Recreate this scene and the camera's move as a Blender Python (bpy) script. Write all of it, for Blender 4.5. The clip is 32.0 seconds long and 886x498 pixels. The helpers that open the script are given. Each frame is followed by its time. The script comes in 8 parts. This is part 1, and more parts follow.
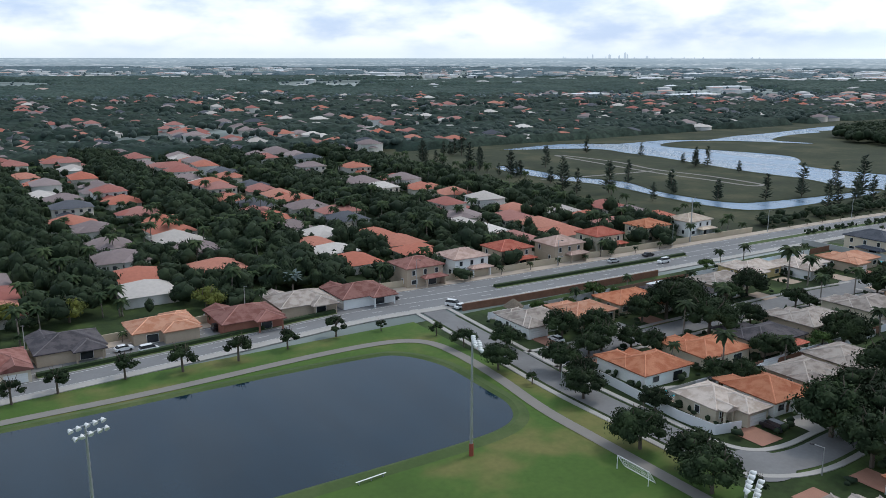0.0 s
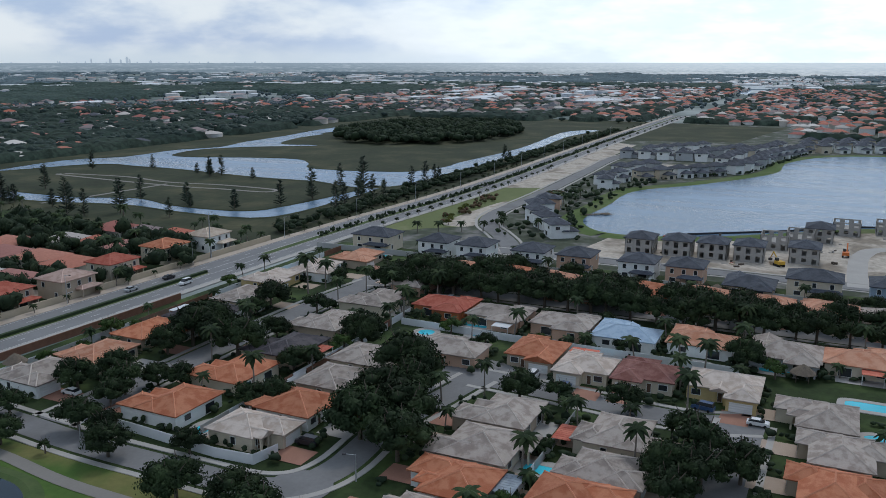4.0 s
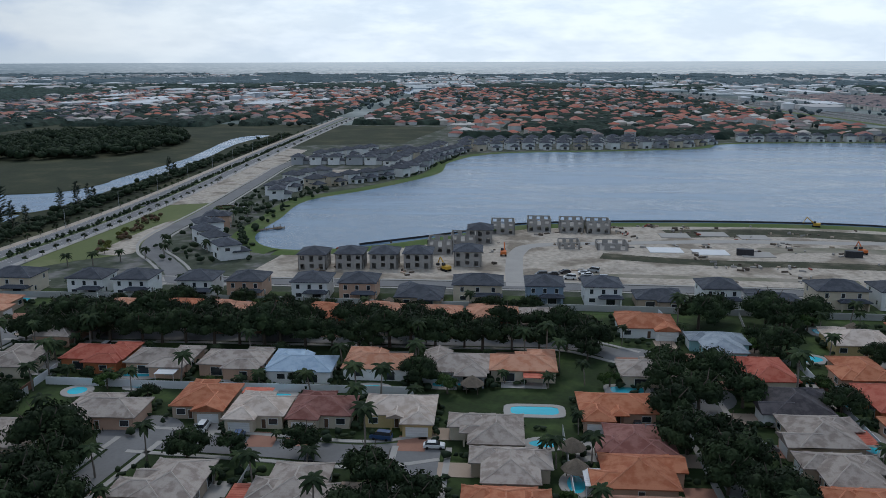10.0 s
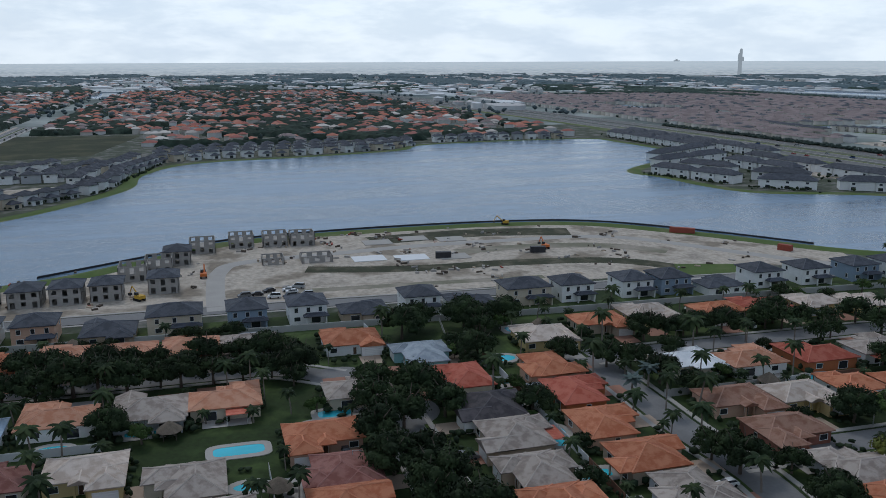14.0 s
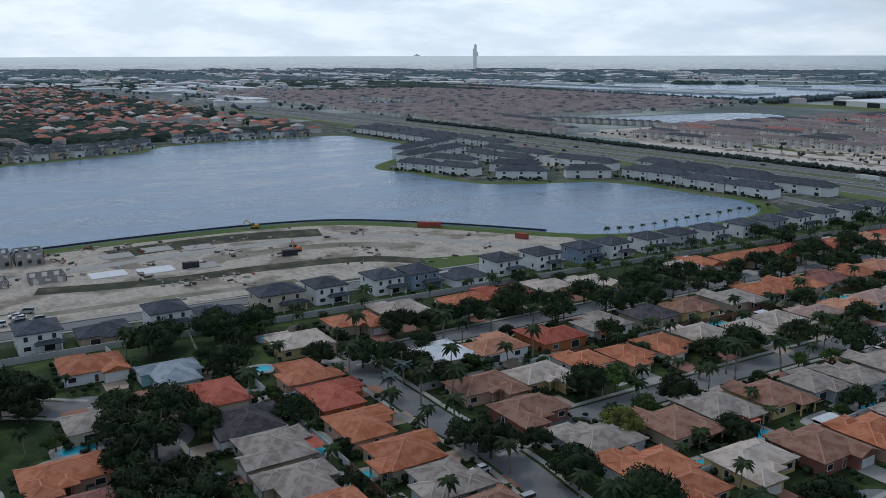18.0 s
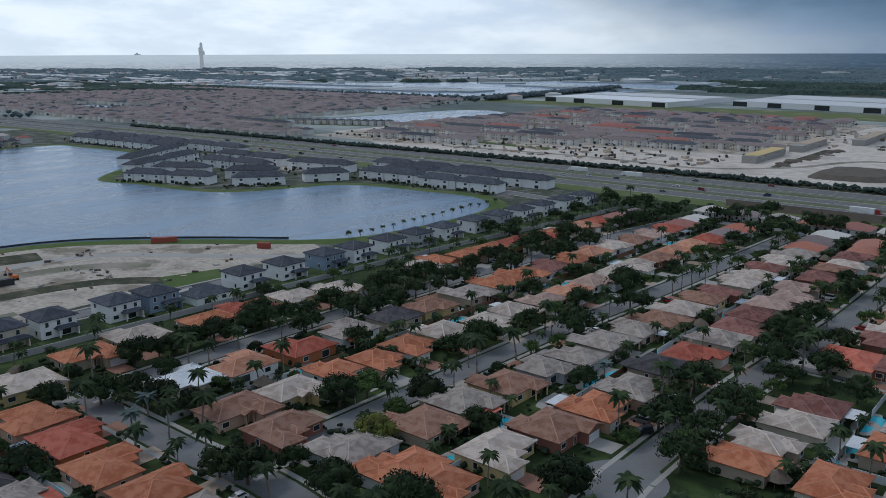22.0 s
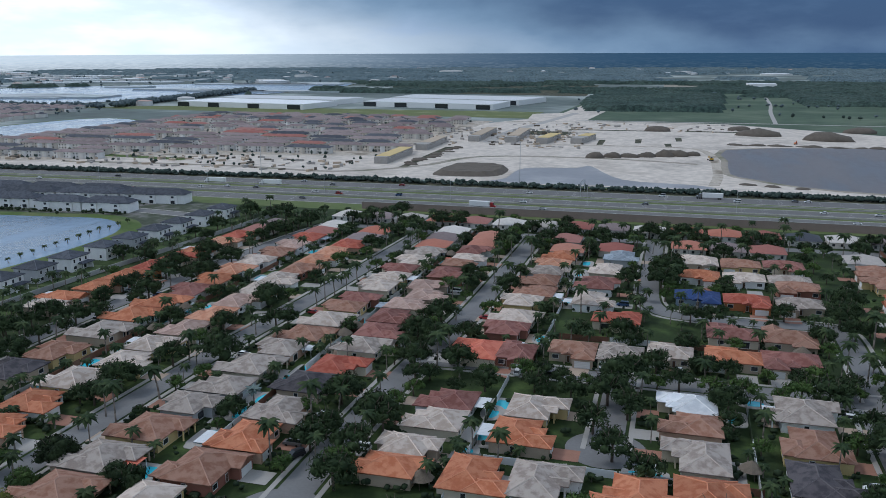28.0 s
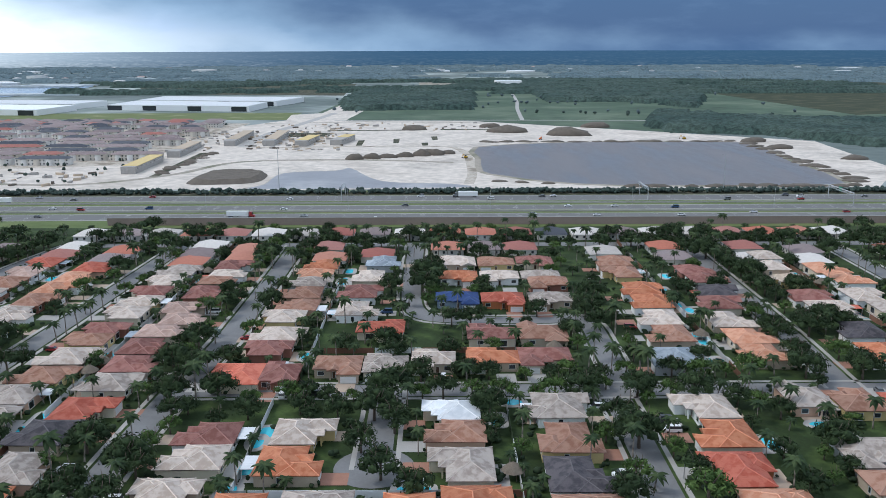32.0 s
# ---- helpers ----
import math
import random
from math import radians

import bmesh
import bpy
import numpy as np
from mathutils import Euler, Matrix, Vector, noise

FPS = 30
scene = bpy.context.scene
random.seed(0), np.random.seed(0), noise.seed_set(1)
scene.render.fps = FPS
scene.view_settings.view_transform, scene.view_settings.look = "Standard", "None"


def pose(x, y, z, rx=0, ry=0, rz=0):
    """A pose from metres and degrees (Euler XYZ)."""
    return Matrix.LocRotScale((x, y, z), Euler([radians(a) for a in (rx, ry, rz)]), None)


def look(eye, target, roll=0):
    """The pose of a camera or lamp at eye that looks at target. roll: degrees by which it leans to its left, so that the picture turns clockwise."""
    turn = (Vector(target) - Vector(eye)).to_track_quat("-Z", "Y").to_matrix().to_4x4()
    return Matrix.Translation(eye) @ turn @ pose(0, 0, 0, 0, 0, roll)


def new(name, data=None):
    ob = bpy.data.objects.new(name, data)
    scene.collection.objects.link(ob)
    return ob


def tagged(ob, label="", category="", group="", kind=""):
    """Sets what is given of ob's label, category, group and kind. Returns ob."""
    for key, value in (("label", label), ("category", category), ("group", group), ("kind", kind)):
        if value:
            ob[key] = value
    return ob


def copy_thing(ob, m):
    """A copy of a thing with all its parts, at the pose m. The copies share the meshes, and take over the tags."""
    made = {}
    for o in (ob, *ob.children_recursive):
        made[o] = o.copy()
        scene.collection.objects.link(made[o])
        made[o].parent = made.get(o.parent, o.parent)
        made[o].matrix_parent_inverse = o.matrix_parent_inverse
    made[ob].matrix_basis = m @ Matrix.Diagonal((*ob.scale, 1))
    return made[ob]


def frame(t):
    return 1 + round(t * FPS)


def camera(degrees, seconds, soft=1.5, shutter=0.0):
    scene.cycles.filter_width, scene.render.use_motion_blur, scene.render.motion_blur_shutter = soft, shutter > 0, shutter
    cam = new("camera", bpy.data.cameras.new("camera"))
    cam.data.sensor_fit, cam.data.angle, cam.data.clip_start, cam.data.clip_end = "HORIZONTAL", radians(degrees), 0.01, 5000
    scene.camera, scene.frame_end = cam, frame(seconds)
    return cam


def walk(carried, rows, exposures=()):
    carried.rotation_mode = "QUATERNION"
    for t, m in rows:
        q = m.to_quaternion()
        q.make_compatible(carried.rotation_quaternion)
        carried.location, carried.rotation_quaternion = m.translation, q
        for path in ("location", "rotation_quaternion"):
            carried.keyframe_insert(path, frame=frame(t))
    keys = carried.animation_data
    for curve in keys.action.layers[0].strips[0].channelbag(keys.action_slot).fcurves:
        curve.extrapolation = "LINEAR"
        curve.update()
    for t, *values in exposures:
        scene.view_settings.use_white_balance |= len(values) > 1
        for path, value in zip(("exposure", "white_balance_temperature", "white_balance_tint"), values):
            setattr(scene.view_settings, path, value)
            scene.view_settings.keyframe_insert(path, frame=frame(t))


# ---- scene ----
cam = camera(55.30, 32.0, 0.7)
ROWS = [  # seconds, x, y, z, heading, pitch, roll
    (0.0, -0.00, 0.00, 70.00, -33.00, -12.92, 0.14),
    (0.5, 0.97, 0.58, 70.38, -36.82, -12.85, 0.11),
    (1.0, 1.95, 1.15, 70.71, -42.35, -12.79, 0.14),
    (1.5, 2.93, 1.77, 71.06, -47.29, -12.75, 0.16),
    (2.0, 3.94, 2.26, 71.46, -50.95, -12.71, 0.15),
    (2.5, 4.95, 2.64, 71.92, -54.59, -12.69, 0.18),
    (3.0, 6.13, 2.97, 72.35, -58.80, -12.65, 0.17),
    (3.5, 7.40, 3.25, 72.70, -61.95, -12.62, 0.17),
    (4.0, 8.65, 3.46, 73.09, -64.85, -12.59, 0.16),
    (4.5, 9.72, 3.50, 73.52, -67.44, -12.59, 0.14),
    (6.5, 13.88, 3.41, 75.48, -75.95, -12.59, 0.07),
    (7.0, 15.00, 3.34, 75.91, -77.63, -12.61, 0.06),
    (7.5, 15.92, 3.14, 76.36, -79.71, -12.61, 0.05),
    (8.0, 16.89, 2.88, 76.76, -81.61, -12.61, 0.06),
    (8.5, 18.00, 2.62, 77.12, -83.19, -12.63, 0.10),
    (9.0, 19.15, 2.33, 77.46, -84.38, -12.63, 0.07),
    (9.5, 20.38, 1.98, 77.80, -84.94, -12.62, 0.07),
    (10.0, 21.56, 1.62, 78.24, -86.42, -12.63, 0.03),
    (10.5, 22.70, 1.22, 78.76, -88.49, -12.65, 0.04),
    (11.0, 23.70, 0.62, 79.35, -93.04, -12.66, 0.03),
    (11.5, 24.45, -0.11, 79.99, -97.59, -12.65, -0.01),
    (12.0, 25.20, -0.83, 80.62, -101.14, -12.67, -0.01),
    (12.5, 26.02, -1.63, 81.15, -103.71, -12.70, -0.00),
    (13.0, 26.88, -2.48, 81.63, -104.33, -12.74, -0.05),
    (13.5, 27.57, -3.32, 82.15, -104.61, -12.68, -0.04),
    (14.0, 27.96, -4.04, 82.63, -105.94, -12.62, -0.02),
    (14.5, 28.01, -4.58, 82.95, -110.18, -12.76, 0.00),
    (16.5, 27.82, -5.59, 84.30, -117.24, -12.87, 0.06),
    (17.0, 27.74, -5.68, 84.76, -118.90, -12.90, 0.06),
    (17.5, 27.57, -5.74, 85.22, -120.48, -12.94, 0.06),
    (18.0, 27.41, -5.76, 85.71, -122.76, -12.99, 0.04),
    (18.5, 27.37, -5.77, 86.25, -125.26, -13.01, 0.03),
    (19.0, 27.37, -5.74, 86.81, -127.30, -13.03, 0.04),
    (19.5, 27.27, -5.73, 87.37, -129.49, -13.05, 0.02),
    (20.0, 27.26, -5.73, 87.87, -132.13, -13.06, 0.04),
    (20.5, 27.23, -5.74, 88.32, -134.55, -13.06, 0.02),
    (21.0, 27.19, -5.76, 88.76, -136.50, -13.09, 0.00),
    (21.5, 27.15, -5.80, 89.25, -138.47, -13.11, -0.00),
    (22.0, 27.09, -5.82, 89.79, -140.43, -13.12, -0.02),
    (22.5, 26.94, -5.73, 90.28, -143.40, -13.15, 0.02),
    (23.0, 26.82, -5.64, 90.84, -146.35, -13.16, 0.02),
    (23.5, 26.70, -5.59, 91.36, -148.13, -13.16, -0.04),
    (24.0, 26.48, -5.70, 91.85, -150.10, -13.20, -0.08),
    (24.5, 26.29, -5.98, 92.39, -151.26, -13.18, -0.08),
    (25.0, 26.10, -6.40, 92.93, -153.18, -13.19, -0.08),
    (25.5, 25.90, -6.93, 93.43, -154.92, -13.20, -0.10),
    (27.5, 24.79, -9.71, 95.37, -162.31, -13.17, -0.07),
    (28.0, 24.47, -10.56, 95.83, -164.26, -13.19, -0.13),
    (28.5, 24.14, -11.44, 96.26, -166.19, -13.20, -0.16),
    (29.0, 23.73, -12.39, 96.74, -168.02, -13.21, -0.20),
    (29.5, 23.37, -13.33, 97.27, -170.07, -13.24, -0.22),
    (30.0, 23.10, -14.20, 97.75, -172.38, -13.27, -0.16),
    (30.5, 22.75, -15.01, 98.25, -174.64, -13.30, -0.17),
    (31.0, 22.36, -15.80, 98.78, -176.63, -13.33, -0.16),
    (31.5, 22.03, -16.52, 99.31, -178.60, -13.37, -0.18),
    (32.0, 21.65, -17.23, 99.86, -180.18, -13.40, -0.17),
]
walk(cam, [(t, pose(x, y, z, 0, 0, yaw) @ pose(0, 0, 0, 90 + pitch, 0, 0) @ pose(0, 0, 0, 0, 0, roll))
           for t, x, y, z, yaw, pitch, roll in ROWS],
     [(0.0, -0.2, 6400, 10), (3.0, -0.56, 6250, 10), (8.0, -0.87, 6100, 10), (13.0, -1.04, 6080, 10), (19.0, -1.02, 6050, 10), (23.0, -1.02, 6000, 10), (26.5, -0.76, 5980, 10), (30.0, -0.42, 6020, 10), (31.0, -0.34, 6060, 10), (32.0, 0.04, 6150, 10)])

# ---- sky, sun ----
rng = random.Random(7)
world = bpy.data.worlds.new("sky")
scene.world = world
world.use_nodes = True


class Nodes:
    """Short way to write a node tree."""

    def __init__(self, tree):
        self.tree = tree
        tree.nodes.clear()

    def add(self, kind, inputs=(), **settings):
        node = self.tree.nodes.new(kind)
        if "operation" in settings:
            node.operation = settings["operation"]
        if "interpolation_type" in settings:
            node.interpolation_type = settings["interpolation_type"]
        if "data_type" in settings:
            node.data_type, node.blend_type = settings["data_type"], settings["blend_type"]
        if "bands_direction" in settings:
            node.bands_direction, node.wave_profile = settings["bands_direction"], settings["wave_profile"]
        if "sky_type" in settings:
            node.sky_type, node.sun_disc = settings["sky_type"], False
            node.sun_elevation, node.sun_rotation = SUN_HEIGHT, -SUN_HEADING
        for key, value in dict(inputs).items():
            if isinstance(value, bpy.types.NodeSocket):
                self.tree.links.new(value, node.inputs[key])
            else:
                node.inputs[key].default_value = value
        return node

    def math(self, op, a, b=0.0, c=0.0):
        return self.add("ShaderNodeMath", {0: a, 1: b, 2: c}, operation=op).outputs[0]

    def span(self, value, lo, hi, to_lo=0.0, to_hi=1.0):
        return self.add("ShaderNodeMapRange", {0: value, 1: lo, 2: hi, 3: to_lo, 4: to_hi}, interpolation_type="SMOOTHSTEP").outputs[0]

    def mix(self, fac, a, b, blend="MIX"):
        node = self.add("ShaderNodeMix", {0: fac}, data_type="RGBA", blend_type=blend)
        for key, value in ((6, a), (7, b)):
            if isinstance(value, bpy.types.NodeSocket):
                self.tree.links.new(value, node.inputs[key])
            else:
                node.inputs[key].default_value = (*value[:3], 1)
        return node.outputs[2]

    def noise(self, vector, scale, detail=3.0, rough=0.55):
        return self.add("ShaderNodeTexNoise", {"Vector": vector, "Scale": scale, "Detail": detail, "Roughness": rough}).outputs[0]

    def stretch(self, vector, s):
        return self.add("ShaderNodeMapping", {"Vector": vector, "Scale": s}).outputs[0]


SUN_HEADING, SUN_HEIGHT = radians(-85), radians(52)
w = Nodes(world.node_tree)
way = w.add("ShaderNodeTexCoord").outputs["Generated"]
parts_ = w.add("ShaderNodeSeparateXYZ", {0: way}).outputs
up = parts_[2]


def toward(heading):
    a = radians(heading)
    return w.add("ShaderNodeVectorMath", {0: way, 1: (-math.sin(a), math.cos(a), 0)}, operation="DOT_PRODUCT").outputs["Value"]


clear = w.add("ShaderNodeTexSky", sky_type="NISHITA").outputs[0]
clear = w.mix(1.0, clear, (0.11, 0.11, 0.11), "MULTIPLY")
puffs = w.noise(w.stretch(way, (7.0, 7.0, 19.0)), 1.0, 6.0, 0.52)
wisps = w.noise(w.stretch(way, (10.0, 10.0, 38.0)), 1.0, 5.0, 0.6)
# grey-white overcast with bluish gaps
gap = w.span(puffs, 0.36, 0.60)
cloud = w.mix(gap, (0.70, 0.88, 1.18), (1.30, 1.38, 1.43))
bright = w.span(toward(-110), 0.50, 0.95)
glow = w.mix(w.span(wisps, 0.35, 0.65), (1.60, 1.82, 2.02), (2.05, 2.22, 2.32))
# pale haze low down
low = w.span(up, 0.0, 0.022, 1.0, 0.0)
cloud = w.mix(w.math("MULTIPLY", low, 0.75), cloud, (1.0, 1.15, 1.26))
cloud = w.mix(w.math("MULTIPLY", bright, 0.85), cloud, glow)
# a storm over the plain
reach = w.math("ADD", toward(-203), w.math("MULTIPLY", w.math("ADD", puffs, -0.5), 0.22))
reach = w.math("ADD", reach, w.math("MULTIPLY", w.span(up, 0.0, 0.06), 0.15))
storm = w.span(reach, 0.64, 0.91)
heavy = w.span(reach, 0.84, 1.05)
slate = w.mix(heavy, (0.29, 0.47, 0.70), (0.040, 0.120, 0.290))
slate = w.mix(w.span(wisps, 0.48, 0.75, 0.0, 0.22), slate, (0.17, 0.31, 0.54))
over = w.mix(storm, cloud, slate)
mid = w.span(up, 0.075, 0.2)
over = w.mix(w.math("MULTIPLY", mid, 0.8), over, (0.68, 0.84, 1.05))
high = w.span(up, 0.3, 0.8)
over = w.mix(high, over, (0.78, 0.90, 1.06))
over = w.mix(0.12, over, clear)
w.add("ShaderNodeOutputWorld", {0: w.add("ShaderNodeBackground", {0: over, 1: 1.0}).outputs[0]})

sun = new("sun", bpy.data.lights.new("sun", "SUN"))
sun.data.energy, sun.data.angle, sun.data.color = 1.5, radians(12), (1.0, 0.96, 0.90)
sun.matrix_world = look((0, 0, 0), (math.sin(SUN_HEADING) * math.cos(SUN_HEIGHT), -math.cos(SUN_HEADING) * math.cos(SUN_HEIGHT), -math.sin(SUN_HEIGHT)))


# ---- materials ----
def surface(name, base, rough=0.8, vary=0.25, scale=0.6, fine=6.0, bump=0.0, bump_scale=8.0, second=None, patch=0.5, metal=0.0, each=0.0, local=True, spec=0.3, rows=0.0):
    """A node material: base colour with coarse and fine variation, patches of a second colour, a little relief."""
    m = bpy.data.materials.new(name)
    m.use_nodes = True
    n = Nodes(m.node_tree)
    at = n.add("ShaderNodeTexCoord").outputs["Object"] if local else n.add("ShaderNodeNewGeometry").outputs["Position"]
    info = n.add("ShaderNodeObjectInfo").outputs["Random"]
    if local:
        at = n.add("ShaderNodeVectorMath", {0: at, 1: n.add("ShaderNodeCombineXYZ", {0: n.math("MULTIPLY", info, 91.0), 1: n.math("MULTIPLY", info, 57.0)}).outputs[0]}, operation="ADD").outputs[0]
    coarse, grain = n.noise(at, scale), n.noise(at, fine)
    colour = n.mix(0.0, base, base)
    if second:
        colour = n.mix(n.span(coarse, patch - 0.08, patch + 0.12), base, second)
    value = n.math("ADD", n.math("MULTIPLY", n.math("ADD", coarse, -0.5), vary * 1.6), n.math("MULTIPLY", n.math("ADD", grain, -0.5), vary))
    if each:
        value = n.math("ADD", value, n.math("MULTIPLY", n.math("ADD", info, -0.5), each))
    value = n.math("ADD", value, 1.0)
    tint = n.add("ShaderNodeVectorMath", {0: colour, "Scale": value}, operation="SCALE").outputs[0]
    bsdf = n.add("ShaderNodeBsdfPrincipled", {"Base Color": tint, "Roughness": rough, "Metallic": metal, "Specular IOR Level": spec})
    if bump or rows:
        height = n.noise(at, bump_scale, 4.0)
        if rows:
            ribs = n.add("ShaderNodeTexWave", {"Vector": at, "Scale": rows, "Distortion": 0.4}, bands_direction="Z", wave_profile="SAW").outputs[1]
            height = n.math("ADD", height, ribs)
        n.tree.links.new(n.add("ShaderNodeBump", {"Height": height, "Strength": bump or 0.4, "Distance": 0.15}).outputs[0], bsdf.inputs["Normal"])
    n.add("ShaderNodeOutputMaterial", {0: bsdf.outputs[0]})
    return m


def water_material(name, base, ripple, scale, rough=0.06):
    m = bpy.data.materials.new(name)
    m.use_nodes = True
    n = Nodes(m.node_tree)
    at = n.add("ShaderNodeNewGeometry").outputs["Position"]
    small, wide = n.noise(at, scale, 4.0, 0.6), n.noise(n.stretch(at, (0.035, 0.007, 1)), 1.0, 5.0, 0.65)
    # paler wind slicks, a sheen on the surface, are painted into the colour
    tone = n.mix(n.span(wide, 0.35, 0.65), base, [c * 1.5 for c in base])
    bsdf = n.add("ShaderNodeBsdfPrincipled", {"Base Color": tone, "Roughness": n.span(wide, 0.35, 0.65, rough, rough * 2.0), "IOR": 1.33})
    chop = n.noise(n.stretch(at, (0.05, 0.14, 1)), 1.0, 3.0, 0.6)
    n.tree.links.new(n.add("ShaderNodeBump", {"Height": n.math("ADD", small, n.math("MULTIPLY", chop, 2.2)), "Strength": ripple, "Distance": 0.5}).outputs[0], bsdf.inputs["Normal"])
    n.add("ShaderNodeOutputMaterial", {0: bsdf.outputs[0]})
    return m


GRASS = surface("lawn grass", (0.060, 0.095, 0.028), 0.9, 0.5, 0.05, 1.2, second=(0.095, 0.115, 0.045), patch=0.55, local=False)
SPORT = surface("mown sports turf", (0.062, 0.118, 0.020), 0.9, 0.45, 0.05, 0.9, second=(0.135, 0.130, 0.042), patch=0.55, local=False)
# darker than mown lawn: shade between houses and trees is put into the base
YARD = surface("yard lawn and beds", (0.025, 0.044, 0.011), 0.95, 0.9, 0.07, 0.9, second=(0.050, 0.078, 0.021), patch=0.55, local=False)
MARSH = surface("rough marsh grass", (0.034, 0.042, 0.018), 0.95, 0.9, 0.03, 0.35, second=(0.054, 0.054, 0.026), patch=0.55, local=False)
PARK = surface("park lawn", (0.13, 0.155, 0.055), 0.9, 0.3, 0.03, 0.6, second=(0.20, 0.20, 0.10), patch=0.6, local=False)
# aerial haze is mixed into this ground: paler and bluer than near grass
FAR = surface("haze-tinted open land", (0.140, 0.172, 0.160), 0.95, 0.9, 0.004, 0.03, second=(0.29, 0.315, 0.30), patch=0.54, local=False)
SITE = surface("churned building sand", (0.50, 0.44, 0.37), 0.95, 1.0, 0.055, 0.5, second=(0.19, 0.16, 0.125), patch=0.53, local=False)
FIELD = surface("rough green field", (0.066, 0.104, 0.066), 0.95, 0.8, 0.008, 0.05, second=(0.094, 0.124, 0.082), patch=0.52, local=False)
SAND = surface("graded white sand", (0.60, 0.535, 0.47), 0.95, 0.9, 0.016, 0.14, second=(0.38, 0.335, 0.29), patch=0.56, local=False)
VERGE = surface("mown verge grass", (0.110, 0.145, 0.050), 0.95, 0.4, 0.03, 0.4, second=(0.13, 0.155, 0.060), patch=0.55, local=False)
BANK = surface("bright bank turf", (0.080, 0.125, 0.030), 0.95, 0.4, 0.05, 0.5, second=(0.11, 0.13, 0.05), patch=0.55, local=False)
WEED = surface("dark weeds on sand", (0.050, 0.054, 0.030), 0.95, 0.9, 0.10, 0.6, second=(0.10, 0.09, 0.062), patch=0.54, local=False)
LOTS = surface("paved and planted house lots", (0.065, 0.078, 0.050), 0.95, 0.8, 0.08, 0.4, second=(0.15, 0.145, 0.135), patch=0.54, local=False)
MUD = surface("muddy sand with weeds", (0.34, 0.30, 0.25), 0.95, 0.5, 0.03, 0.4, second=(0.17, 0.165, 0.115), patch=0.50, local=False)
ASPHALT = surface("worn grey asphalt", (0.195, 0.195, 0.198), 0.85, 0.25, 0.07, 1.5, local=False)
LANE = surface("pale street asphalt", (0.200, 0.198, 0.198), 0.85, 0.3, 0.08, 1.2, second=(0.155, 0.153, 0.153), patch=0.55, local=False)
HIGHWAY = surface("highway asphalt", (0.15, 0.147, 0.145), 0.85, 0.2, 0.05, 0.8, local=False)
CONCRETE = surface("pale concrete", (0.38, 0.36, 0.335), 0.85, 0.2, 0.15, 2.0, local=False)
PAVER = surface("red brick pavers", (0.33, 0.17, 0.12), 0.85, 0.3, 0.3, 4.0, local=False)
TANPAVER = surface("tan pavers", (0.40, 0.31, 0.24), 0.85, 0.25, 0.3, 4.0, local=False)
PATH = surface("grey footpath", (0.22, 0.205, 0.185), 0.9, 0.15, 0.2, 2.0, local=False)
PAINT = surface("white road paint", (0.62, 0.62, 0.60), 0.7, 0.2, 0.5, 3.0, local=False)
HEDGE = surface("clipped hedge", (0.030, 0.050, 0.020), 0.9, 0.5, 0.7, 3.0, bump=0.8, bump_scale=3.0, local=False)
# bright blue base: reflected sky is painted into the lake colour
LAKE = water_material("lake water", (0.118, 0.178, 0.252), 0.42, 0.45, 0.13)
POND = water_material("pond water", (0.007, 0.019, 0.031), 0.016, 0.9, 0.02)
QUARRY = water_material("quarry water", (0.115, 0.108, 0.112), 0.2, 0.3, 0.30)
WET = surface("wet grey sand", (0.26, 0.25, 0.255), 0.35, 0.4, 0.02, 0.2, second=(0.34, 0.325, 0.315), patch=0.55, local=False)
POOL = water_material("pool water", (0.05, 0.42, 0.52), 0.1, 1.5, 0.05)
BARK = surface("grey brown bark", (0.12, 0.095, 0.075), 0.9, 0.4, 1.5, 8.0, bump=0.5)
PALMBARK = surface("pale palm trunk", (0.22, 0.19, 0.16), 0.9, 0.3, 1.5, 8.0, bump=0.3)


def leaf_material(name, base, second, each=0.5):
    return surface(name, base, 0.8, 0.6, 0.30, 1.6, second=second, patch=0.5, each=each, spec=0.15)


LEAF = leaf_material("dark oak leaves", (0.018, 0.031, 0.013), (0.032, 0.050, 0.020))
LEAF_LIGHT = leaf_material("fresh green leaves", (0.040, 0.072, 0.020), (0.066, 0.105, 0.030))
LEAF_GOLD = leaf_material("yellow green leaves", (0.13, 0.14, 0.03), (0.085, 0.10, 0.03))
LEAF_GREY = leaf_material("silver green fronds", (0.13, 0.17, 0.16), (0.09, 0.12, 0.11))
FROND = leaf_material("palm fronds", (0.022, 0.038, 0.016), (0.042, 0.060, 0.024))
NEEDLE = leaf_material("casuarina needles", (0.046, 0.062, 0.046), (0.065, 0.080, 0.055))

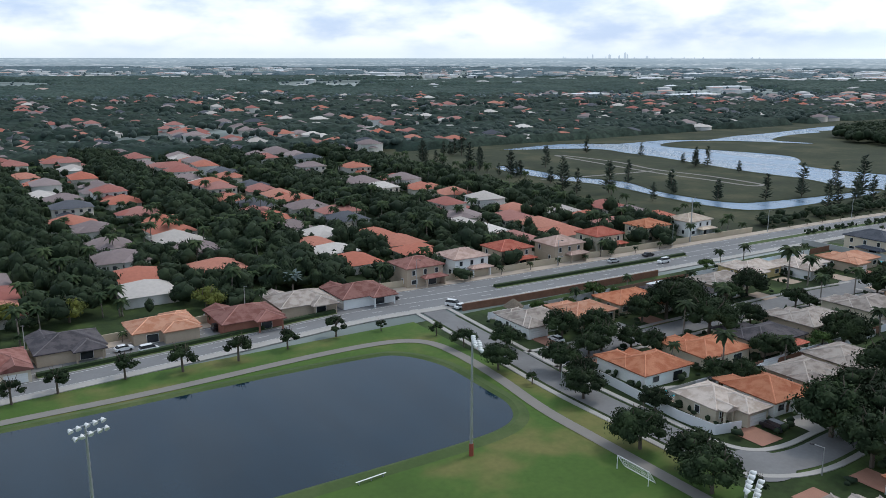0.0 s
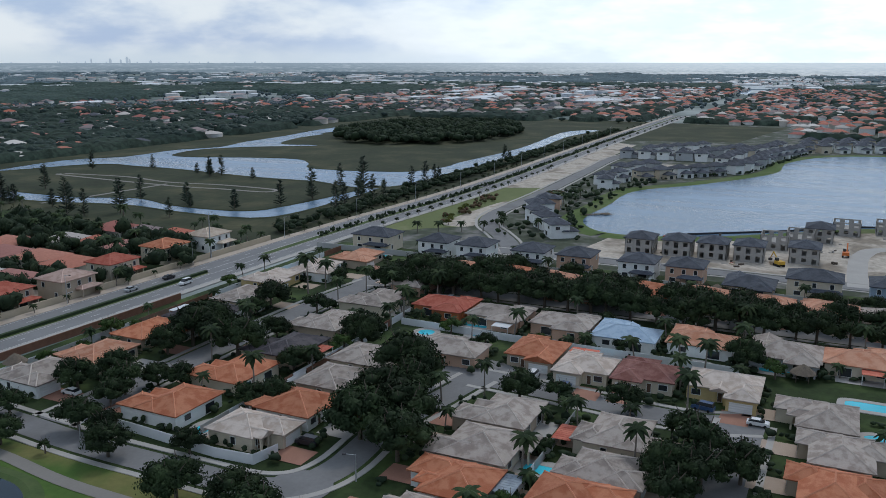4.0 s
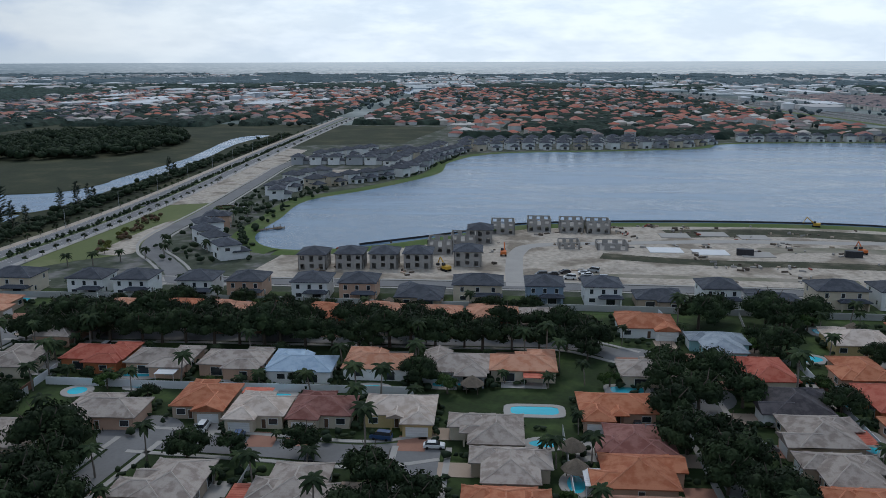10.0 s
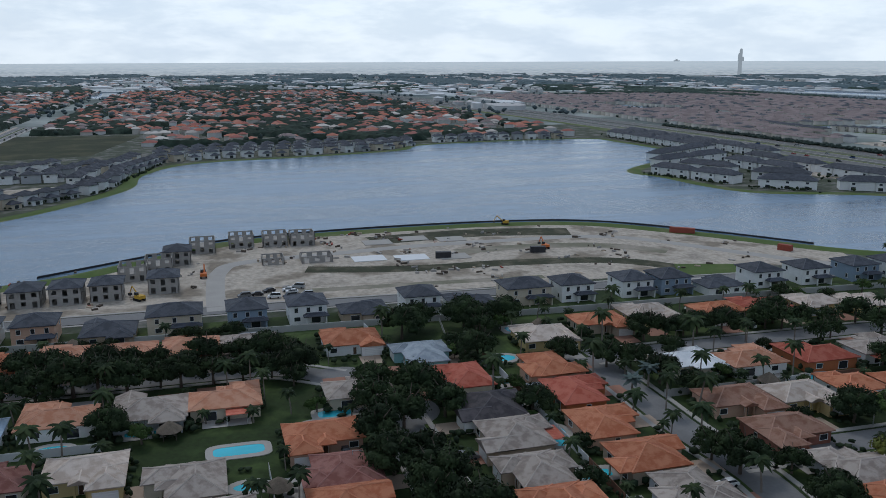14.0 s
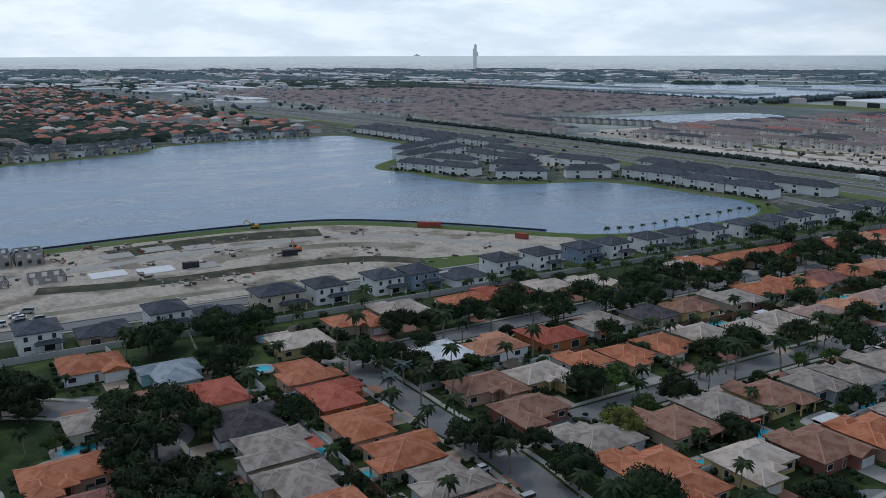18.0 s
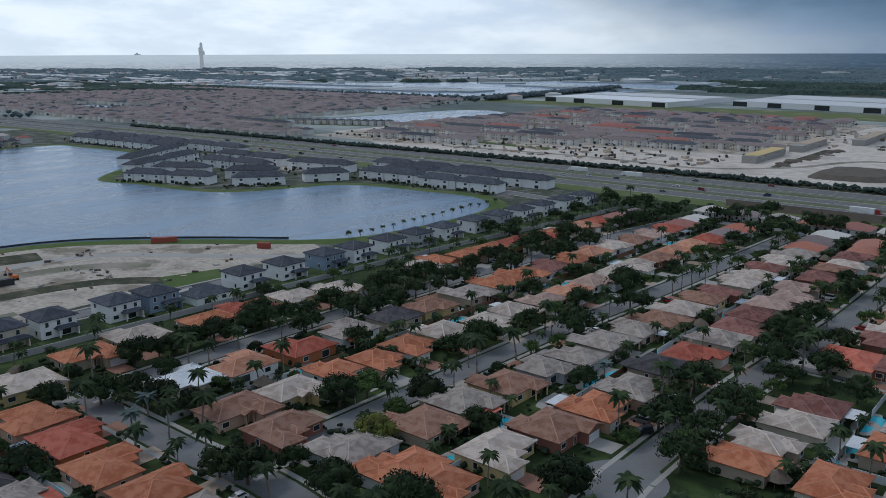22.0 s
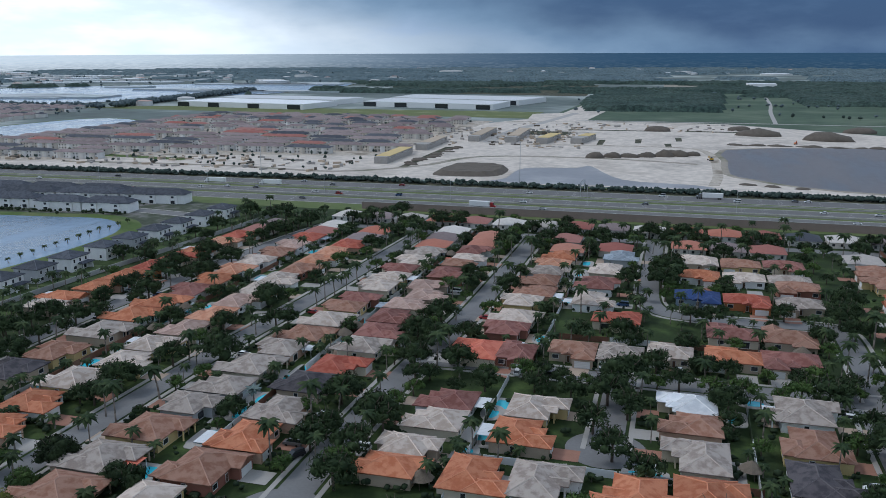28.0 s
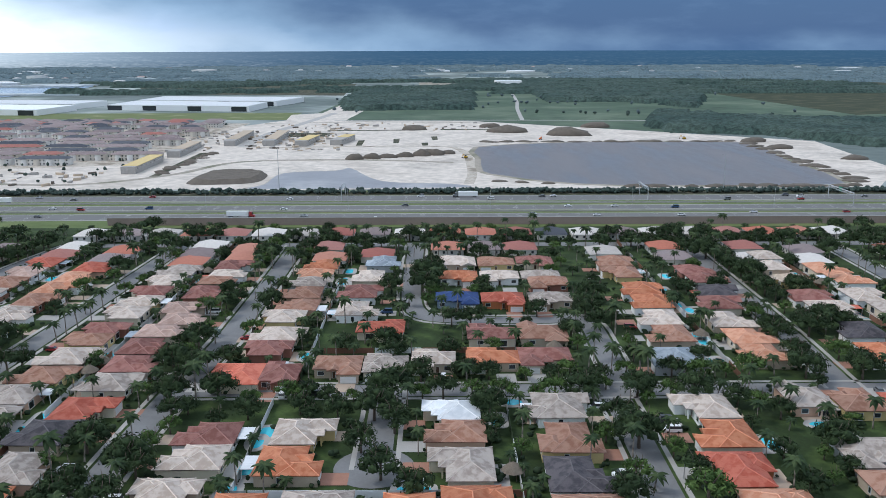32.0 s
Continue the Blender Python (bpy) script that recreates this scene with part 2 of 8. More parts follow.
ROOFS = {
    "o": ((0.40, 0.125, 0.058), (0.47, 0.185, 0.098)), "t": ((0.48, 0.205, 0.118), (0.52, 0.27, 0.175)),
    "g": ((0.265, 0.218, 0.188), (0.375, 0.322, 0.282)), "w": ((0.43, 0.345, 0.285), (0.53, 0.45, 0.39)),
    "b": ((0.25, 0.118, 0.076), (0.31, 0.175, 0.125)), "r": ((0.20, 0.075, 0.060), (0.26, 0.12, 0.10)),
    "R": ((0.35, 0.075, 0.045), (0.40, 0.115, 0.075)), "k": ((0.050, 0.045, 0.052), (0.085, 0.075, 0.08)),
    "p": ((0.37, 0.245, 0.20), (0.44, 0.31, 0.26)), "B": ((0.30, 0.40, 0.52), (0.36, 0.46, 0.56)),
    "C": ((0.24, 0.28, 0.32), (0.30, 0.34, 0.38)), "N": ((0.025, 0.05, 0.14), (0.03, 0.06, 0.17)),
    "W": ((0.66, 0.68, 0.70), (0.72, 0.73, 0.74)), "X": ((0.50, 0.12, 0.075), (0.55, 0.17, 0.11)),
    "y": ((0.46, 0.36, 0.28), (0.52, 0.43, 0.34)), "s": ((0.052, 0.059, 0.075), (0.074, 0.082, 0.100)),
}
ROOF_WORDS = {"o": "orange clay tile", "t": "pale terracotta tile", "g": "weathered grey tile", "w": "pale bleached tile", "b": "brown tile",
              "r": "dark red tile", "R": "bright red-orange tile", "k": "charcoal tile", "p": "faded pink tile", "B": "light blue metal",
              "C": "blue-grey metal", "N": "navy blue", "W": "white", "X": "vivid red tile", "y": "sandy tile", "s": "slate grey tile"}
ROOF_MATS = {k: surface(ROOF_WORDS[k] + " roof", a, 0.8, 0.22, 0.45, 8.0, bump=0.5, bump_scale=5.0, second=b, patch=0.46, each=0.32, rows=1.6) for k, (a, b) in ROOFS.items()}
CAP_MATS = {k: surface(ROOF_WORDS[k] + " ridge", [min(0.8, c * 1.25 + 0.02) for c in b], 0.8, 0.3, 0.6, 3.0, each=0.2) for k, (a, b) in ROOFS.items()}
WALLS = {
    "cream": (0.62, 0.54, 0.42), "white": (0.80, 0.80, 0.78), "tan": (0.46, 0.37, 0.28), "peach": (0.55, 0.36, 0.26), "yellow": (0.60, 0.46, 0.22),
    "grey": (0.44, 0.45, 0.46), "brick": (0.28, 0.12, 0.085), "aqua": (0.34, 0.58, 0.60), "bluegrey": (0.25, 0.32, 0.40), "orange": (0.48, 0.17, 0.07),
}
WALL_MATS = {k: surface(k + " stucco", c, 0.9, 0.14, 0.4, 3.0, bump=0.15, bump_scale=12.0, each=0.1) for k, c in WALLS.items()}
TRIM = surface("white trim paint", (0.74, 0.74, 0.72), 0.6, 0.08, 1.0, 5.0)
GLASS = surface("dark window glass", (0.03, 0.035, 0.04), 0.08, 0.2, 1.0, 4.0, spec=0.6)
DOORWOOD = surface("dark wooden door", (0.12, 0.07, 0.045), 0.6, 0.3, 1.0, 6.0)
METAL = surface("galvanised steel", (0.45, 0.46, 0.47), 0.45, 0.15, 1.0, 6.0, metal=0.6)
DARKMETAL = surface("dark painted metal", (0.04, 0.04, 0.045), 0.5, 0.2, 1.0, 6.0)
BLOCK = surface("bare grey concrete block", (0.35, 0.33, 0.305), 0.9, 0.25, 0.4, 3.0, bump=0.3)
WALLPAINT = surface("cream wall paint", (0.50, 0.42, 0.31), 0.9, 0.15, 0.2, 2.0, local=False)
GREYWALL = surface("grey wall render", (0.40, 0.40, 0.385), 0.9, 0.15, 0.2, 2.0, local=False)
FENCE = surface("white vinyl fence", (0.70, 0.71, 0.72), 0.6, 0.1, 0.3, 2.0, local=False)
WOODFENCE = surface("brown wooden fence", (0.20, 0.10, 0.065), 0.85, 0.4, 0.5, 4.0, local=False)
RUST = surface("rust red paint", (0.30, 0.075, 0.05), 0.7, 0.3, 0.5, 3.0)
ORANGE = surface("safety orange paint", (0.60, 0.16, 0.04), 0.6, 0.2, 0.5, 3.0)
TYRE = surface("black rubber", (0.02, 0.02, 0.02), 0.85, 0.2, 1.0, 5.0)
CARS = {k: surface(k + " car paint", c, 0.3, 0.05, 1.0, 5.0, spec=0.5) for k, c in
        {"white": (0.72, 0.72, 0.72), "silver": (0.42, 0.43, 0.44), "black": (0.025, 0.025, 0.03), "blue": (0.03, 0.07, 0.16), "red": (0.32, 0.03, 0.03), "grey": (0.14, 0.145, 0.15)}.items()}


# ---- mesh building ----
class Mesh:
    """Collects faces of simple solids, to become one mesh object."""

    def __init__(self):
        self.v, self.f, self.s = [], [], []

    def poly(self, pts, slot=0):
        k = len(self.v)
        self.v += [tuple(p) for p in pts]
        self.f.append(tuple(range(k, k + len(pts))))
        self.s.append(slot)

    def solid(self, pts, faces, slot=0):
        k = len(self.v)
        self.v += [tuple(p) for p in pts]
        for face in faces:
            self.f.append(tuple(k + i for i in face))
            self.s.append(slot)

    def box(self, x0, y0, z0, x1, y1, z1, slot=0):
        self.solid([(x0, y0, z0), (x1, y0, z0), (x1, y1, z0), (x0, y1, z0), (x0, y0, z1), (x1, y0, z1), (x1, y1, z1), (x0, y1, z1)],
                   [(0, 3, 2, 1), (4, 5, 6, 7), (0, 1, 5, 4), (1, 2, 6, 5), (2, 3, 7, 6), (3, 0, 4, 7)], slot)

    def tube(self, a, b, r0, r1, n=6, slot=0):
        a, b = Vector(a), Vector(b)
        q = (b - a).to_track_quat("Z", "Y")
        ring = [(math.cos(i * math.tau / n), math.sin(i * math.tau / n)) for i in range(n)]
        pts = [a + q @ Vector((c * r0, s * r0, 0)) for c, s in ring] + [b + q @ Vector((c * r1, s * r1, 0)) for c, s in ring]
        self.solid(pts, [(i, (i + 1) % n, n + (i + 1) % n, n + i) for i in range(n)] + [tuple(range(n - 1, -1, -1)), tuple(range(n, 2 * n))], slot)

    def bar(self, a, b, r, slot=0):
        self.tube(a, b, r, r, 4, slot)

    def make(self, name, *mats, smooth=False):
        me = bpy.data.meshes.new(name)
        me.from_pydata(self.v, [], self.f)
        for m in mats:
            me.materials.append(m)
        if len(mats) > 1:
            me.polygons.foreach_set("material_index", self.s)
        if smooth:
            me.polygons.foreach_set("use_smooth", [True] * len(self.f))
        return me


def part(name, data, parent, label="", at=None):
    """Links a mesh as one object under a thing or a part."""
    ob = new(name, data)
    ob.parent = parent
    if at is not None:
        ob.matrix_basis = at
    return tagged(ob, label)


def curve_through(pts, steps=6, closed=True):
    """A smooth line through a few points."""
    out, n = [], len(pts)
    for i in range(n if closed else n - 1):
        p = [Vector((*pts[(i + k) % n], 0)) if closed else Vector((*pts[min(max(i + k, 0), n - 1)], 0)) for k in (-1, 0, 1, 2)]
        for j in range(steps):
            t = j / steps
            q = 0.5 * (2 * p[1] + (p[2] - p[0]) * t + (2 * p[0] - 5 * p[1] + 4 * p[2] - p[3]) * t * t + (3 * p[1] - p[0] - 3 * p[2] + p[3]) * t ** 3)
            out.append((q.x, q.y))
    if not closed:
        out.append(tuple(pts[-1]))
    return out


def sheet(name, pts, z, mat, label="", category="", kind="structure", thick=0.0):
    bm = bmesh.new()
    if sum(a[0] * b[1] - b[0] * a[1] for a, b in zip(pts, pts[1:] + pts[:1])) < 0:
        pts = pts[::-1]
    face = bm.faces.new([bm.verts.new((x, y, z)) for x, y in pts])
    face.normal_update()
    if thick:
        for e in bmesh.ops.extrude_face_region(bm, geom=[face])["geom"]:
            if isinstance(e, bmesh.types.BMVert):
                e.co.z -= thick
    bmesh.ops.triangulate(bm, faces=bm.faces, ngon_method="EAR_CLIP")
    bmesh.ops.recalc_face_normals(bm, faces=bm.faces)
    me = bpy.data.meshes.new(name)
    bm.to_mesh(me)
    bm.free()
    me.materials.append(mat)
    if me.polygons and max(me.polygons, key=lambda p: p.area).normal.z < 0 and not thick:
        me.flip_normals()
    return tagged(new(name, me), label, category, kind=kind)


def sides(pts, left, right):
    """The two edges of a strip that follows pts."""
    a, b = [], []
    for i, p in enumerate(pts):
        d = Vector(pts[min(i + 1, len(pts) - 1)]) - Vector(pts[max(i - 1, 0)])
        n = Vector((-d.y, d.x)).normalized()
        a.append((p[0] + n.x * left, p[1] + n.y * left))
        b.append((p[0] + n.x * right, p[1] + n.y * right))
    return a, b


def strip_mesh(mesh, pts, left, right, z0, z1, slot=0):
    a, b = sides(pts, left, right)
    for i in range(len(pts) - 1):
        q = [a[i], b[i], b[i + 1], a[i + 1]]
        mesh.poly([(x, y, z1) for x, y in q], slot)
        if z1 - z0 > 0.01:
            for k in range(4):
                if (k == 1 or k == 3) or (k == 0 and i == 0) or (k == 2 and i == len(pts) - 2):
                    p, r = q[k], q[(k + 1) % 4]
                    mesh.poly([(*p, z1), (*p, z0), (*r, z0), (*r, z1)], slot)


def strip(name, pts, left, right, z, mat, label="", category="", kind="structure", base=None):
    """A band along a line: from left to right of it, its top at z, its foot at base."""
    mesh = Mesh()
    strip_mesh(mesh, pts, left, right, z if base is None else base, z)
    ob = new(name, mesh.make(name, mat))
    return tagged(ob, label, category, kind=kind)


# taken ground, one cell a metre, so that plants keep off roads, roofs and water
GX, GY = -420, -640
taken = np.zeros((1500, 1260), bool)


def take(x0, y0, x1, y1):
    taken[max(0, int(min(x0, x1) - GX)):max(0, int(max(x0, x1) - GX) + 1), max(0, int(min(y0, y1) - GY)):max(0, int(max(y0, y1) - GY) + 1)] = True


def take_strip(pts, left, right):
    for p, q in zip(pts, pts[1:]):
        d = Vector(q) - Vector(p)
        n = max(1, int(d.length / 1.5))
        w = Vector((-d.y, d.x)).normalized()
        for i in range(n + 1):
            m = Vector(p) + d * (i / n)
            k = right
            while k <= left:
                x, y = int(m.x + w.x * k - GX), int(m.y + w.y * k - GY)
                if 0 <= x < taken.shape[0] and 0 <= y < taken.shape[1]:
                    taken[x, y] = True
                k += 0.8


def inside(x, y, pts):
    hit = False
    for (ax, ay), (bx, by) in zip(pts, pts[1:] + pts[:1]):
        if (ay > y) != (by > y) and x < (bx - ax) * (y - ay) / (by - ay) + ax:
            hit = not hit
    return hit


def free(x, y):
    i, j = int(x - GX), int(y - GY)
    return not (0 <= i < taken.shape[0] and 0 <= j < taken.shape[1] and taken[i, j])


def take_poly(pts):
    xs, ys = [p[0] for p in pts], [p[1] for p in pts]
    for i in range(int(min(xs)), int(max(xs)) + 1):
        for j in range(int(min(ys)), int(max(ys)) + 1):
            if 0 <= i - GX < taken.shape[0] and 0 <= j - GY < taken.shape[1] and not taken[i - GX, j - GY] and inside(i, j, pts):
                taken[i - GX, j - GY] = True


SOUNDWALL = surface("brown sound wall panels", (0.26, 0.20, 0.17), 0.9, 0.2, 0.2, 2.0, local=False)

# ---- ground, water, roads ----
ground = Mesh()
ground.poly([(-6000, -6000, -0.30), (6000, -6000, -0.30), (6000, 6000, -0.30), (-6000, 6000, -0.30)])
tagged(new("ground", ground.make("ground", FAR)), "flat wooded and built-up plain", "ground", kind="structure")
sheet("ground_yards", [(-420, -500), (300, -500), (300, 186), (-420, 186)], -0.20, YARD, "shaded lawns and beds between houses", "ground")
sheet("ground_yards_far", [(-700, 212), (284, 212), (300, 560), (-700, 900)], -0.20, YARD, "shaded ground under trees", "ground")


sheet("ground_lakeland", [(280, -500), (1060, -500), (1060, 190), (280, 190)], -0.23, LOTS, "lawns and beds round the lake", "ground")
sheet("ground_wetland", [(270, 206), (1060, 206), (1060, 600), (270, 600)], -0.23, MARSH, "rough grass round the marsh", "ground")
FAR_WATERS = []


def water(name, pts, z, mat, label, bank=3.0, bank_mat=None, smooth=5):
    line = curve_through(pts, smooth)
    if name in ("water_far_lake", "water_distant", "water_far_pond"):
        FAR_WATERS.append(line)
    ob = sheet(name, line, z, mat, label, "lake")
    ring = line + line[:1]
    rim = Mesh()
    turn = sum(a[0] * b[1] - b[0] * a[1] for a, b in zip(line, line[1:]))
    out, inn = (-bank, 0.6) if turn > 0 else (bank, -0.6)
    a, b = sides(ring, out, inn)
    for i in range(len(ring) - 1):
        m0, m1 = [((p[0] * 0.35 + q[0] * 0.65), (p[1] * 0.35 + q[1] * 0.65)) for p, q in ((a[i], b[i]), (a[i + 1], b[i + 1]))]
        rim.poly([(*a[i], -0.19), (*m0, z + 0.35), (*m1, z + 0.35), (*a[i + 1], -0.19)])
        rim.poly([(*m0, z + 0.35), (*b[i], z - 0.05), (*b[i + 1], z - 0.05), (*m1, z + 0.35)])
    tagged(new("trim_bank", rim.make("bank", bank_mat or GRASS)), "grassy bank of the water", "bank", kind="structure")
    take_poly(line)
    return line


LAKE_LINE = [(366, 92), (390, 110), (437, 110), (492, 108), (540, 76), (612, 42), (681, 37), (745, 0), (770, -100), (800, -185), (845, -225), (862, -390),
             (820, -415), (702, -412), (612, -318), (565, -321), (488, -338), (452, -410), (386, -425), (345, -426), (318, -395), (317, -327), (330, -284), (387, -236),
             (424, -196), (436, -147), (436, -71), (425, -10), (399, 22), (373, 58)]
water("water_lake", LAKE_LINE, -0.10, LAKE, "wide wind-rippled lake among new houses", 11.0, BANK)
POND_LINE = [(-120, 168), (-40, 171), (26, 170), (58, 170), (87, 169), (96, 166), (101, 155), (101, 138), (100, 128), (94, 121), (79, 119), (44, 119), (0, 118), (-60, 117), (-120, 120)]
sheet("ground_sports", [(-420, -130), (112, -130), (112, 187), (-420, 187)], -0.16, SPORT, "mown sports field beside the pond", "ground")
water("water_pond", POND_LINE, -0.06, POND, "dark still pond with reflections", 3.0)
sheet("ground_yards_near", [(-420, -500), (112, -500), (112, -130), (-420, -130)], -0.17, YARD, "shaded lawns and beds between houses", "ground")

# wetland with its channels
sheet("ground_marsh", [(284, 214), (1000, 214), (1010, 545), (700, 560), (320, 520), (312, 420), (320, 365), (290, 300)], -0.17, MARSH, "olive marsh grass", "ground")
water("water_marsh", [(389, 516), (457, 524), (495, 502), (549, 503), (585, 486), (634, 497), (692, 500), (785, 514), (848, 509), (878, 481), (847, 464), (751, 485), (731, 476), (685, 475), (632, 456),
                      (637, 423), (627, 419), (609, 446), (589, 468), (559, 485), (522, 480), (513, 459), (531, 416), (539, 374), (519, 350), (500, 338), (497, 311), (505, 276), (517, 262), (548, 254), (579, 256), (695, 252), (860, 268), (908, 252),
                      (900, 239), (811, 247), (671, 235), (520, 237), (455, 238), (434, 256), (437, 274), (444, 294), (443, 329), (445, 354), (453, 416), (452, 448), (454, 472), (440, 490), (400, 506)], -0.08, LAKE, "wide pale marsh channel winding round an island", 3.0, MARSH, 3)
water("water_marsh", [(318, 426), (317, 381), (328, 334), (324, 293), (326, 253), (350, 242), (416, 243), (440, 247), (440, 254), (412, 253), (363, 258), (340, 268), (337, 309), (347, 345), (335, 380), (333, 437)], -0.08, LAKE, "narrow marsh channel", 2.0, MARSH, 4)
TRACK = curve_through([(403, 463), (409, 415), (402, 374), (407, 337), (406, 300), (400, 294), (395, 300), (394, 326), (391, 363), (397, 456), (401, 463)], 6, False)
strip("path_marsh", TRACK, 1.5, -1.5, -0.12, PATH, "pale dirt track looping through the marsh", "track")
strip("path_marsh", [(396, 369), (366, 371), (325, 374), (313, 378)], 1.5, -1.5, -0.118, PATH, "pale dirt track leading out of the marsh", "track")


# avenue
AVE = [(-420, 184), (-120, 186), (10, 196.5), (60, 201), (100, 205.5), (130, 204), (160, 202.5), (240, 201), (330, 199), (480, 193), (780, 200), (1200, 205)]
AVE = curve_through(AVE, 5, False)
strip("road_avenue", AVE, 10.0, -9.5, -0.08, ASPHALT, "four-lane avenue of worn grey asphalt", "road")
take_strip(AVE, 12, -12)
strip("pavement_avenue", AVE, -9.5, -12.3, 0.02, CONCRETE, "concrete pavement along the avenue", "pavement", base=-0.2)
strip("pavement_avenue", AVE, 14.0, 10.0, 0.02, surface("sandy concrete pavement", (0.46, 0.385, 0.315), 0.85, 0.2, 0.15, 2.0, local=False), "concrete pavement along the wall", "pavement", base=-0.2)


def dashes(name, pts, offset, dash, gap, width=0.18, z=-0.05):
    mesh, walked, on = Mesh(), 0.0, []
    for p, q in zip(pts, pts[1:]):
        d = Vector(q) - Vector(p)
        n = max(1, int(d.length))
        side = Vector((-d.y, d.x)).normalized() * offset
        for i in range(n):
            m = Vector(p) + d * (i / n)
            walked += d.length / n
            if gap == 0 or walked % (dash + gap) < dash:
                e = m + d / n
                u = side.normalized() * width / 2 if offset else Vector((-d.y, d.x)).normalized() * width / 2
                a, b = m + side, e + side
                mesh.poly([(a.x + u.x, a.y + u.y, z), (a.x - u.x, a.y - u.y, z), (b.x - u.x, b.y - u.y, z), (b.x + u.x, b.y + u.y, z)])
    return tagged(new(name, mesh.make(name, PAINT)), "white painted lane lines", "road marking", kind="structure")


for off in (9.3, 2.6, -2.4, -9.0):
    dashes("trim_lane_line", AVE, off, 1, 0)
for off in (6.0, -5.8):
    dashes("trim_lane_dash", AVE, off, 3, 9)


def piece(line, x0, x1):
    return [p for p in line if x0 <= p[0] <= x1]


for x0, x1 in ((20, 98), (150, 235), (265, 470), (480, 760), (780, 1190)):
    seg = piece(curve_through(AVE, 3, False), x0, x1)
    strip("trim_median", seg, 2.0, -1.8, 0.05, CONCRETE, "raised concrete kerb of the median", "kerb", base=-0.15)
    strip("trim_median_planting", seg, 1.6, -1.4, 0.09, GRASS, "planted median strip", "median")
    if x1 < 240:
        strip("hedge", seg, 0.7, -0.5, 0.9, HEDGE, "low clipped hedge on the median", "hedge", kind="stuff", base=0.0)

# streets: centre line, half width
STREETS = {
    "road_entry": ([(122, 196), (120, 170), (118.5, 150), (117, 130), (117, 105), (117.5, 92), (122, 84.5), (131, 81.5), (148, 82), (165, 79), (183, 76)], 3.4),
    "road_loop": ([(183, 76), (181, 50), (179, 28), (183, 14)], 4.2),
    "road_north": ([(122, 146), (150, 145), (215, 145), (250, 142)], 4.2),
    "road_oaks": ([(250, 142), (251, 90), (251, 0), (250, -20), (240, -35)], 4.2),
    "road_court_a": ([(183, 16), (150, 16.5), (112, 17)], 4.0),
    "road_court_b": ([(214, -46), (185, -46), (112, -46)], 4.0),
    "road_south": ([(236, -107), (207, -107), (185, -107), (162, -109), (130, -107), (103, -120), (103, -160)], 4.4),
    "road_column_c": ([(236, -107), (237, -150), (236, -230), (232, -300), (222, -400), (214, -447)], 4.2),
    "road_column_b": ([(170, -108), (170, -150), (168, -230), (163, -300), (158, -400), (156, -447)], 4.2),
    "road_column_a": ([(103, -160), (103, -200), (101, -254), (97, -300), (96, -400), (96, -447)], 4.4),
    "road_cross": ([(101, -254), (60, -254), (0, -254), (-100, -254), (-220, -254)], 4.4),
    "road_crescent": ([(-34, -254), (-34, -290), (-32, -320), (-15, -321), (17, -322), (30, -330), (34, -360), (34, -447)], 4.0),
    "road_court_c": ([(38, -254), (38, -205)], 4.0),
    "road_court_d": ([(-30, -254), (-30, -150)], 4.0),
    "road_column_d": ([(-100, -254), (-103, -320), (-105, -447)], 4.2),
    "road_back": ([(-300, -447), (-105, -447), (96, -447), (215, -447)], 4.2),
    "road_column_e": ([(-176, -254), (-180, -447)], 4.2),
    "road_lakeside": ([(312, 150), (313, 60), (312, -30), (308, -120), (304, -200), (298, -280), (294, -380), (292, -440), (330, -455), (420, -462)], 4.0),
    "road_site": ([(312, -6), (340, -6), (366, -8), (381, -18), (388, -60), (393, -98), (393, -150), (391, -180), (376, -203), (329, -238), (303, -262)], 3.4),
    "road_curve": ([(313, 116), (330, 125), (345, 135), (361, 146), (390, 154), (456, 154), (560, 158), (650, 161), (720, 150)], 4.0),
}
SMOOTH = {}
for key, (line, half) in STREETS.items():
    line = curve_through(line, 6, False)
    SMOOTH[key] = line
    pale = key in ("road_site",)
    strip(key, line, half, -half, -0.085 + 0.002 * (len(SMOOTH) % 9), CONCRETE if pale else LANE, "residential street of grey asphalt" if not pale else "new pale concrete road through the building site", "road")
    take_strip(line, half + 1.5, -half - 1.5)
    if key not in ("road_site", "road_back"):
        for lo, hi in ((half + 2.2, half + 0.9), (-half - 0.9, -half - 2.2)):
            strip("pavement", line, lo, hi, -0.03, CONCRETE, "narrow concrete pavement beside the street", "pavement", base=-0.2)


def disc(name, x, y, r, z, mat, label, category):
    return sheet(name, [(x + r * math.cos(i * math.tau / 28), y + r * math.sin(i * math.tau / 28)) for i in range(28)], z, mat, label, category)


for x, y, r in ((186, 77, 9), (121, 84, 6), (214, -46, 10), (38, -206, 10), (103, -158, 10), (250, 142, 8), (240, -36, 8)):
    disc("road_turning", x, y, r, -0.061, LANE, "round end of a cul-de-sac", "road")
    take(x - r, y - r, x + r, y + r)

# footpath round the pond and a goal lawn
LOOP = curve_through([(-120, 176), (11, 175), (43, 175), (79, 177), (98, 176), (106, 171), (108, 160), (107, 142), (104.5, 123), (104, 103), (103, 40)], 6, False)
strip("path_pond", LOOP, 1.4, -1.4, -0.06, PATH, "worn footpath curving round the pond", "path")
take_strip(LOOP, 2, -2)

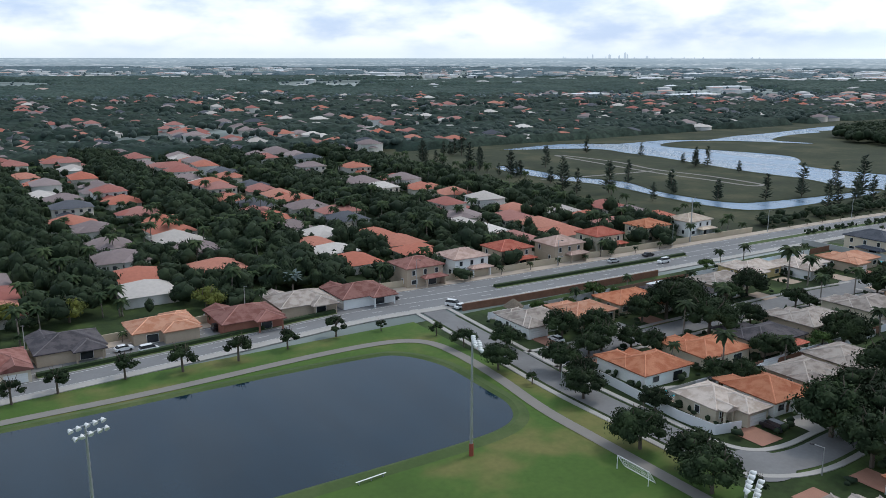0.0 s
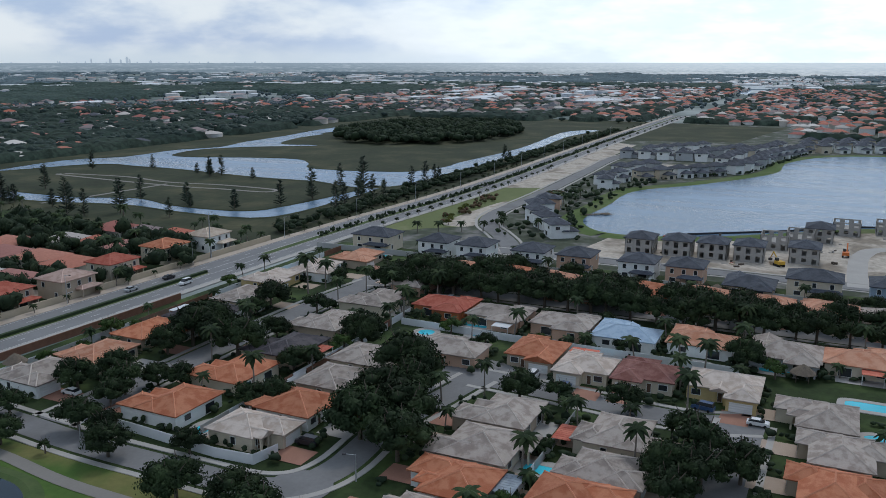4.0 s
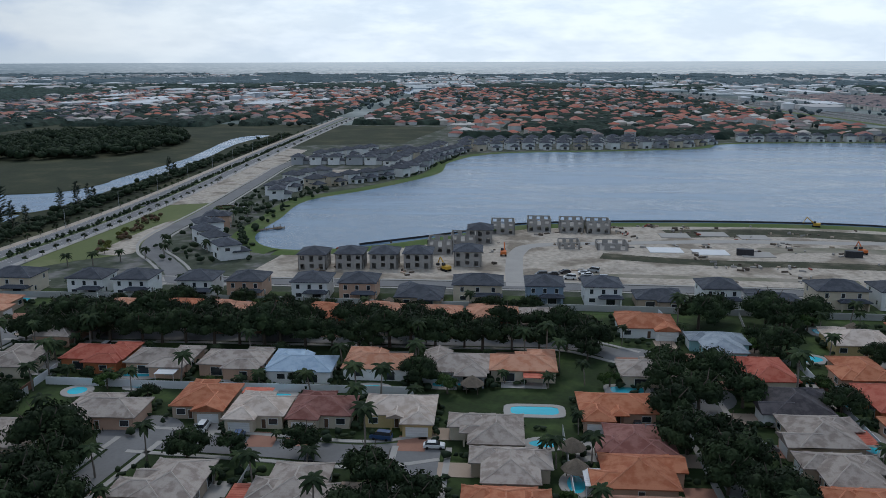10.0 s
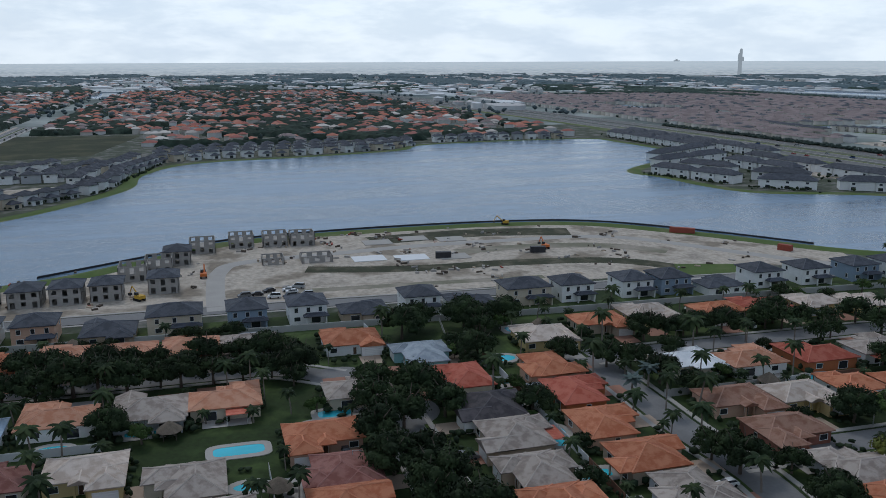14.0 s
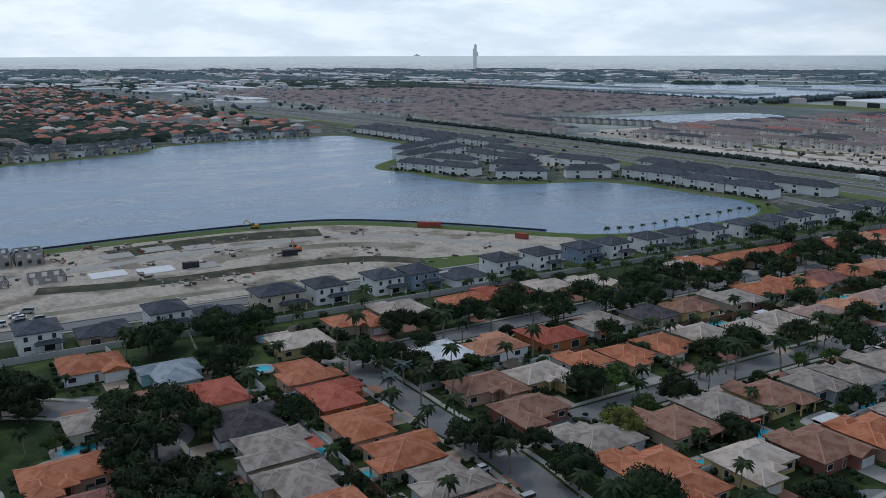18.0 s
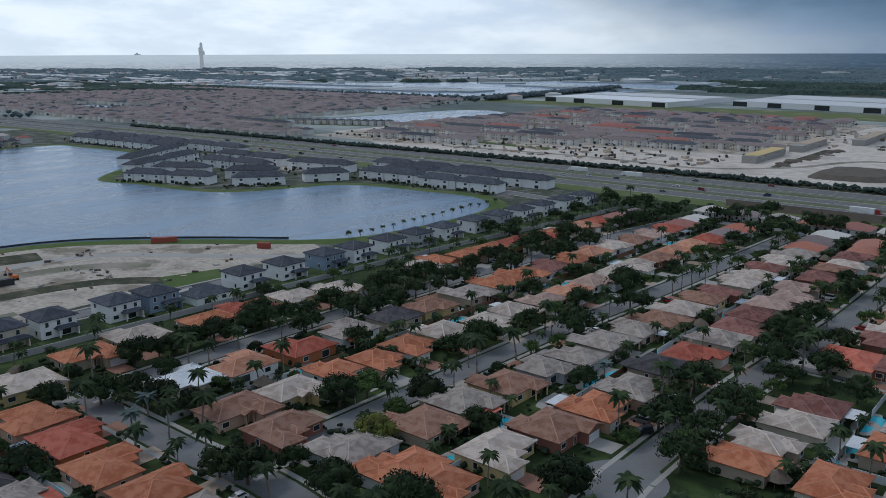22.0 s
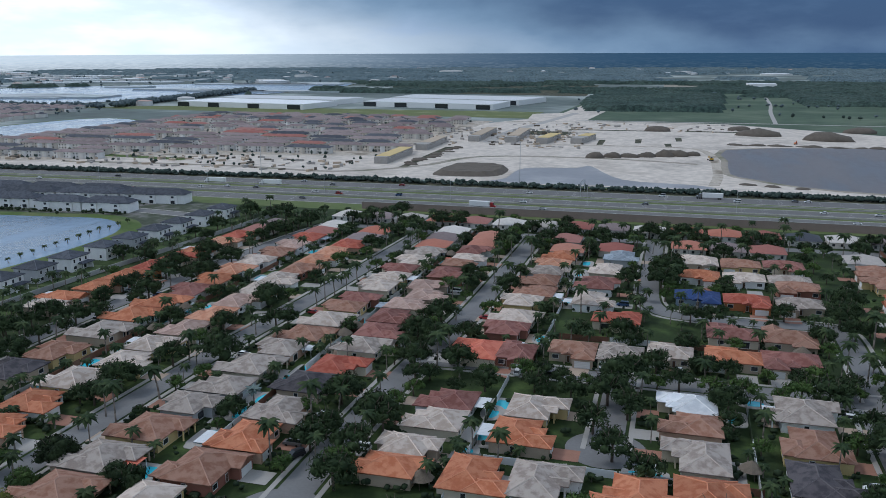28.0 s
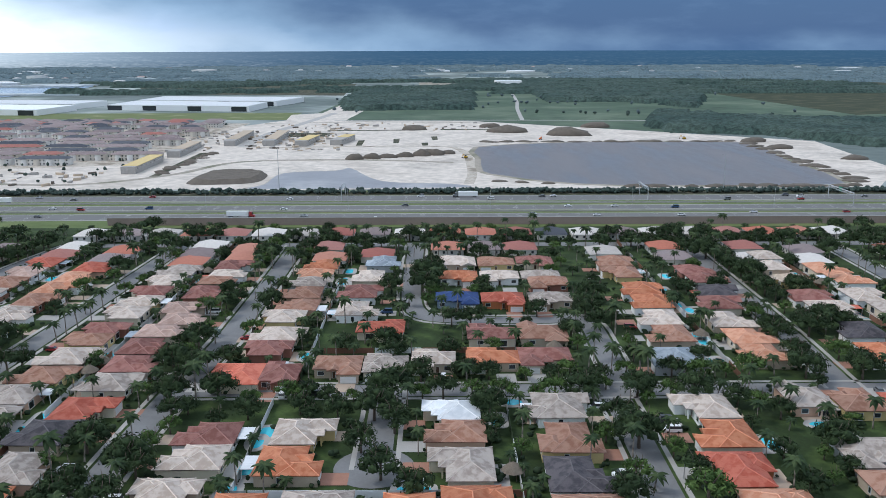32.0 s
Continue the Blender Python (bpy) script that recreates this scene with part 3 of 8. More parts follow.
# lawns
sheet("ground_park", [(318, 186), (470, 184), (480, 158), (400, 157), (352, 153), (340, 168)], -0.12, PARK, "open park lawn beside the avenue", "ground")
disc("road_roundabout", 464, 147, 12, -0.058, LANE, "small roundabout by the lake", "road")
disc("trim_roundabout_island", 464, 147, 6.5, 0.02, GRASS, "planted island of the roundabout", "planting")
sheet("ground_park_sand", curve_through([(352, 165), (375, 167), (419, 164), (424, 160), (414, 158), (379, 157), (354, 151)], 4), -0.105, SITE, "bare sandy patch in the park", "ground")
sheet("ground_lot_sand", [(598, 146), (619, 150), (640, 84), (618, 82)], -0.12, SITE, "bare sandy lot between new houses", "ground")
sheet("ground_lots", [(470, 186), (780, 190), (760, 168), (640, 165), (480, 160)], -0.12, SITE, "cleared sandy lots", "ground")
sheet("ground_field", [(800, 190), (1050, 192), (1030, 60), (830, 90)], -0.12, MARSH, "open rough field", "ground")
sheet("ground_site", [(318, 95), (362, 88), (372, 58), (398, 21), (424, -10), (435, -71), (435, -147), (423, -196), (386, -237), (338, -276), (316, -268), (316, -120), (318, 0)], -0.13, SITE, "bare sandy building site", "ground")
strip("ground_site_weeds", curve_through([(362, -42), (354, -72), (351, -97), (351, -120), (346, -158), (336, -178), (318, -192)], 5, False), 5.2, -5.0, -0.11, WEED, "dark weedy ditch across the sand", "ground")
strip("ground_site_weeds", curve_through([(409, -78), (413, -110), (413, -140), (404, -176)], 5, False), 9, -9, -0.11, WEED, "dark weedy strip by the shore", "ground")
strip("ground_site_weeds", curve_through([(376, -110), (378, -140), (372, -175), (352, -200)], 5, False), 5, -5, -0.112, MUD, "muddy tracks along the site road", "ground")
strip("ground_site_weeds", curve_through([(330, -30), (328, -80), (325, -130)], 5, False), 2.6, -2.6, -0.112, MUD, "muddy wheel tracks on the sand", "ground")
sheet("ground_site_turf", [(330, -190), (323, -214), (308, -212), (312, -182)], -0.108, BANK, "strip of new turf on the site", "ground")
strip("wall_silt_fence", curve_through([(376, 60), (402, 22), (427, -10), (438, -71), (438, -147), (426, -197), (389, -238), (346, -272)], 5, False), 0.08, -0.08, 0.75, DARKMETAL, "black silt fence along the shore", "fence", base=-0.3)
take_poly([(318, 95), (372, 58), (435, -71), (423, -196), (338, -276), (300, -268), (300, 0)])

sheet("ground_lakeside", [(318, 150), (345, 152), (420, 142), (500, 160), (760, 168), (900, 90), (900, -390), (858, -400), (850, -215), (805, -180), (775, -100), (750, 0), (690, 40), (612, 46), (540, 80), (492, 112), (437, 114), (390, 114), (362, 95), (320, 98)], -0.175, LOTS, "lots and lawns round the lake", "ground")
# highway
HW = curve_through([(-2500, -552), (-200, -556), (300, -556), (600, -550), (1000, -530), (1500, -480), (2600, -330)], 6, False)
sheet("ground_verge", [(-2500, -490), (300, -492), (640, -486), (1000, -466), (1000, -585), (640, -606), (300, -620), (-2500, -622)], -0.15, VERGE, "mown highway verge", "ground")
for lo, hi in ((44, 24), (12, -4), (-20, -41)):
    strip("road_highway", HW, lo, hi, -0.06, HIGHWAY, "busy highway carriageway of grey asphalt", "road")
    for off in (lo - 0.6, hi + 0.6):
        strip("trim_shoulder", HW, off + 0.6, off - 0.6, -0.045, CONCRETE, "pale concrete shoulder of the highway", "shoulder")
    for k in (1, 2, 3, 4):
        dashes("trim_lane_dash", HW, lo + (hi - lo) * k / 5, 3, 9, 0.18)
WALL_HW = [p for p in sides(HW, 58, 58)[0] if p[0] < 240]
strip("wall_sound", WALL_HW, 0.2, -0.2, 4.2, SOUNDWALL, "long brown sound wall along the highway", "wall", base=-0.3)
strip("trim_wall_cap", WALL_HW, 0.3, -0.3, 4.4, CONCRETE, "pale coping of the sound wall", "coping", base=4.2)
strip("ground_berm", HW, 57, 44.5, -0.05, VERGE, "mown verge under the sound wall", "ground")
for off in (18.5, -11):
    strip("barrier", HW, off + 0.3, off - 0.3, 0.9, CONCRETE, "low crash barrier on the median", "barrier", base=-0.3)

# dark base strip added beneath the hedge shrubs
strip("ground_scrub", [p for p in HW if p[0] < 1000], -42, -58, -0.10, WEED, "dark ground strip under the hedge beyond the highway", "ground")

# land beyond the highway
SITE_LINE = [(600, -612), (400, -622), (250, -625), (0, -627), (-110, -626), (-300, -628), (-360, -720), (-385, -936), (-250, -1040), (-27, -1205), (163, -1215), (205, -1364), (250, -1330), (240, -1230), (300, -1100), (560, -1130), (740, -1100), (760, -690)]
sheet("ground_white_sand", SITE_LINE, -0.14, SAND, "white sand of a large building site", "ground")
water("water_quarry", [(-18, -890), (-16, -800), (-14, -715), (-30, -690), (-60, -660), (-112, -640), (-200, -638), (-283, -645), (-292, -773), (-302, -925), (-200, -930), (-113, -930)], -0.06, QUARRY, "grey flooded quarry with square banks", 6.0, MUD, 2)
water("water_puddle", [(158, -626), (60, -628), (0, -632), (14, -650), (66, -664), (97, -735), (109, -722), (150, -708), (154, -650)], -0.07, WET, "shallow grey water on the sand", 2.0, SAND, 4)
strip("road_sand", curve_through([(226, -900), (226, -1038), (205, -1200), (187, -1368)], 5, False), 6, -6, -0.10, CONCRETE, "pale haul road over the sand", "road")
strip("road_sand", [(-20, -1183), (120, -1200), (260, -1180)], 3, -3, -0.105, MUD, "wheel tracks along the far edge of the sand", "road")
strip("road_sand", curve_through([(0, -650), (-5, -720), (0, -860), (40, -900), (210, -890)], 5, False), 4, -4, -0.105, SITE, "wheel tracks over the sand", "road")
strip("road_sand", curve_through([(560, -650), (400, -660), (300, -650), (240, -700), (200, -780), (90, -790), (10, -770)], 5, False), 4, -4, -0.104, MUD, "wheel tracks over the sand", "road")
strip("ground_turf", [(559, -700), (459, -688)], 7, -7, -0.1, BANK, "strip of turf before the new rows", "ground")
# flat dark sheets stand in for trenches and excavations
for x0, y0, x1, y1 in ((203, -1044, 150, -1000), (110, -905, 104, -960), (72, -930, 66, -975), (40, -905, 34, -935), (30, -960, 24, -1000), (255, -690, 248, -850), (160, -1080, 60, -1072), (20, -1090, -60, -1080)):
    sheet("ground_dark_soil", [(x0, y0), (x1, y0 - 2), (x1 + 1, y1), (x0 + 2, y1 + 3)], -0.10, WEED, "flat dark patch standing for an excavation in white sand", "ground")
water("water_far_lake", [(945, -762), (871, -738), (789, -768), (762, -834), (742, -940), (726, -1011), (771, -1062), (830, -1090), (874, -1065), (891, -966), (899, -866)], -0.07, LAKE, "long pale lake beyond the highway", 6.0, BANK, 4)
water("water_far_lake", [(2042, -1440), (1722, -1325), (1409, -1318), (1186, -1292), (1142, -1381), (1058, -1645), (960, -1792), (940, -2000), (960, -2350), (1080, -2480), (1350, -2420), (1600, -2150), (1800, -1900), (2022, -1765), (2177, -1566)], -0.07, LAKE, "wide pale lake beyond the roofs", 8.0, MARSH, 4)
water("water_far_pond", [(1490, -700), (1300, -720), (1290, -780), (1460, -770)], -0.07, LAKE, "pale pond among roofs", 6.0, MARSH, 4)
sheet("ground_green", [(163, -1218), (-27, -1208), (-250, -1045), (-420, -1010), (-1400, -1300), (-1400, -2300), (180, -2300), (215, -1370)], -0.16, FIELD, "green fields and scrub", "ground")
sheet("ground_field", [(-575, -1977), (-603, -1296), (-900, -1400), (-1700, -2300), (-1400, -2750), (-834, -2670), (-734, -2676)], -0.145, MARSH, "flat grey-green pasture", "ground")
sheet("ground_field", [(73, -2166), (-110, -2158), (-163, -2767), (87, -2725)], -0.145, MUD, "bare brown ploughed field", "ground")
sheet("ground_field", [(695, -1950), (229, -1866), (259, -2479), (888, -2512)], -0.145, WEED, "brown-grey scrub land behind the warehouses", "ground")
strip("road_country", [(-430, -1150), (-250, -1212), (-60, -1222), (60, -1222), (170, -1222)], 4, -4, -0.12, CONCRETE, "pale country road along the fields", "road")
strip("road_country", curve_through([(-95, -1225), (-108, -1450), (-128, -1700), (-150, -2200)], 4, False), 3, -3, -0.13, CONCRETE, "pale track between the fields", "road")
sheet("ground_pad", [(213, -1206), (156, -1206), (139, -1537), (200, -1540)], -0.13, SAND, "cleared pale sand pad by the road", "ground")
sheet("ground_strip", [(1060, -1290), (240, -1235), (240, -1375), (930, -1370)], -0.15, PARK, "green verge before the warehouses", "ground")
for x, y, w, d in ((1750, 500, 420, 60), (1500, 620, 300, 40), (2300, 200, 500, 70), (1000, 1600, 500, 80), (2900, -700, 500, 70), (3000, -1500, 700, 60), (2200, -2600, 700, 60), (3300, -2200, 600, 80), (1200, -3300, 600, 60), (-900, -3600, 700, 60)):
    water("water_distant", [(x - w / 2, y - d / 2), (x, y - d / 2 - 10), (x + w / 2, y - d / 3), (x + w / 2, y + d / 2), (x, y + d / 2 + 8), (x - w / 2, y + d / 3)], -0.07, LAKE, "distant pale lake", 8.0, MARSH, 3)


PALE = surface("pale greenhouse roofs and bare fields", (0.52, 0.55, 0.56), 0.8, 0.5, 0.01, 0.08, second=(0.36, 0.40, 0.40), patch=0.52, local=False)
glasshouses = Mesh()
for i in range(150):
    a, r = radians(rng.uniform(78, 190)), 2050 * 2.25 ** rng.random()
    x, y, w, d = math.sin(a) * r, math.cos(a) * r, rng.uniform(60, 260), rng.uniform(14, 50)
    if x < 880 and y > -3700:
        continue
    c, q = math.cos(0.08), math.sin(0.08)
    glasshouses.solid([(x + u * w * c - v * d * q, y + u * w * q + v * d * c, z) for z in (-0.3, 3.2) for u, v in ((-1, -1), (1, -1), (1, 1), (-1, 1))], [(4, 5, 6, 7), (0, 1, 5, 4), (1, 2, 6, 5), (2, 3, 7, 6), (3, 0, 4, 7)])
tagged(new("far_glasshouses", glasshouses.make("far_glasshouses", PALE)), "long pale low greenhouses and sheds on the plain", "buildings", kind="stuff")


# ---- houses ----
def hip(mesh, caps, x0, y0, x1, y1, z, pitch=0.36, over=0.6, gable=False):
    """A hipped (or gabled) tiled roof with thick eaves over a rectangle, and its ridge tiles."""
    x0, y0, x1, y1 = x0 - over, y0 - over, x1 + over, y1 + over
    long_x = x1 - x0 >= y1 - y0
    half = (y1 - y0 if long_x else x1 - x0) / 2
    top, run = z + half * pitch, 0.0 if gable else half
    cx, cy = (x0 + x1) / 2, (y0 + y1) / 2
    a, b = ((x0 + run, cy, top), (x1 - run, cy, top)) if long_x else ((cx, y0 + run, top), (cx, y1 - run, top))
    base = [(x0, y0, z), (x1, y0, z), (x1, y1, z), (x0, y1, z)]
    foot = [(p[0], p[1], z - 0.22) for p in base]
    pts = base + [a, b] + foot
    up_faces = [(0, 1, 5, 4), (1, 2, 5), (2, 3, 4, 5), (3, 0, 4)] if long_x else [(0, 1, 4), (1, 2, 5, 4), (2, 3, 5), (3, 0, 4, 5)]
    mesh.solid(pts, up_faces + [(6, 9, 8, 7), (0, 6, 7, 1), (1, 7, 8, 2), (2, 8, 9, 3), (3, 9, 6, 0)])
    near = {0: a, 1: b, 2: b, 3: a} if long_x else {0: a, 1: a, 2: b, 3: b}
    for i, p in enumerate(base):
        if not gable:
            caps.tube((p[0], p[1], z + 0.03), near[i], 0.16, 0.16, 4)
    if (Vector(a) - Vector(b)).length > 0.5:
        caps.tube(a, b, 0.17, 0.17, 4)
    return top


def framed(name, w, h, edge, deep, rim, pane):
    """A connected frame with its recessed panel, standing on z = 0 and facing -y."""
    m = Mesh()
    a, k = w / 2, edge
    out = [(-a - k, 0, -k), (a + k, 0, -k), (a + k, 0, h + k), (-a - k, 0, h + k)]
    inn = [(-a, 0, 0), (a, 0, 0), (a, 0, h), (-a, 0, h)]
    pts = [(x, 0.03, z) for x, _, z in out] + [(x, -0.10, z) for x, _, z in out] + [(x, -0.10, z) for x, _, z in inn] + [(x, -0.10 + deep, z) for x, _, z in inn]
    ring = [(i, (i + 1) % 4) for i in range(4)]
    m.solid(pts, [(i, j, 4 + j, 4 + i) for i, j in ring] + [(4 + i, 4 + j, 8 + j, 8 + i) for i, j in ring] + [(8 + i, 8 + j, 12 + j, 12 + i) for i, j in ring])
    m.f.append(tuple(len(m.v) - 4 + i for i in range(4)))
    m.s.append(1)
    return m.make(name, rim, pane)


WINDOWS = {"wide": framed("window", 1.9, 1.3, 0.10, 0.06, TRIM, GLASS), "tall": framed("window", 1.1, 1.5, 0.10, 0.06, TRIM, GLASS), "slider": framed("window", 2.8, 2.1, 0.10, 0.06, TRIM, GLASS)}


def garage_mesh(w):
    m = Mesh()
    line = []
    for i in range(4):
        z = i * 0.54
        line += [(0.0, z), (-0.06, z + 0.03), (-0.06, z + 0.50), (0.0, z + 0.53)]
    pts = [(-w / 2, y, z) for y, z in line] + [(w / 2, y, z) for y, z in line]
    n = len(line)
    m.solid(pts, [(i, n + i, n + i + 1, i + 1) for i in range(n - 1)])
    return m.make("garage_door", TRIM)


def door_mesh():
    return framed("door", 0.9, 2.05, 0.08, 0.05, TRIM, DOORWOOD)


GARAGE, DOOR = garage_mesh(4.8), door_mesh()
SIDE = {"S": 0, "E": 90, "N": 180, "W": 270}
house_kit = {}


def house_parts(w, plan, depth):
    """Meshes of a bungalow of that frontage: its front looks along -y. Four plans."""
    key = (round(w), plan, depth)
    if key in house_kit:
        return house_kit[key]
    w = round(w)
    wall, roof, wing, porch, caps = Mesh(), Mesh(), Mesh(), Mesh(), Mesh()
    h, d = 2.9, depth
    flip = -1 if plan % 2 else 1

    def rect(x0, x1):
        return (x0, x1) if flip > 0 else (-x1, -x0)

    gx0, gx1 = rect(-w / 2, -w / 2 + 6.2)
    fy = -d / 2 + (4.5 if plan < 2 else 2.4)
    wall.box(-w / 2, fy, -0.2, w / 2, d / 2 - (2.5 if plan == 2 else 0), h)
    wall.box(gx0, -d / 2, -0.2, gx1, fy, h - 0.01)
    hip(roof, caps, -w / 2, fy, w / 2, d / 2 - (2.5 if plan == 2 else 0), h + 0.2)
    hip(wing, caps, gx0, -d / 2, gx1, fy + 4.5, h + 0.19, gable=plan == 3)
    ex0, ex1 = rect(-w / 2 + 6.4, -w / 2 + 9.4)
    if plan in (0, 1):
        wall.box(ex0 + 0.2, fy - 1.6, -0.2, ex0 + 0.6, fy - 1.2, h)
        wall.box(ex1 - 0.6, fy - 1.6, -0.2, ex1 - 0.2, fy - 1.2, h)
        hip(porch, caps, ex0, fy - 1.8, ex1, fy + 3.2, h + 0.35, gable=plan == 1)
    if plan == 2:
        bx0, bx1 = rect(-w / 2 + 0.5, 1.0)
        wall.box(bx0, d / 2 - 2.5, -0.2, bx1, d / 2, h - 0.01)
        hip(porch, caps, bx0, d / 2 - 6, bx1, d / 2, h + 0.18)
    if plan == 3:
        bx0, bx1 = rect(0.5, w / 2 - 0.6)
        hip(porch, caps, bx0, d / 2 - 5, bx1, d / 2 + 2.4, h + 0.16)
        for x in (bx0 + 0.3, bx1 - 0.3):
            wall.box(x - 0.2, d / 2 + 2.0, -0.2, x + 0.2, d / 2 + 2.3, h)
    house_kit[key] = (wall, (roof, wing, porch, caps), gx0, gx1, fy, ex0, ex1, d, flip)
    return house_kit[key]


wall_meshes, roof_meshes, made_houses = {}, {}, {}
WALL_PICK = {"o": ("cream", "tan", "peach", "white"), "k": ("white", "tan"), "g": ("cream", "tan", "peach", "grey", "white"), "w": ("white", "cream", "tan", "yellow"), "y": ("yellow",), "B": ("white",),
             "C": ("grey", "aqua"), "N": ("bluegrey",), "r": ("cream", "white", "brick"), "R": ("orange", "cream", "peach"), "b": ("tan", "yellow", "brick", "peach")}


def house(x, y, facing, front, roof, near, depth=15.0):
    """A bungalow with walls, tiled roof, ridge tiles, garage door, front door and windows."""
    plan = rng.randrange(4)
    colour = rng.choice(WALL_PICK.get(roof, ("cream", "white", "tan")))
    key = (round(front), plan, roof, colour, near, depth)
    m = pose(x, y, 0, 0, 0, SIDE[facing] + rng.uniform(-1.0, 1.0))
    if key in made_houses:
        return copy_thing(made_houses[key], m)
    wall, roof_shape, gx0, gx1, fy, ex0, ex1, d, flip = house_parts(front, plan, depth)
    w = round(front)
    thing = tagged(new("house"), f"single-storey house with {ROOF_WORDS[roof]} hip roof and {colour} walls", "house", "houses in the neighbourhood")
    wk = (w, plan, depth, colour)
    if wk not in wall_meshes:
        wall_meshes[wk] = wall.make("wall", WALL_MATS[colour])
    part("wall", wall_meshes[wk], thing)
    rk = (w, plan, depth, roof)
    if rk not in roof_meshes:
        roof_meshes[rk] = [k.make(n, ROOF_MATS[roof]) for k, n in zip(roof_shape[:3], ("roof", "garage_roof", "porch_roof"))] + [roof_shape[3].make("ridge_tiles", CAP_MATS[roof])]
    main = part("roof", roof_meshes[rk][0], thing)
    tagged(part("ridge_tiles", roof_meshes[rk][3], main), kind="stuff")
    part("garage_roof", roof_meshes[rk][1], thing)
    part("porch_roof", roof_meshes[rk][2], thing)
    part("garage_door", GARAGE, thing, at=pose((gx0 + gx1) / 2, -d / 2 - 0.03, 0))
    part("door", DOOR, thing, at=pose((ex0 + ex1) / 2, fy - 0.03, 0))
    far_x = w / 2 - 2.0 if flip > 0 else -w / 2 + 2.0
    back = d / 2 - (2.5 if plan == 2 else 0) + 0.03
    spots = [("wide", far_x, fy - 0.03, 0.9, 0), ("slider", w * 0.22 * flip, back, 0.1, 180), ("wide", -w * 0.26 * flip, (d / 2 if plan == 2 else back - 0.03) + 0.03, 0.9, 180),
             ("tall", -w / 2 - 0.03, 1.5, 0.8, 270), ("tall", w / 2 + 0.03, 3.0, 0.8, 90), ("wide", w / 2 + 0.03, -0.8, 0.9, 90)]
    for kind, px, py, pz, turn in spots[:4 if near else 2]:
        part("window", WINDOWS[kind], thing, at=pose(px, py, pz, 0, 0, turn))
    thing.matrix_basis = m
    made_houses[key] = thing
    return thing


def villa(x, y, facing, w, d, wall, roof="s", label=None):
    """A two-storey house with a hip roof, a porch and rows of windows."""
    key = ("villa", w, d, wall, roof)
    m = pose(x, y, 0, 0, 0, SIDE[facing])
    if key in made_houses:
        return copy_thing(made_houses[key], m)
    thing = tagged(new("house"), label or f"two-storey house with {wall} stucco walls and {ROOF_WORDS[roof]} roof", "house", "two-storey houses")
    body, top, porch, caps = Mesh(), Mesh(), Mesh(), Mesh()
    body.box(-w / 2, -d / 2, -0.2, w / 2, d / 2, 5.9)
    body.box(-w / 2 - 0.06, -d / 2 - 0.06, 2.95, w / 2 + 0.06, d / 2 + 0.06, 3.15)
    body.box(-w / 2 + 0.4, d / 2, -0.2, -w / 2 + 0.8, d / 2 + 2.4, 2.8)
    body.box(0.6, d / 2 + 2.0, -0.2, 1.0, d / 2 + 2.4, 2.8)
    hip(top, caps, -w / 2, -d / 2, w / 2, d / 2, 6.1)
    hip(porch, caps, -w / 2 + 0.3, d / 2 - 0.5, 1.2, d / 2 + 2.5, 2.95, 0.3)
    part("wall", body.make("wall", WALL_MATS[wall]), thing)
    main = part("roof", top.make("roof", ROOF_MATS[roof]), thing)
    tagged(part("ridge_tiles", caps.make("ridge_tiles", CAP_MATS[roof]), main), kind="stuff")
    part("porch_roof", porch.make("porch_roof", ROOF_MATS[roof]), thing)
    part("garage_door", GARAGE, thing, at=pose(-w / 2 + 3.2, -d / 2 - 0.03, 0))
    part("door", DOOR, thing, at=pose(w / 2 - 3, -d / 2 - 0.03, 0))
    spots = [("tall", px, s * (d / 2 + 0.03), 3.7, 0 if s < 0 else 180) for px in (-w * 0.32, 0.0, w * 0.32) for s in (-1, 1)]
    spots += [("slider", -w * 0.2, d / 2 + 0.03, 0.1, 180), ("wide", w * 0.3, d / 2 + 0.03, 0.9, 180)]
    spots += [("tall", s * (w / 2 + 0.03), py, z, 90 * s) for s in (-1, 1) for py, z in ((-d * 0.25, 3.7), (d * 0.25, 0.9))]
    for kind, px, py, pz, turn in spots:
        part("window", WINDOWS[kind], thing, at=pose(px, py, pz, 0, 0, turn))
    thing.matrix_basis = m
    made_houses[key] = thing
    return thing


lots, outer = [], []
DRIVES = (PAVER, TANPAVER, CONCRETE, PAVER, TANPAVER, CONCRETE, PAVER)


def street_row(facing, houses):
    """The houses along one side of a street, each with its drive and back terrace."""
    for x, y, front, code in houses:
        near = -330 < y < 200
        if y < -400 or y > 245:
            outer.append((x, y, facing, front, code))
        elif code.endswith("2"):
            villa(x, y, facing, 13.0, 11.0, rng.choice(("cream", "white", "peach", "tan")), code[0])
        else:
            house(x, y, facing, front, code, near)
        a = radians(SIDE[facing])
        fx, fy = math.sin(a), -math.cos(a)
        hx, hy = (front / 2 + 0.4, 8.0) if facing in "NS" else (8.0, front / 2 + 0.4)
        take(x - hx, y - hy, x + hx, y + hy)
        lots.append((x, y, facing, front, fx, fy))


# ---- houses, street by street: x, y, frontage, roof ----
street_row("E", [(-203, -423, 15.4, "o"), (-203, -406, 15.4, "o"), (-203, -389, 15.4, "g"), (-203, -372, 15.4, "t"), (-203, -355, 15.4, "w"), (-203, -338, 15.4, "r"), (-203, -321, 15.4, "g"), (-203, -304, 15.4, "g"), (-203, -287, 15.4, "w"), (-203, -270, 15.4, "w")])
street_row("E", [(-130, -430, 15.5, "r"), (-127, -408, 10.6, "w"), (-128, -396, 10.6, "w2"), (-124, -377, 10.0, "w2"), (-128, -367, 10.0, "y"), (-125, -341, 13.8, "r"), (-128, -326, 13.8, "w"), (-125, -299, 15.6, "k")])
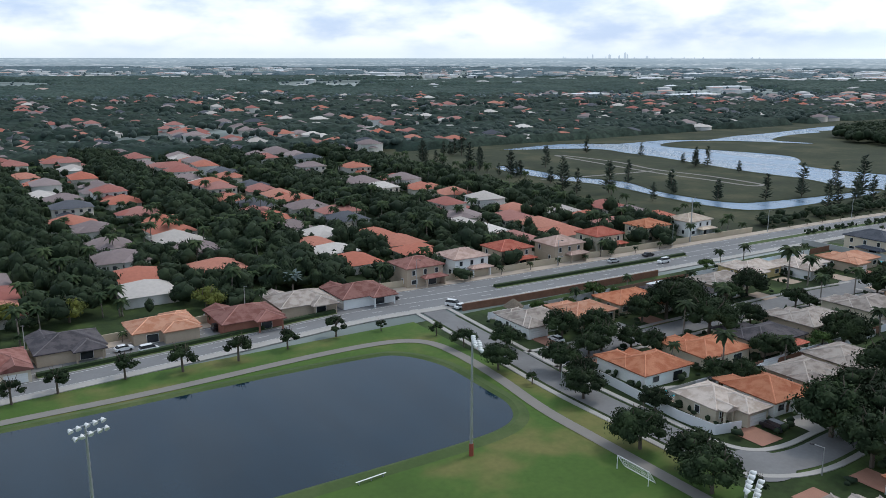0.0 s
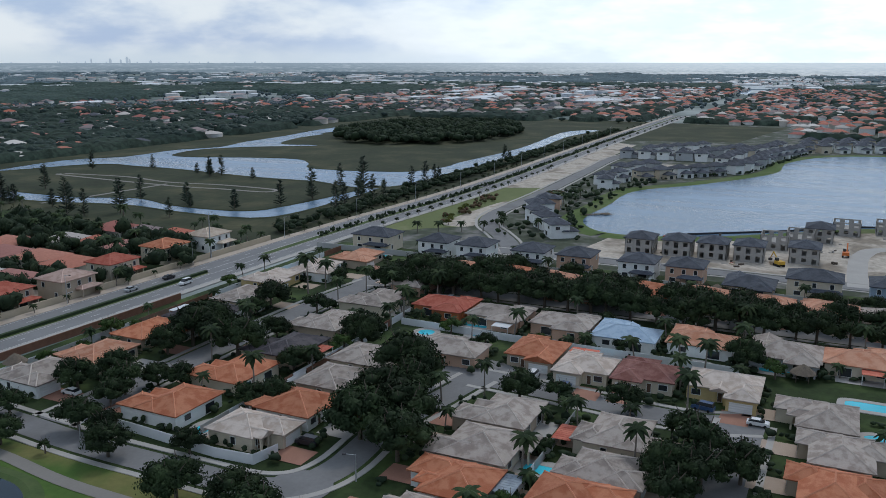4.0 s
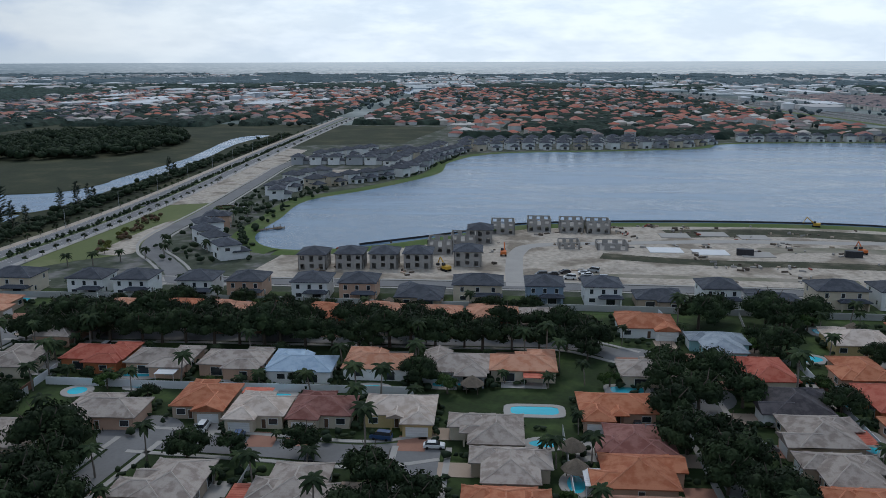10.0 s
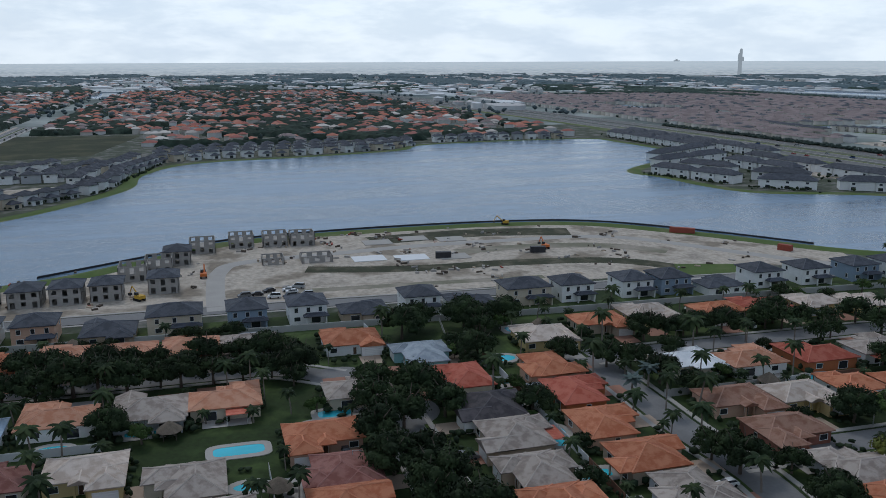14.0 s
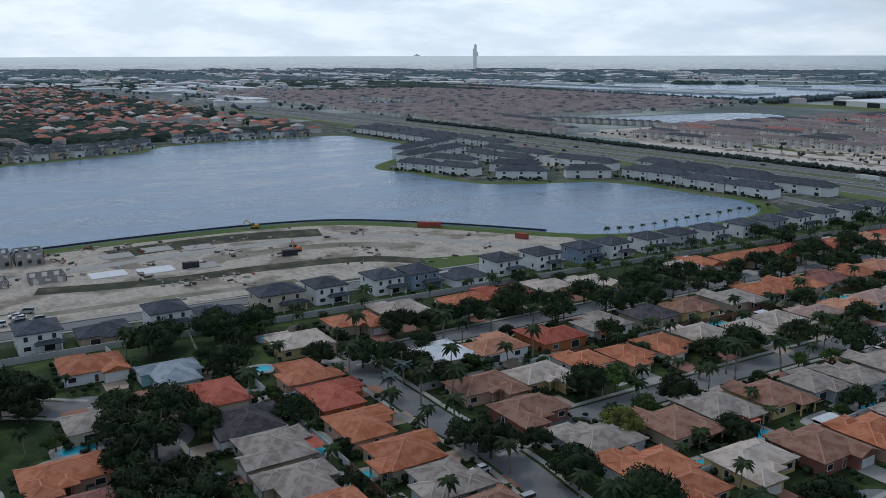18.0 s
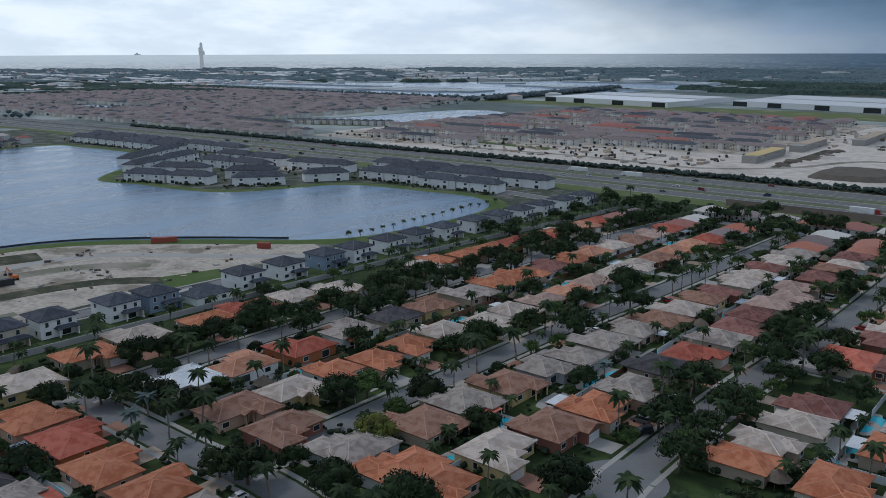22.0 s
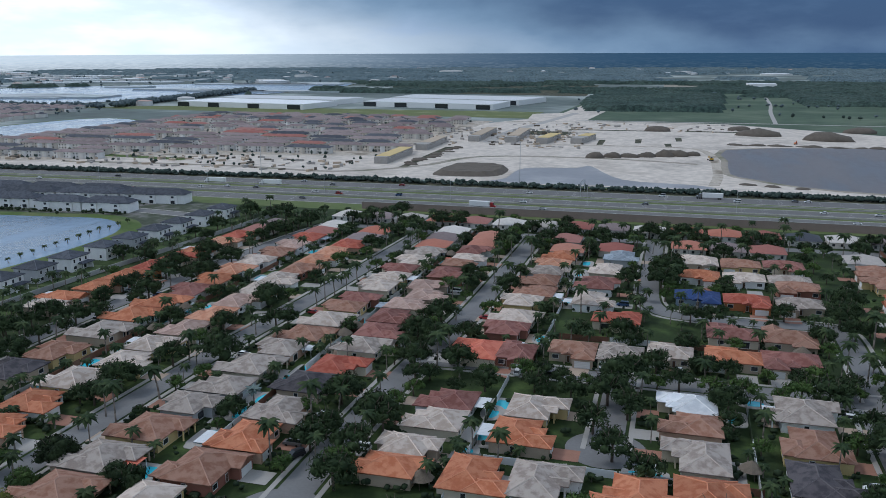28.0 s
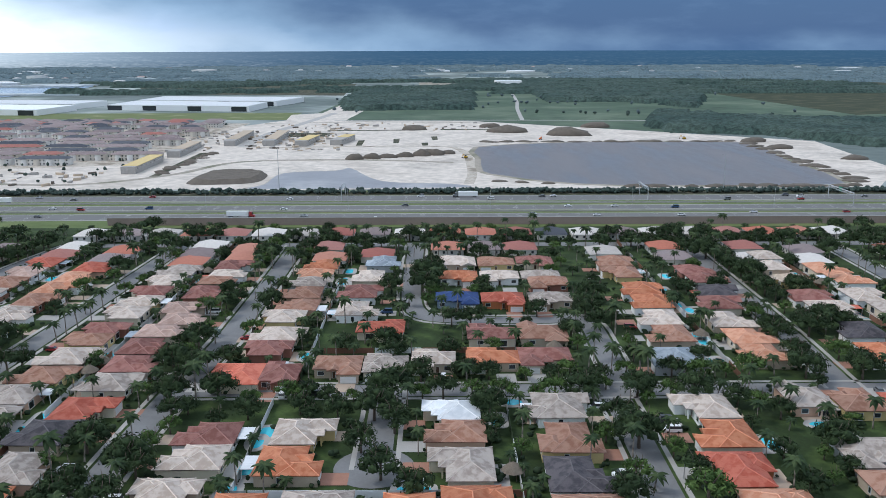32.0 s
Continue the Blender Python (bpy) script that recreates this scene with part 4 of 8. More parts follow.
street_row("E", [(-120, -277, 15.6, "o")])
street_row("E", [(-58, -420, 15.6, "g"), (-58, -398, 15.6, "b"), (-58, -378, 15.6, "b"), (-60, -352, 15.6, "o"), (-60, -334, 15.6, "o"), (-58, -314, 15.6, "w"), (-57, -296, 15.6, "b")])
street_row("E", [(-53, -273, 15.6, "C"), (-51, -235, 15.2, "w"), (-51, -218, 15.2, "o"), (-49, -199, 15.6, "R"), (-50, -181, 15.6, "t")])
street_row("E", [(17, 247, 15.6, "t"), (17, 265, 15.2, "R"), (17, 282, 15.2, "b")])
street_row("E", [(19, -233, 11.6, "W"), (18, -220, 11.6, "b"), (17, -202, 15.6, "g"), (16, -183, 15.6, "o"), (31, -180, 15.6, "o")])
street_row("E", [(74, -409, 14.7, "o"), (76, -393, 13.5, "o")])
street_row("E", [(84, 264, 15.6, "t")])
street_row("E", [(78, -431, 15.6, "R"), (77, -378, 12.4, "t"), (78, -364, 12.4, "g"), (78, -348, 13.9, "b"), (77, -331, 12.7, "b"), (80, -317, 12.7, "w"), (79, -297, 12.8, "w"), (79, -283, 12.8, "r"), (84, -260, 15.6, "X"), (82, -219, 11.7, "r"), (82, -206, 11.7, "w"), (84, -190, 10.0, "w"), (86, -179, 10.0, "o")])
street_row("E", [(138, -435, 15.4, "g"), (139, -418, 15.4, "b"), (139, -401, 15.4, "o"), (139, -384, 15.4, "g"), (140, -367, 14.3, "w"), (141, -351, 12.4, "r"), (140, -337, 12.4, "w"), (141, -322, 13.3, "w"), (141, -304, 10.8, "r"), (143, -292, 10.8, "b"), (141, -129, 15.6, "o")])
street_row("E", [(151, 248, 15.6, "o"), (153, 266, 14.3, "o"), (151, 282, 14.3, "t")])
street_row("E", [(143, -276, 14.3, "w"), (144, -260, 12.9, "b"), (146, -245, 12.9, "g"), (148, -229, 14.8, "g"), (147, -212, 12.5, "g"), (149, -198, 12.5, "g"), (151, -182, 14.2, "b"), (153, -165, 14.1, "g"), (152, -149, 14.1, "b"), (156, -129, 15.6, "g")])
street_row("E", [(205, -433, 15.4, "g"), (206, -416, 15.4, "R"), (207, -399, 15.4, "R"), (208, -382, 15.4, "p"), (208, -365, 15.4, "b")])
street_row("E", [(217, 247, 15.6, "o"), (219, 265, 15.6, "o"), (218, 283, 15.1, "r")])
street_row("E", [(209, -348, 15.4, "w"), (210, -331, 15.4, "t"), (211, -314, 15.4, "o"), (212, -297, 15.4, "r"), (213, -280, 15.0, "o"), (214, -263, 15.0, "o"), (213, -245, 15.6, "g"), (213, -223, 15.2, "b"), (215, -206, 15.2, "k"), (217, -186, 15.6, "g"), (216, -166, 15.6, "R"), (218, -145, 15.6, "t"), (220, -128, 15.6, "W"), (226, -38, 15.6, "g"), (228, -6, 15.5, "t"), (226, 11, 15.5, "g"), (227, 31, 15.6, "t"), (224, 50, 15.6, "B"), (225, 68, 15.6, "g"), (225, 87, 15.6, "g"), (227, 105, 15.6, "R")])
street_row("E", [(271, 249, 14.3, "o"), (270, 265, 14.3, "b"), (271, 282, 15.5, "R")])
street_row("N", [(-190, -464, 15.6, "w"), (-171, -464, 15.6, "o"), (-152, -464, 15.6, "t"), (-133, -464, 15.6, "r"), (-114, -464, 15.6, "g"), (-95, -464, 15.6, "w"), (-76, -464, 15.6, "b"), (-57, -464, 15.6, "w"), (-38, -464, 15.6, "C"), (-19, -464, 15.6, "R"), (0, -464, 15.6, "o"), (19, -464, 15.6, "o"), (38, -464, 15.6, "w"), (57, -464, 15.6, "b"), (76, -464, 15.6, "R"), (95, -464, 15.6, "w"), (114, -464, 15.6, "p"), (133, -464, 15.6, "r"), (152, -464, 15.6, "o"), (171, -464, 15.6, "w"), (190, -464, 15.6, "b"), (209, -464, 15.6, "w")])
street_row("N", [(-18, -430, 15.6, "R"), (0, -430, 15.6, "b"), (18, -430, 15.6, "o")])
street_row("N", [(-22, -398, 15.6, "r"), (-4, -398, 15.6, "b"), (14, -398, 15.6, "w")])
street_row("N", [(-22, -372, 15.6, "g"), (-4, -372, 15.6, "w"), (14, -372, 15.6, "o")])
street_row("N", [(-24, -362, 15.6, "b")])
street_row("N", [(-22, -338, 15.6, "g"), (-3, -338, 15.6, "R"), (15, -339, 15.6, "N")])
street_row("N", [(-12, -274, 15.5, "r"), (5, -274, 15.5, "o")])
street_row("N", [(24, -273, 13.0, "w"), (39, -269, 13.0, "g"), (54, -267, 13.6, "b"), (71, -260, 11.4, "r")])
street_row("N", [(-120, -206, 15.6, "g"), (-102, -207, 15.6, "w"), (-85, -207, 15.6, "g")])
street_row("N", [(-84, -190, 15.6, "b")])
street_row("N", [(112, -65, 13.4, "g"), (127, -65, 13.4, "o"), (142, -65, 13.4, "w"), (158, -65, 12.6, "o"), (172, -65, 12.6, "g"), (189, -65, 15.0, "g"), (205, -65, 15.0, "k"), (225, -64, 15.6, "R")])
street_row("N", [(245, -60, 15.6, "C")])
street_row("N", [(122, -1, 14.4, "o"), (138, -1, 14.4, "g"), (154, -1, 14.0, "o"), (170, -2, 14.0, "g"), (186, 3, 14.4, "g")])
street_row("N", [(116, 60, 12.4, "g"), (130, 59, 12.4, "o"), (145, 60, 13.7, "g"), (161, 62, 14.0, "g")])
street_row("N", [(136.5, 127, 14.5, "o"), (156.5, 127, 15, "o"), (176, 126, 15.6, "k"), (198, 128, 15.6, "g"), (223, 127, 15.6, "g"), (247, 127, 15.6, "g")])
street_row("N", [(29, 211, 15.4, "k"), (52, 212, 15.6, "t"), (73, 210, 15.6, "r"), (91, 215, 15.6, "g"), (109, 214, 15.6, "r")])
street_row("N", [(134, 222, 15.6, "r2"), (153, 224, 15.6, "p2"), (173, 226, 15.6, "R2"), (193, 222, 15.6, "p2"), (216, 226, 15.6, "R2"), (243, 228, 15.6, "o2"), (266, 227, 15.6, "y2")])
street_row("S", [(43, -304, 15.6, "R")])
street_row("S", [(-14, -299, 15.6, "b"), (4, -299, 15.6, "r")])
street_row("S", [(-148, -238, 15.6, "b"), (-130, -239, 15.6, "b"), (-112, -240, 15.6, "R"), (-95, -239, 10.9, "b"), (-82, -242, 10.9, "g")])
street_row("S", [(113, -90, 13.4, "o"), (128, -90, 12.4, "g"), (142, -90, 12.4, "b"), (157, -90, 13.2, "g"), (172, -90, 13.4, "o"), (189, -89, 15.1, "o"), (208, -91, 15.6, "R"), (227, -90, 15.6, "o")])
street_row("S", [(120, -26, 14.4, "w"), (136, -26, 14.4, "g"), (152, -26, 14.4, "b"), (169, -27, 12.8, "o"), (183, -27, 12.8, "r")])
street_row("S", [(117, 37, 14.3, "b"), (133, 37, 10.6, "o"), (145, 36, 10.6, "g"), (161, 37, 13.7, "g")])
street_row("S", [(133, 102.5, 10, "w"), (146.5, 100.5, 11.6, "o"), (162, 101, 13, "g"), (178, 102.5, 13, "g")])
street_row("S", [(268, 118, 15.6, "t")])
street_row("S", [(270, 160, 15.6, "t")])
street_row("S", [(136, 166, 13.9, "g"), (152, 164, 13.9, "t"), (171, 164, 15.6, "o"), (189, 163, 15.6, "k"), (209, 163, 15.6, "g"), (231, 170, 15.6, "w"), (249, 163, 15.6, "w")])
street_row("S", [(-26, 202, 15.6, "t"), (-7, 203, 15.6, "r")])
street_row("S", [(12, 203, 15.4, "r")])
street_row("W", [(-157, -421, 15.6, "b"), (-152, -402, 15.6, "w"), (-152, -384, 15.6, "t"), (-154, -367, 15.6, "t"), (-149, -342, 15.6, "w"), (-152, -324, 15.6, "g"), (-152, -306, 15.6, "w"), (-152, -287, 15.4, "g"), (-152, -270, 15.4, "g")])
street_row("W", [(-90, -430, 15.4, "t"), (-90, -409, 15.6, "b"), (-92, -382, 12.8, "r"), (-93, -368, 12.8, "r"), (-92, -348, 15.0, "k"), (-88, -332, 15.0, "r"), (-84, -311, 15.6, "w"), (-85, -293, 14.1, "t"), (-83, -277, 14.1, "t")])
street_row("W", [(-12, -236, 15.6, "g"), (-11, -216, 15.6, "b")])
street_row("W", [(-8, 248, 15.6, "R"), (-8, 282, 15.6, "R")])
street_row("W", [(-11, -197, 15.6, "k"), (-11, -179, 15.6, "b")])
street_row("W", [(52, -416, 15.6, "r"), (48, -399, 15.6, "C"), (52, -373, 15.6, "w"), (53, -349, 15.6, "r"), (53, -326, 15.6, "w"), (49, -181, 15.6, "g")])
street_row("W", [(57, 248, 15.6, "g"), (59, 266, 15.6, "o")])
street_row("W", [(57, -220, 14.3, "w"), (58, -204, 14.3, "o"), (64, -180, 15.6, "o")])
street_row("W", [(116, -427, 15.4, "t"), (115, -410, 14.8, "t"), (116, -393, 13.6, "r"), (115, -378, 10.0, "w"), (117, -367, 10.0, "b"), (117, -349, 15.6, "r"), (120, -328, 11.9, "p"), (116, -314, 11.9, "p"), (120, -301, 12.1, "p"), (120, -285, 13.7, "r"), (119, -269, 12.8, "r"), (119, -254, 12.8, "g"), (120, -235, 13.7, "R")])
street_row("W", [(125, 248, 15.6, "o"), (126, 266, 12.5, "g"), (124, 280, 12.5, "o")])
street_row("W", [(123, -220, 13.7, "k"), (123, -201, 15.3, "g"), (124, -184, 15.2, "o"), (125, -167, 15.2, "b"), (128, -149, 15.6, "w"), (127, -127, 15.6, "o")])
street_row("W", [(178, -424, 15.4, "t"), (179, -407, 15.4, "b"), (179, -390, 15.4, "R"), (180, -373, 15.4, "t"), (181, -356, 15.4, "t"), (181, -339, 15.4, "b"), (182, -322, 15.4, "w"), (183, -305, 15.4, "w"), (183, -288, 15.4, "p"), (184, -271, 15.4, "t"), (185, -254, 15.4, "p"), (186, -237, 13.0, "w"), (185, -222, 13.0, "w"), (174, -126, 15.6, "b")])
street_row("W", [(193, 248, 15.4, "R"), (192, 265, 15.2, "p"), (191, 281, 15.2, "w")])
street_row("W", [(190, -205, 15.4, "w"), (190, -188, 13.1, "o"), (189, -173, 12.2, "o"), (193, -159, 12.2, "o"), (190, -142, 15.3, "w"), (192, -125, 15.6, "b"), (199, -26, 15.6, "o"), (195, 22, 15.3, "w"), (196, 39, 12.9, "r"), (195, 53, 12.3, "w"), (199, 67, 12.3, "o"), (192, 87, 15.6, "g")])
street_row("W", [(244, 248, 15.6, "R"), (246, 266, 14.0, "o"), (245, 281, 14.0, "g")])
street_row("W", [(239, -429, 15.4, "b"), (241, -412, 15.4, "r"), (242, -395, 15.4, "R"), (243, -378, 15.4, "t"), (244, -361, 15.4, "o"), (245, -344, 15.4, "R"), (247, -327, 15.4, "R"), (248, -310, 15.1, "o"), (249, -293, 15.1, "o"), (253, -276, 10.0, "o"), (251, -265, 10.0, "w"), (250, -99, 15.6, "w")])
street_row("W", [(253, -218, 15.2, "w"), (259, -201, 15.2, "w"), (260, -181, 15.6, "R"), (258, -164, 15.6, "o"), (262, -140, 15.6, "w"), (258, -121, 15.6, "o"), (262, -43, 15.6, "o"), (266, -14, 14.8, "g"), (267, 2, 14.8, "t"), (267, 19, 14.7, "t"), (268, 35, 14.7, "t"), (266, 52, 14.6, "o"), (268, 68, 14.4, "o"), (267, 84, 13.9, "t"), (269, 99, 13.9, "o")])

# drives, terraces and pools of the lots
for i, (x, y, facing, front, fx, fy) in enumerate(lots):
    if y < -400 or y > 245:
        continue
    side = -1 if rng.random() < 0.5 else 1
    tx, ty = -fy, fx
    mat = rng.choice(DRIVES)
    cx, cy = x + fx * 10.6 + tx * side * front * 0.24, y + fy * 10.6 + ty * side * front * 0.24
    hx, hy = (3.0, 3.6) if facing in "NS" else (3.6, 3.0)
    sheet("driveway", [(cx - hx, cy - hy), (cx + hx, cy - hy), (cx + hx, cy + hy), (cx - hx, cy + hy)], -0.055 + 0.001 * (i % 5), mat, f"{'brick paver' if mat is PAVER else 'pale'} driveway before a house", "driveway")
    take(cx - hx, cy - hy, cx + hx, cy + hy)
    if y < 200:
        bx, by = x - fx * 9.6, y - fy * 9.6
        hx, hy = (front * 0.36, 2.0) if facing in "NS" else (2.0, front * 0.36)
        if rng.random() < 0.55:
            sheet("terrace", [(bx - hx, by - hy), (bx + hx, by - hy), (bx + hx, by + hy), (bx - hx, by + hy)], -0.062 + 0.001 * (i % 5), rng.choice((CONCRETE, TANPAVER, CONCRETE)), "paved terrace behind a house", "terrace")

# two-storey houses along the wall
ROW = [(167, "cream"), (140, "white"), (124, "white"), (102, "white"), (85, "peach"), (63, "white"), (47, "peach"), (26, "white"), (7, "cream"), (-15, "bluegrey"), (-34, "white"),
       (-52, "white"), (-72, "white"), (-89, "white"), (-110, "cream"), (-128, "white"), (-151, "white"), (-166, "bluegrey"), (-183, "white"), (-204, "white"), (-224, "white"), (-246, "bluegrey"),
       (-263, "white"), (-284, "white"), (-303, "grey"), (-323, "white"), (-346, "white"), (-366, "grey"), (-386, "white"), (-406, "white"), (-428, "white"), (-450, "white")]
for y, wall in ROW:
    x = 296 if y > -120 else 296 + (y + 120) * 0.035
    low = y in (26, -52, -89, -183)
    if low:
        house(x - 4, y, "E", 15, "s", True, 15.0)
    else:
        villa(x, y, "E", 16.0 if wall == "cream" else 12.0, 12.0, wall)
    take(x - 9, y - 9, x + 9, y + 9)
    sheet("driveway", [(x + 7, y - 5), (x + 13, y - 5), (x + 13, y + 1), (x + 7, y + 1)], -0.05, CONCRETE, "pale driveway before a house", "driveway")
    sheet("lawn", [(x - 16, y - 9), (x - 7, y - 9), (x - 7, y + 8.5), (x - 16, y + 8.5)], -0.13 + 0.001 * (len(lots) % 3), GRASS, "green back lawn behind a new house", "lawn")

# boundary walls
WALL_LINE = [(287, 190), (288, 120), (286, 60), (284, 0), (282, -60), (279, -110), (277, -200), (272, -300), (262, -400), (255, -480)]
strip("wall_boundary", curve_through(WALL_LINE, 4, False), 0.15, -0.15, 1.9, GREYWALL, "grey rendered boundary wall between the estates", "wall", base=-0.3)
take_strip(WALL_LINE, 1, -1)
strip("wall_avenue", [(p[0], p[1]) for p in sides(AVE, 14.6, 14.2)[0] if -120 < p[0] < 300], 0.2, -0.2, 2.0, WALLPAINT, "long cream wall along the avenue", "wall", base=-0.3)
strip("wall_avenue_south", [p for p in sides(AVE, -15.5, -15.5)[0] if 128 < p[0] < 215], 0.15, -0.15, 1.8, WOODFENCE, "brown fence along the avenue", "wall", base=-0.3)


# ground kept for garden pools
POOL_LOTS = [(x - fx * 12.6, y - fy * 12.6, 3.4 if fx else 7.0, 7.0 if fx else 3.4, i % 2) for i, (x, y, facing, front, fx, fy) in enumerate(lots) if i % 3 == 1 and -420 < y < 180]
POOL_LOTS = [p for p in POOL_LOTS if free(p[0], p[1]) and free(p[0] + 2, p[1] + 2) and free(p[0] - 2, p[1] - 2)]
for x, y, w, d, r in POOL_LOTS:
    take(x - w / 2 - 2, y - d / 2 - 2, x + w / 2 + 2, y + d / 2 + 2)


# ---- plants ----
def ball(detail):
    """Points and triangles of a round blob, from a divided icosahedron."""
    bm = bmesh.new()
    bmesh.ops.create_icosphere(bm, subdivisions=detail, radius=1.0)
    v = np.array([p.co for p in bm.verts])
    f = np.array([[p.index for p in q.verts] for q in bm.faces])
    bm.free()
    return v, f


BALLS = {1: ball(1), 2: ball(2)}


def join(batches):
    v, f, n = [], [], 0
    for a, b in batches:
        v.append(a)
        f.append(b + n)
        n += len(a)
    return np.concatenate(v), np.concatenate(f)


def tri_mesh(name, v, f, mats, slots=None, smooth=False):
    """A mesh of triangles from arrays."""
    me = bpy.data.meshes.new(name)
    me.vertices.add(len(v))
    me.vertices.foreach_set("co", v.astype(np.float32).ravel())
    me.loops.add(f.size)
    me.loops.foreach_set("vertex_index", f.astype(np.int32).ravel())
    me.polygons.add(len(f))
    me.polygons.foreach_set("loop_start", np.arange(0, f.size, 3, dtype=np.int32))
    for m in mats:
        me.materials.append(m)
    if slots is not None:
        me.polygons.foreach_set("material_index", slots.astype(np.int32))
    if smooth:
        me.polygons.foreach_set("use_smooth", np.ones(len(f), bool))
    me.update(calc_edges=True)
    return me


arr = np.random.RandomState(11)


def lobes(count, r, h, z, detail, wide=1.0):
    """A crown of overlapping uneven lumps: an outline with bulges and gaps."""
    out, centres = [], []
    for i in range(count):
        a, q = arr.uniform(0, math.tau), math.sqrt((i + 0.4) / count)
        c = np.array([math.cos(a) * r * 0.72 * q, math.sin(a) * r * 0.72 * q, z + h * (0.5 - 0.42 * q * q) + arr.uniform(-0.12, 0.12) * h])
        s = r * arr.uniform(0.22, 0.40) * wide
        v, f = BALLS[detail]
        v = v * (1 + arr.uniform(-0.16, 0.16, (len(v), 1)))
        out.append((v * [s, s, s * 0.8] + c, f))
        centres.append((c, s))
    return out, centres


def leaves(centres, count, size, droop=0.2):
    """Small leaf sprays standing off the lumps of a crown."""
    idx = arr.randint(0, len(centres), count)
    c, s = np.array([centres[i][0] for i in idx]), np.array([centres[i][1] for i in idx])
    d = arr.normal(size=(count, 3))
    d[:, 2] = np.abs(d[:, 2]) * 0.9 - 0.25
    d /= np.linalg.norm(d, axis=1)[:, None]
    p = c + d * (s * arr.uniform(0.70, 1.22, count))[:, None] * [1, 1, 0.8]
    u = arr.normal(size=(count, 3))
    u -= d * (u * d).sum(1)[:, None] * 0.75
    u /= np.linalg.norm(u, axis=1)[:, None]
    w = np.cross(u, d + arr.normal(size=(count, 3)) * 0.45)
    w /= np.linalg.norm(w, axis=1)[:, None] + 1e-6
    k = size * arr.uniform(0.6, 1.3, count)[:, None]
    v = np.stack([p + u * k, p + w * k * 0.55, p - u * k, p - w * k * 0.55], 1).reshape(-1, 3)
    b = np.arange(count)[:, None] * 4
    return v, np.concatenate([b + [0, 1, 2], b + [0, 2, 3]])


def trunk_mesh(height, r, spread, mat, limbs=5):
    m = Mesh()
    m.tube((0, 0, -0.25), (0.1, 0.05, height * 0.45), r, r * 0.7, 7)
    for i in range(limbs):
        a = i * math.tau / limbs + arr.uniform(-0.3, 0.3)
        k = arr.uniform(0.5, 1.0)
        mid = (math.cos(a) * spread * 0.3, math.sin(a) * spread * 0.3, height * 0.62)
        m.tube((0.1, 0.05, height * 0.43), mid, r * 0.55, r * 0.38, 5)
        m.tube(mid, (math.cos(a + 0.3) * spread * 0.62 * k, math.sin(a + 0.3) * spread * 0.62 * k, height * 0.85), r * 0.38, r * 0.12, 4)
    return m.make("trunk", mat)


SPRAYS = {}


def broadleaf(r, height, leaf, count=13, sprays=420, size=0.40):
    lumps, centres = lobes(count, r, height * 0.62, height * 0.34, 1)
    v, f = join([((v - c) * 0.74 + c, f) for (v, f), (c, s) in zip(lumps, centres)] + [leaves(centres, sprays, size)])
    crown = tri_mesh("crown", v, f, [leaf])
    plain = [(BALLS[1][0] * (1 + arr.uniform(-0.2, 0.2, (len(BALLS[1][0]), 1))) * [s * 0.66, s * 0.66, s * 0.56] + c, BALLS[1][1]) for c, s in centres[::2]]
    v, f = leaves(centres, sprays // 3, size * 2.0)
    SPRAYS[crown.name] = tri_mesh("crown", *join(plain + [(v, f[:len(f) // 2])]), [leaf])
    return trunk_mesh(height, 0.05 * r + 0.08, r, BARK), crown


def palm(height, lean, fronds, length, leaf, sag=1.0):
    trunk, top = Mesh(), Vector((lean, 0, height))
    pts = [Vector((lean * (k / 4) ** 1.6, 0, height * k / 4 - (0.3 if k == 0 else 0))) for k in range(5)]
    for i in range(4):
        trunk.tube(pts[i], pts[i + 1], 0.24 - 0.03 * i, 0.21 - 0.03 * i, 7)
    crown = Mesh()
    for i in range(fronds):
        a = i * 2.4 + arr.uniform(-0.2, 0.2)
        rise = 1.1 - 1.7 * (i / fronds)
        c, s = math.cos(a), math.sin(a)
        spine = []
        for k in range(5):
            t = k / 4
            spine.append(top + Vector((c * length * t * (1 - 0.12 * t), s * length * t * (1 - 0.12 * t), length * (0.55 * rise * t - 0.62 * sag * t * t))))
        for k in range(4):
            w0, w1 = (0.12, 0.62, 0.58, 0.38, 0.06)[k] * length / 3, (0.12, 0.62, 0.58, 0.38, 0.06)[k + 1] * length / 3
            for side in (1, -1):
                n = Vector((-s, c, -0.55)) * side
                n.z = -0.55
                crown.poly([spine[k], spine[k] + n * w0, spine[k + 1] + n * w1, spine[k + 1]])
    return trunk.make("trunk", PALMBARK), crown.make("crown", leaf)


def pine(height, r):
    m = Mesh()
    m.tube((0, 0, -0.3), (0, 0, height * 0.95), 0.22, 0.05, 6)
    v, f = [], []
    out = []
    for i in range(150):
        t = arr.uniform(0.10, 1.0)
        a, q = arr.uniform(0, math.tau), r * (1.05 - t) ** 0.55 * arr.uniform(0.25, 1.0) * 0.85 + 0.3
        b, g = BALLS[1]
        s = np.array([q * 0.55, 0.20, 0.20]) * (1 + arr.uniform(-0.4, 0.4, 3))
        p = b * (1 + arr.uniform(-0.3, 0.3, (len(b), 1))) * s
        ca, sa = math.cos(a), math.sin(a)
        p = np.stack([p[:, 0] * ca - p[:, 1] * sa + ca * q * 0.6, p[:, 0] * sa + p[:, 1] * ca + sa * q * 0.6, p[:, 2] + t * height + p[:, 0] * arr.uniform(0.1, 0.7)], 1)
        out.append((p, g))
    v, f = join(out)
    return m.make("trunk", BARK), tri_mesh("crown", v, f, [NEEDLE])


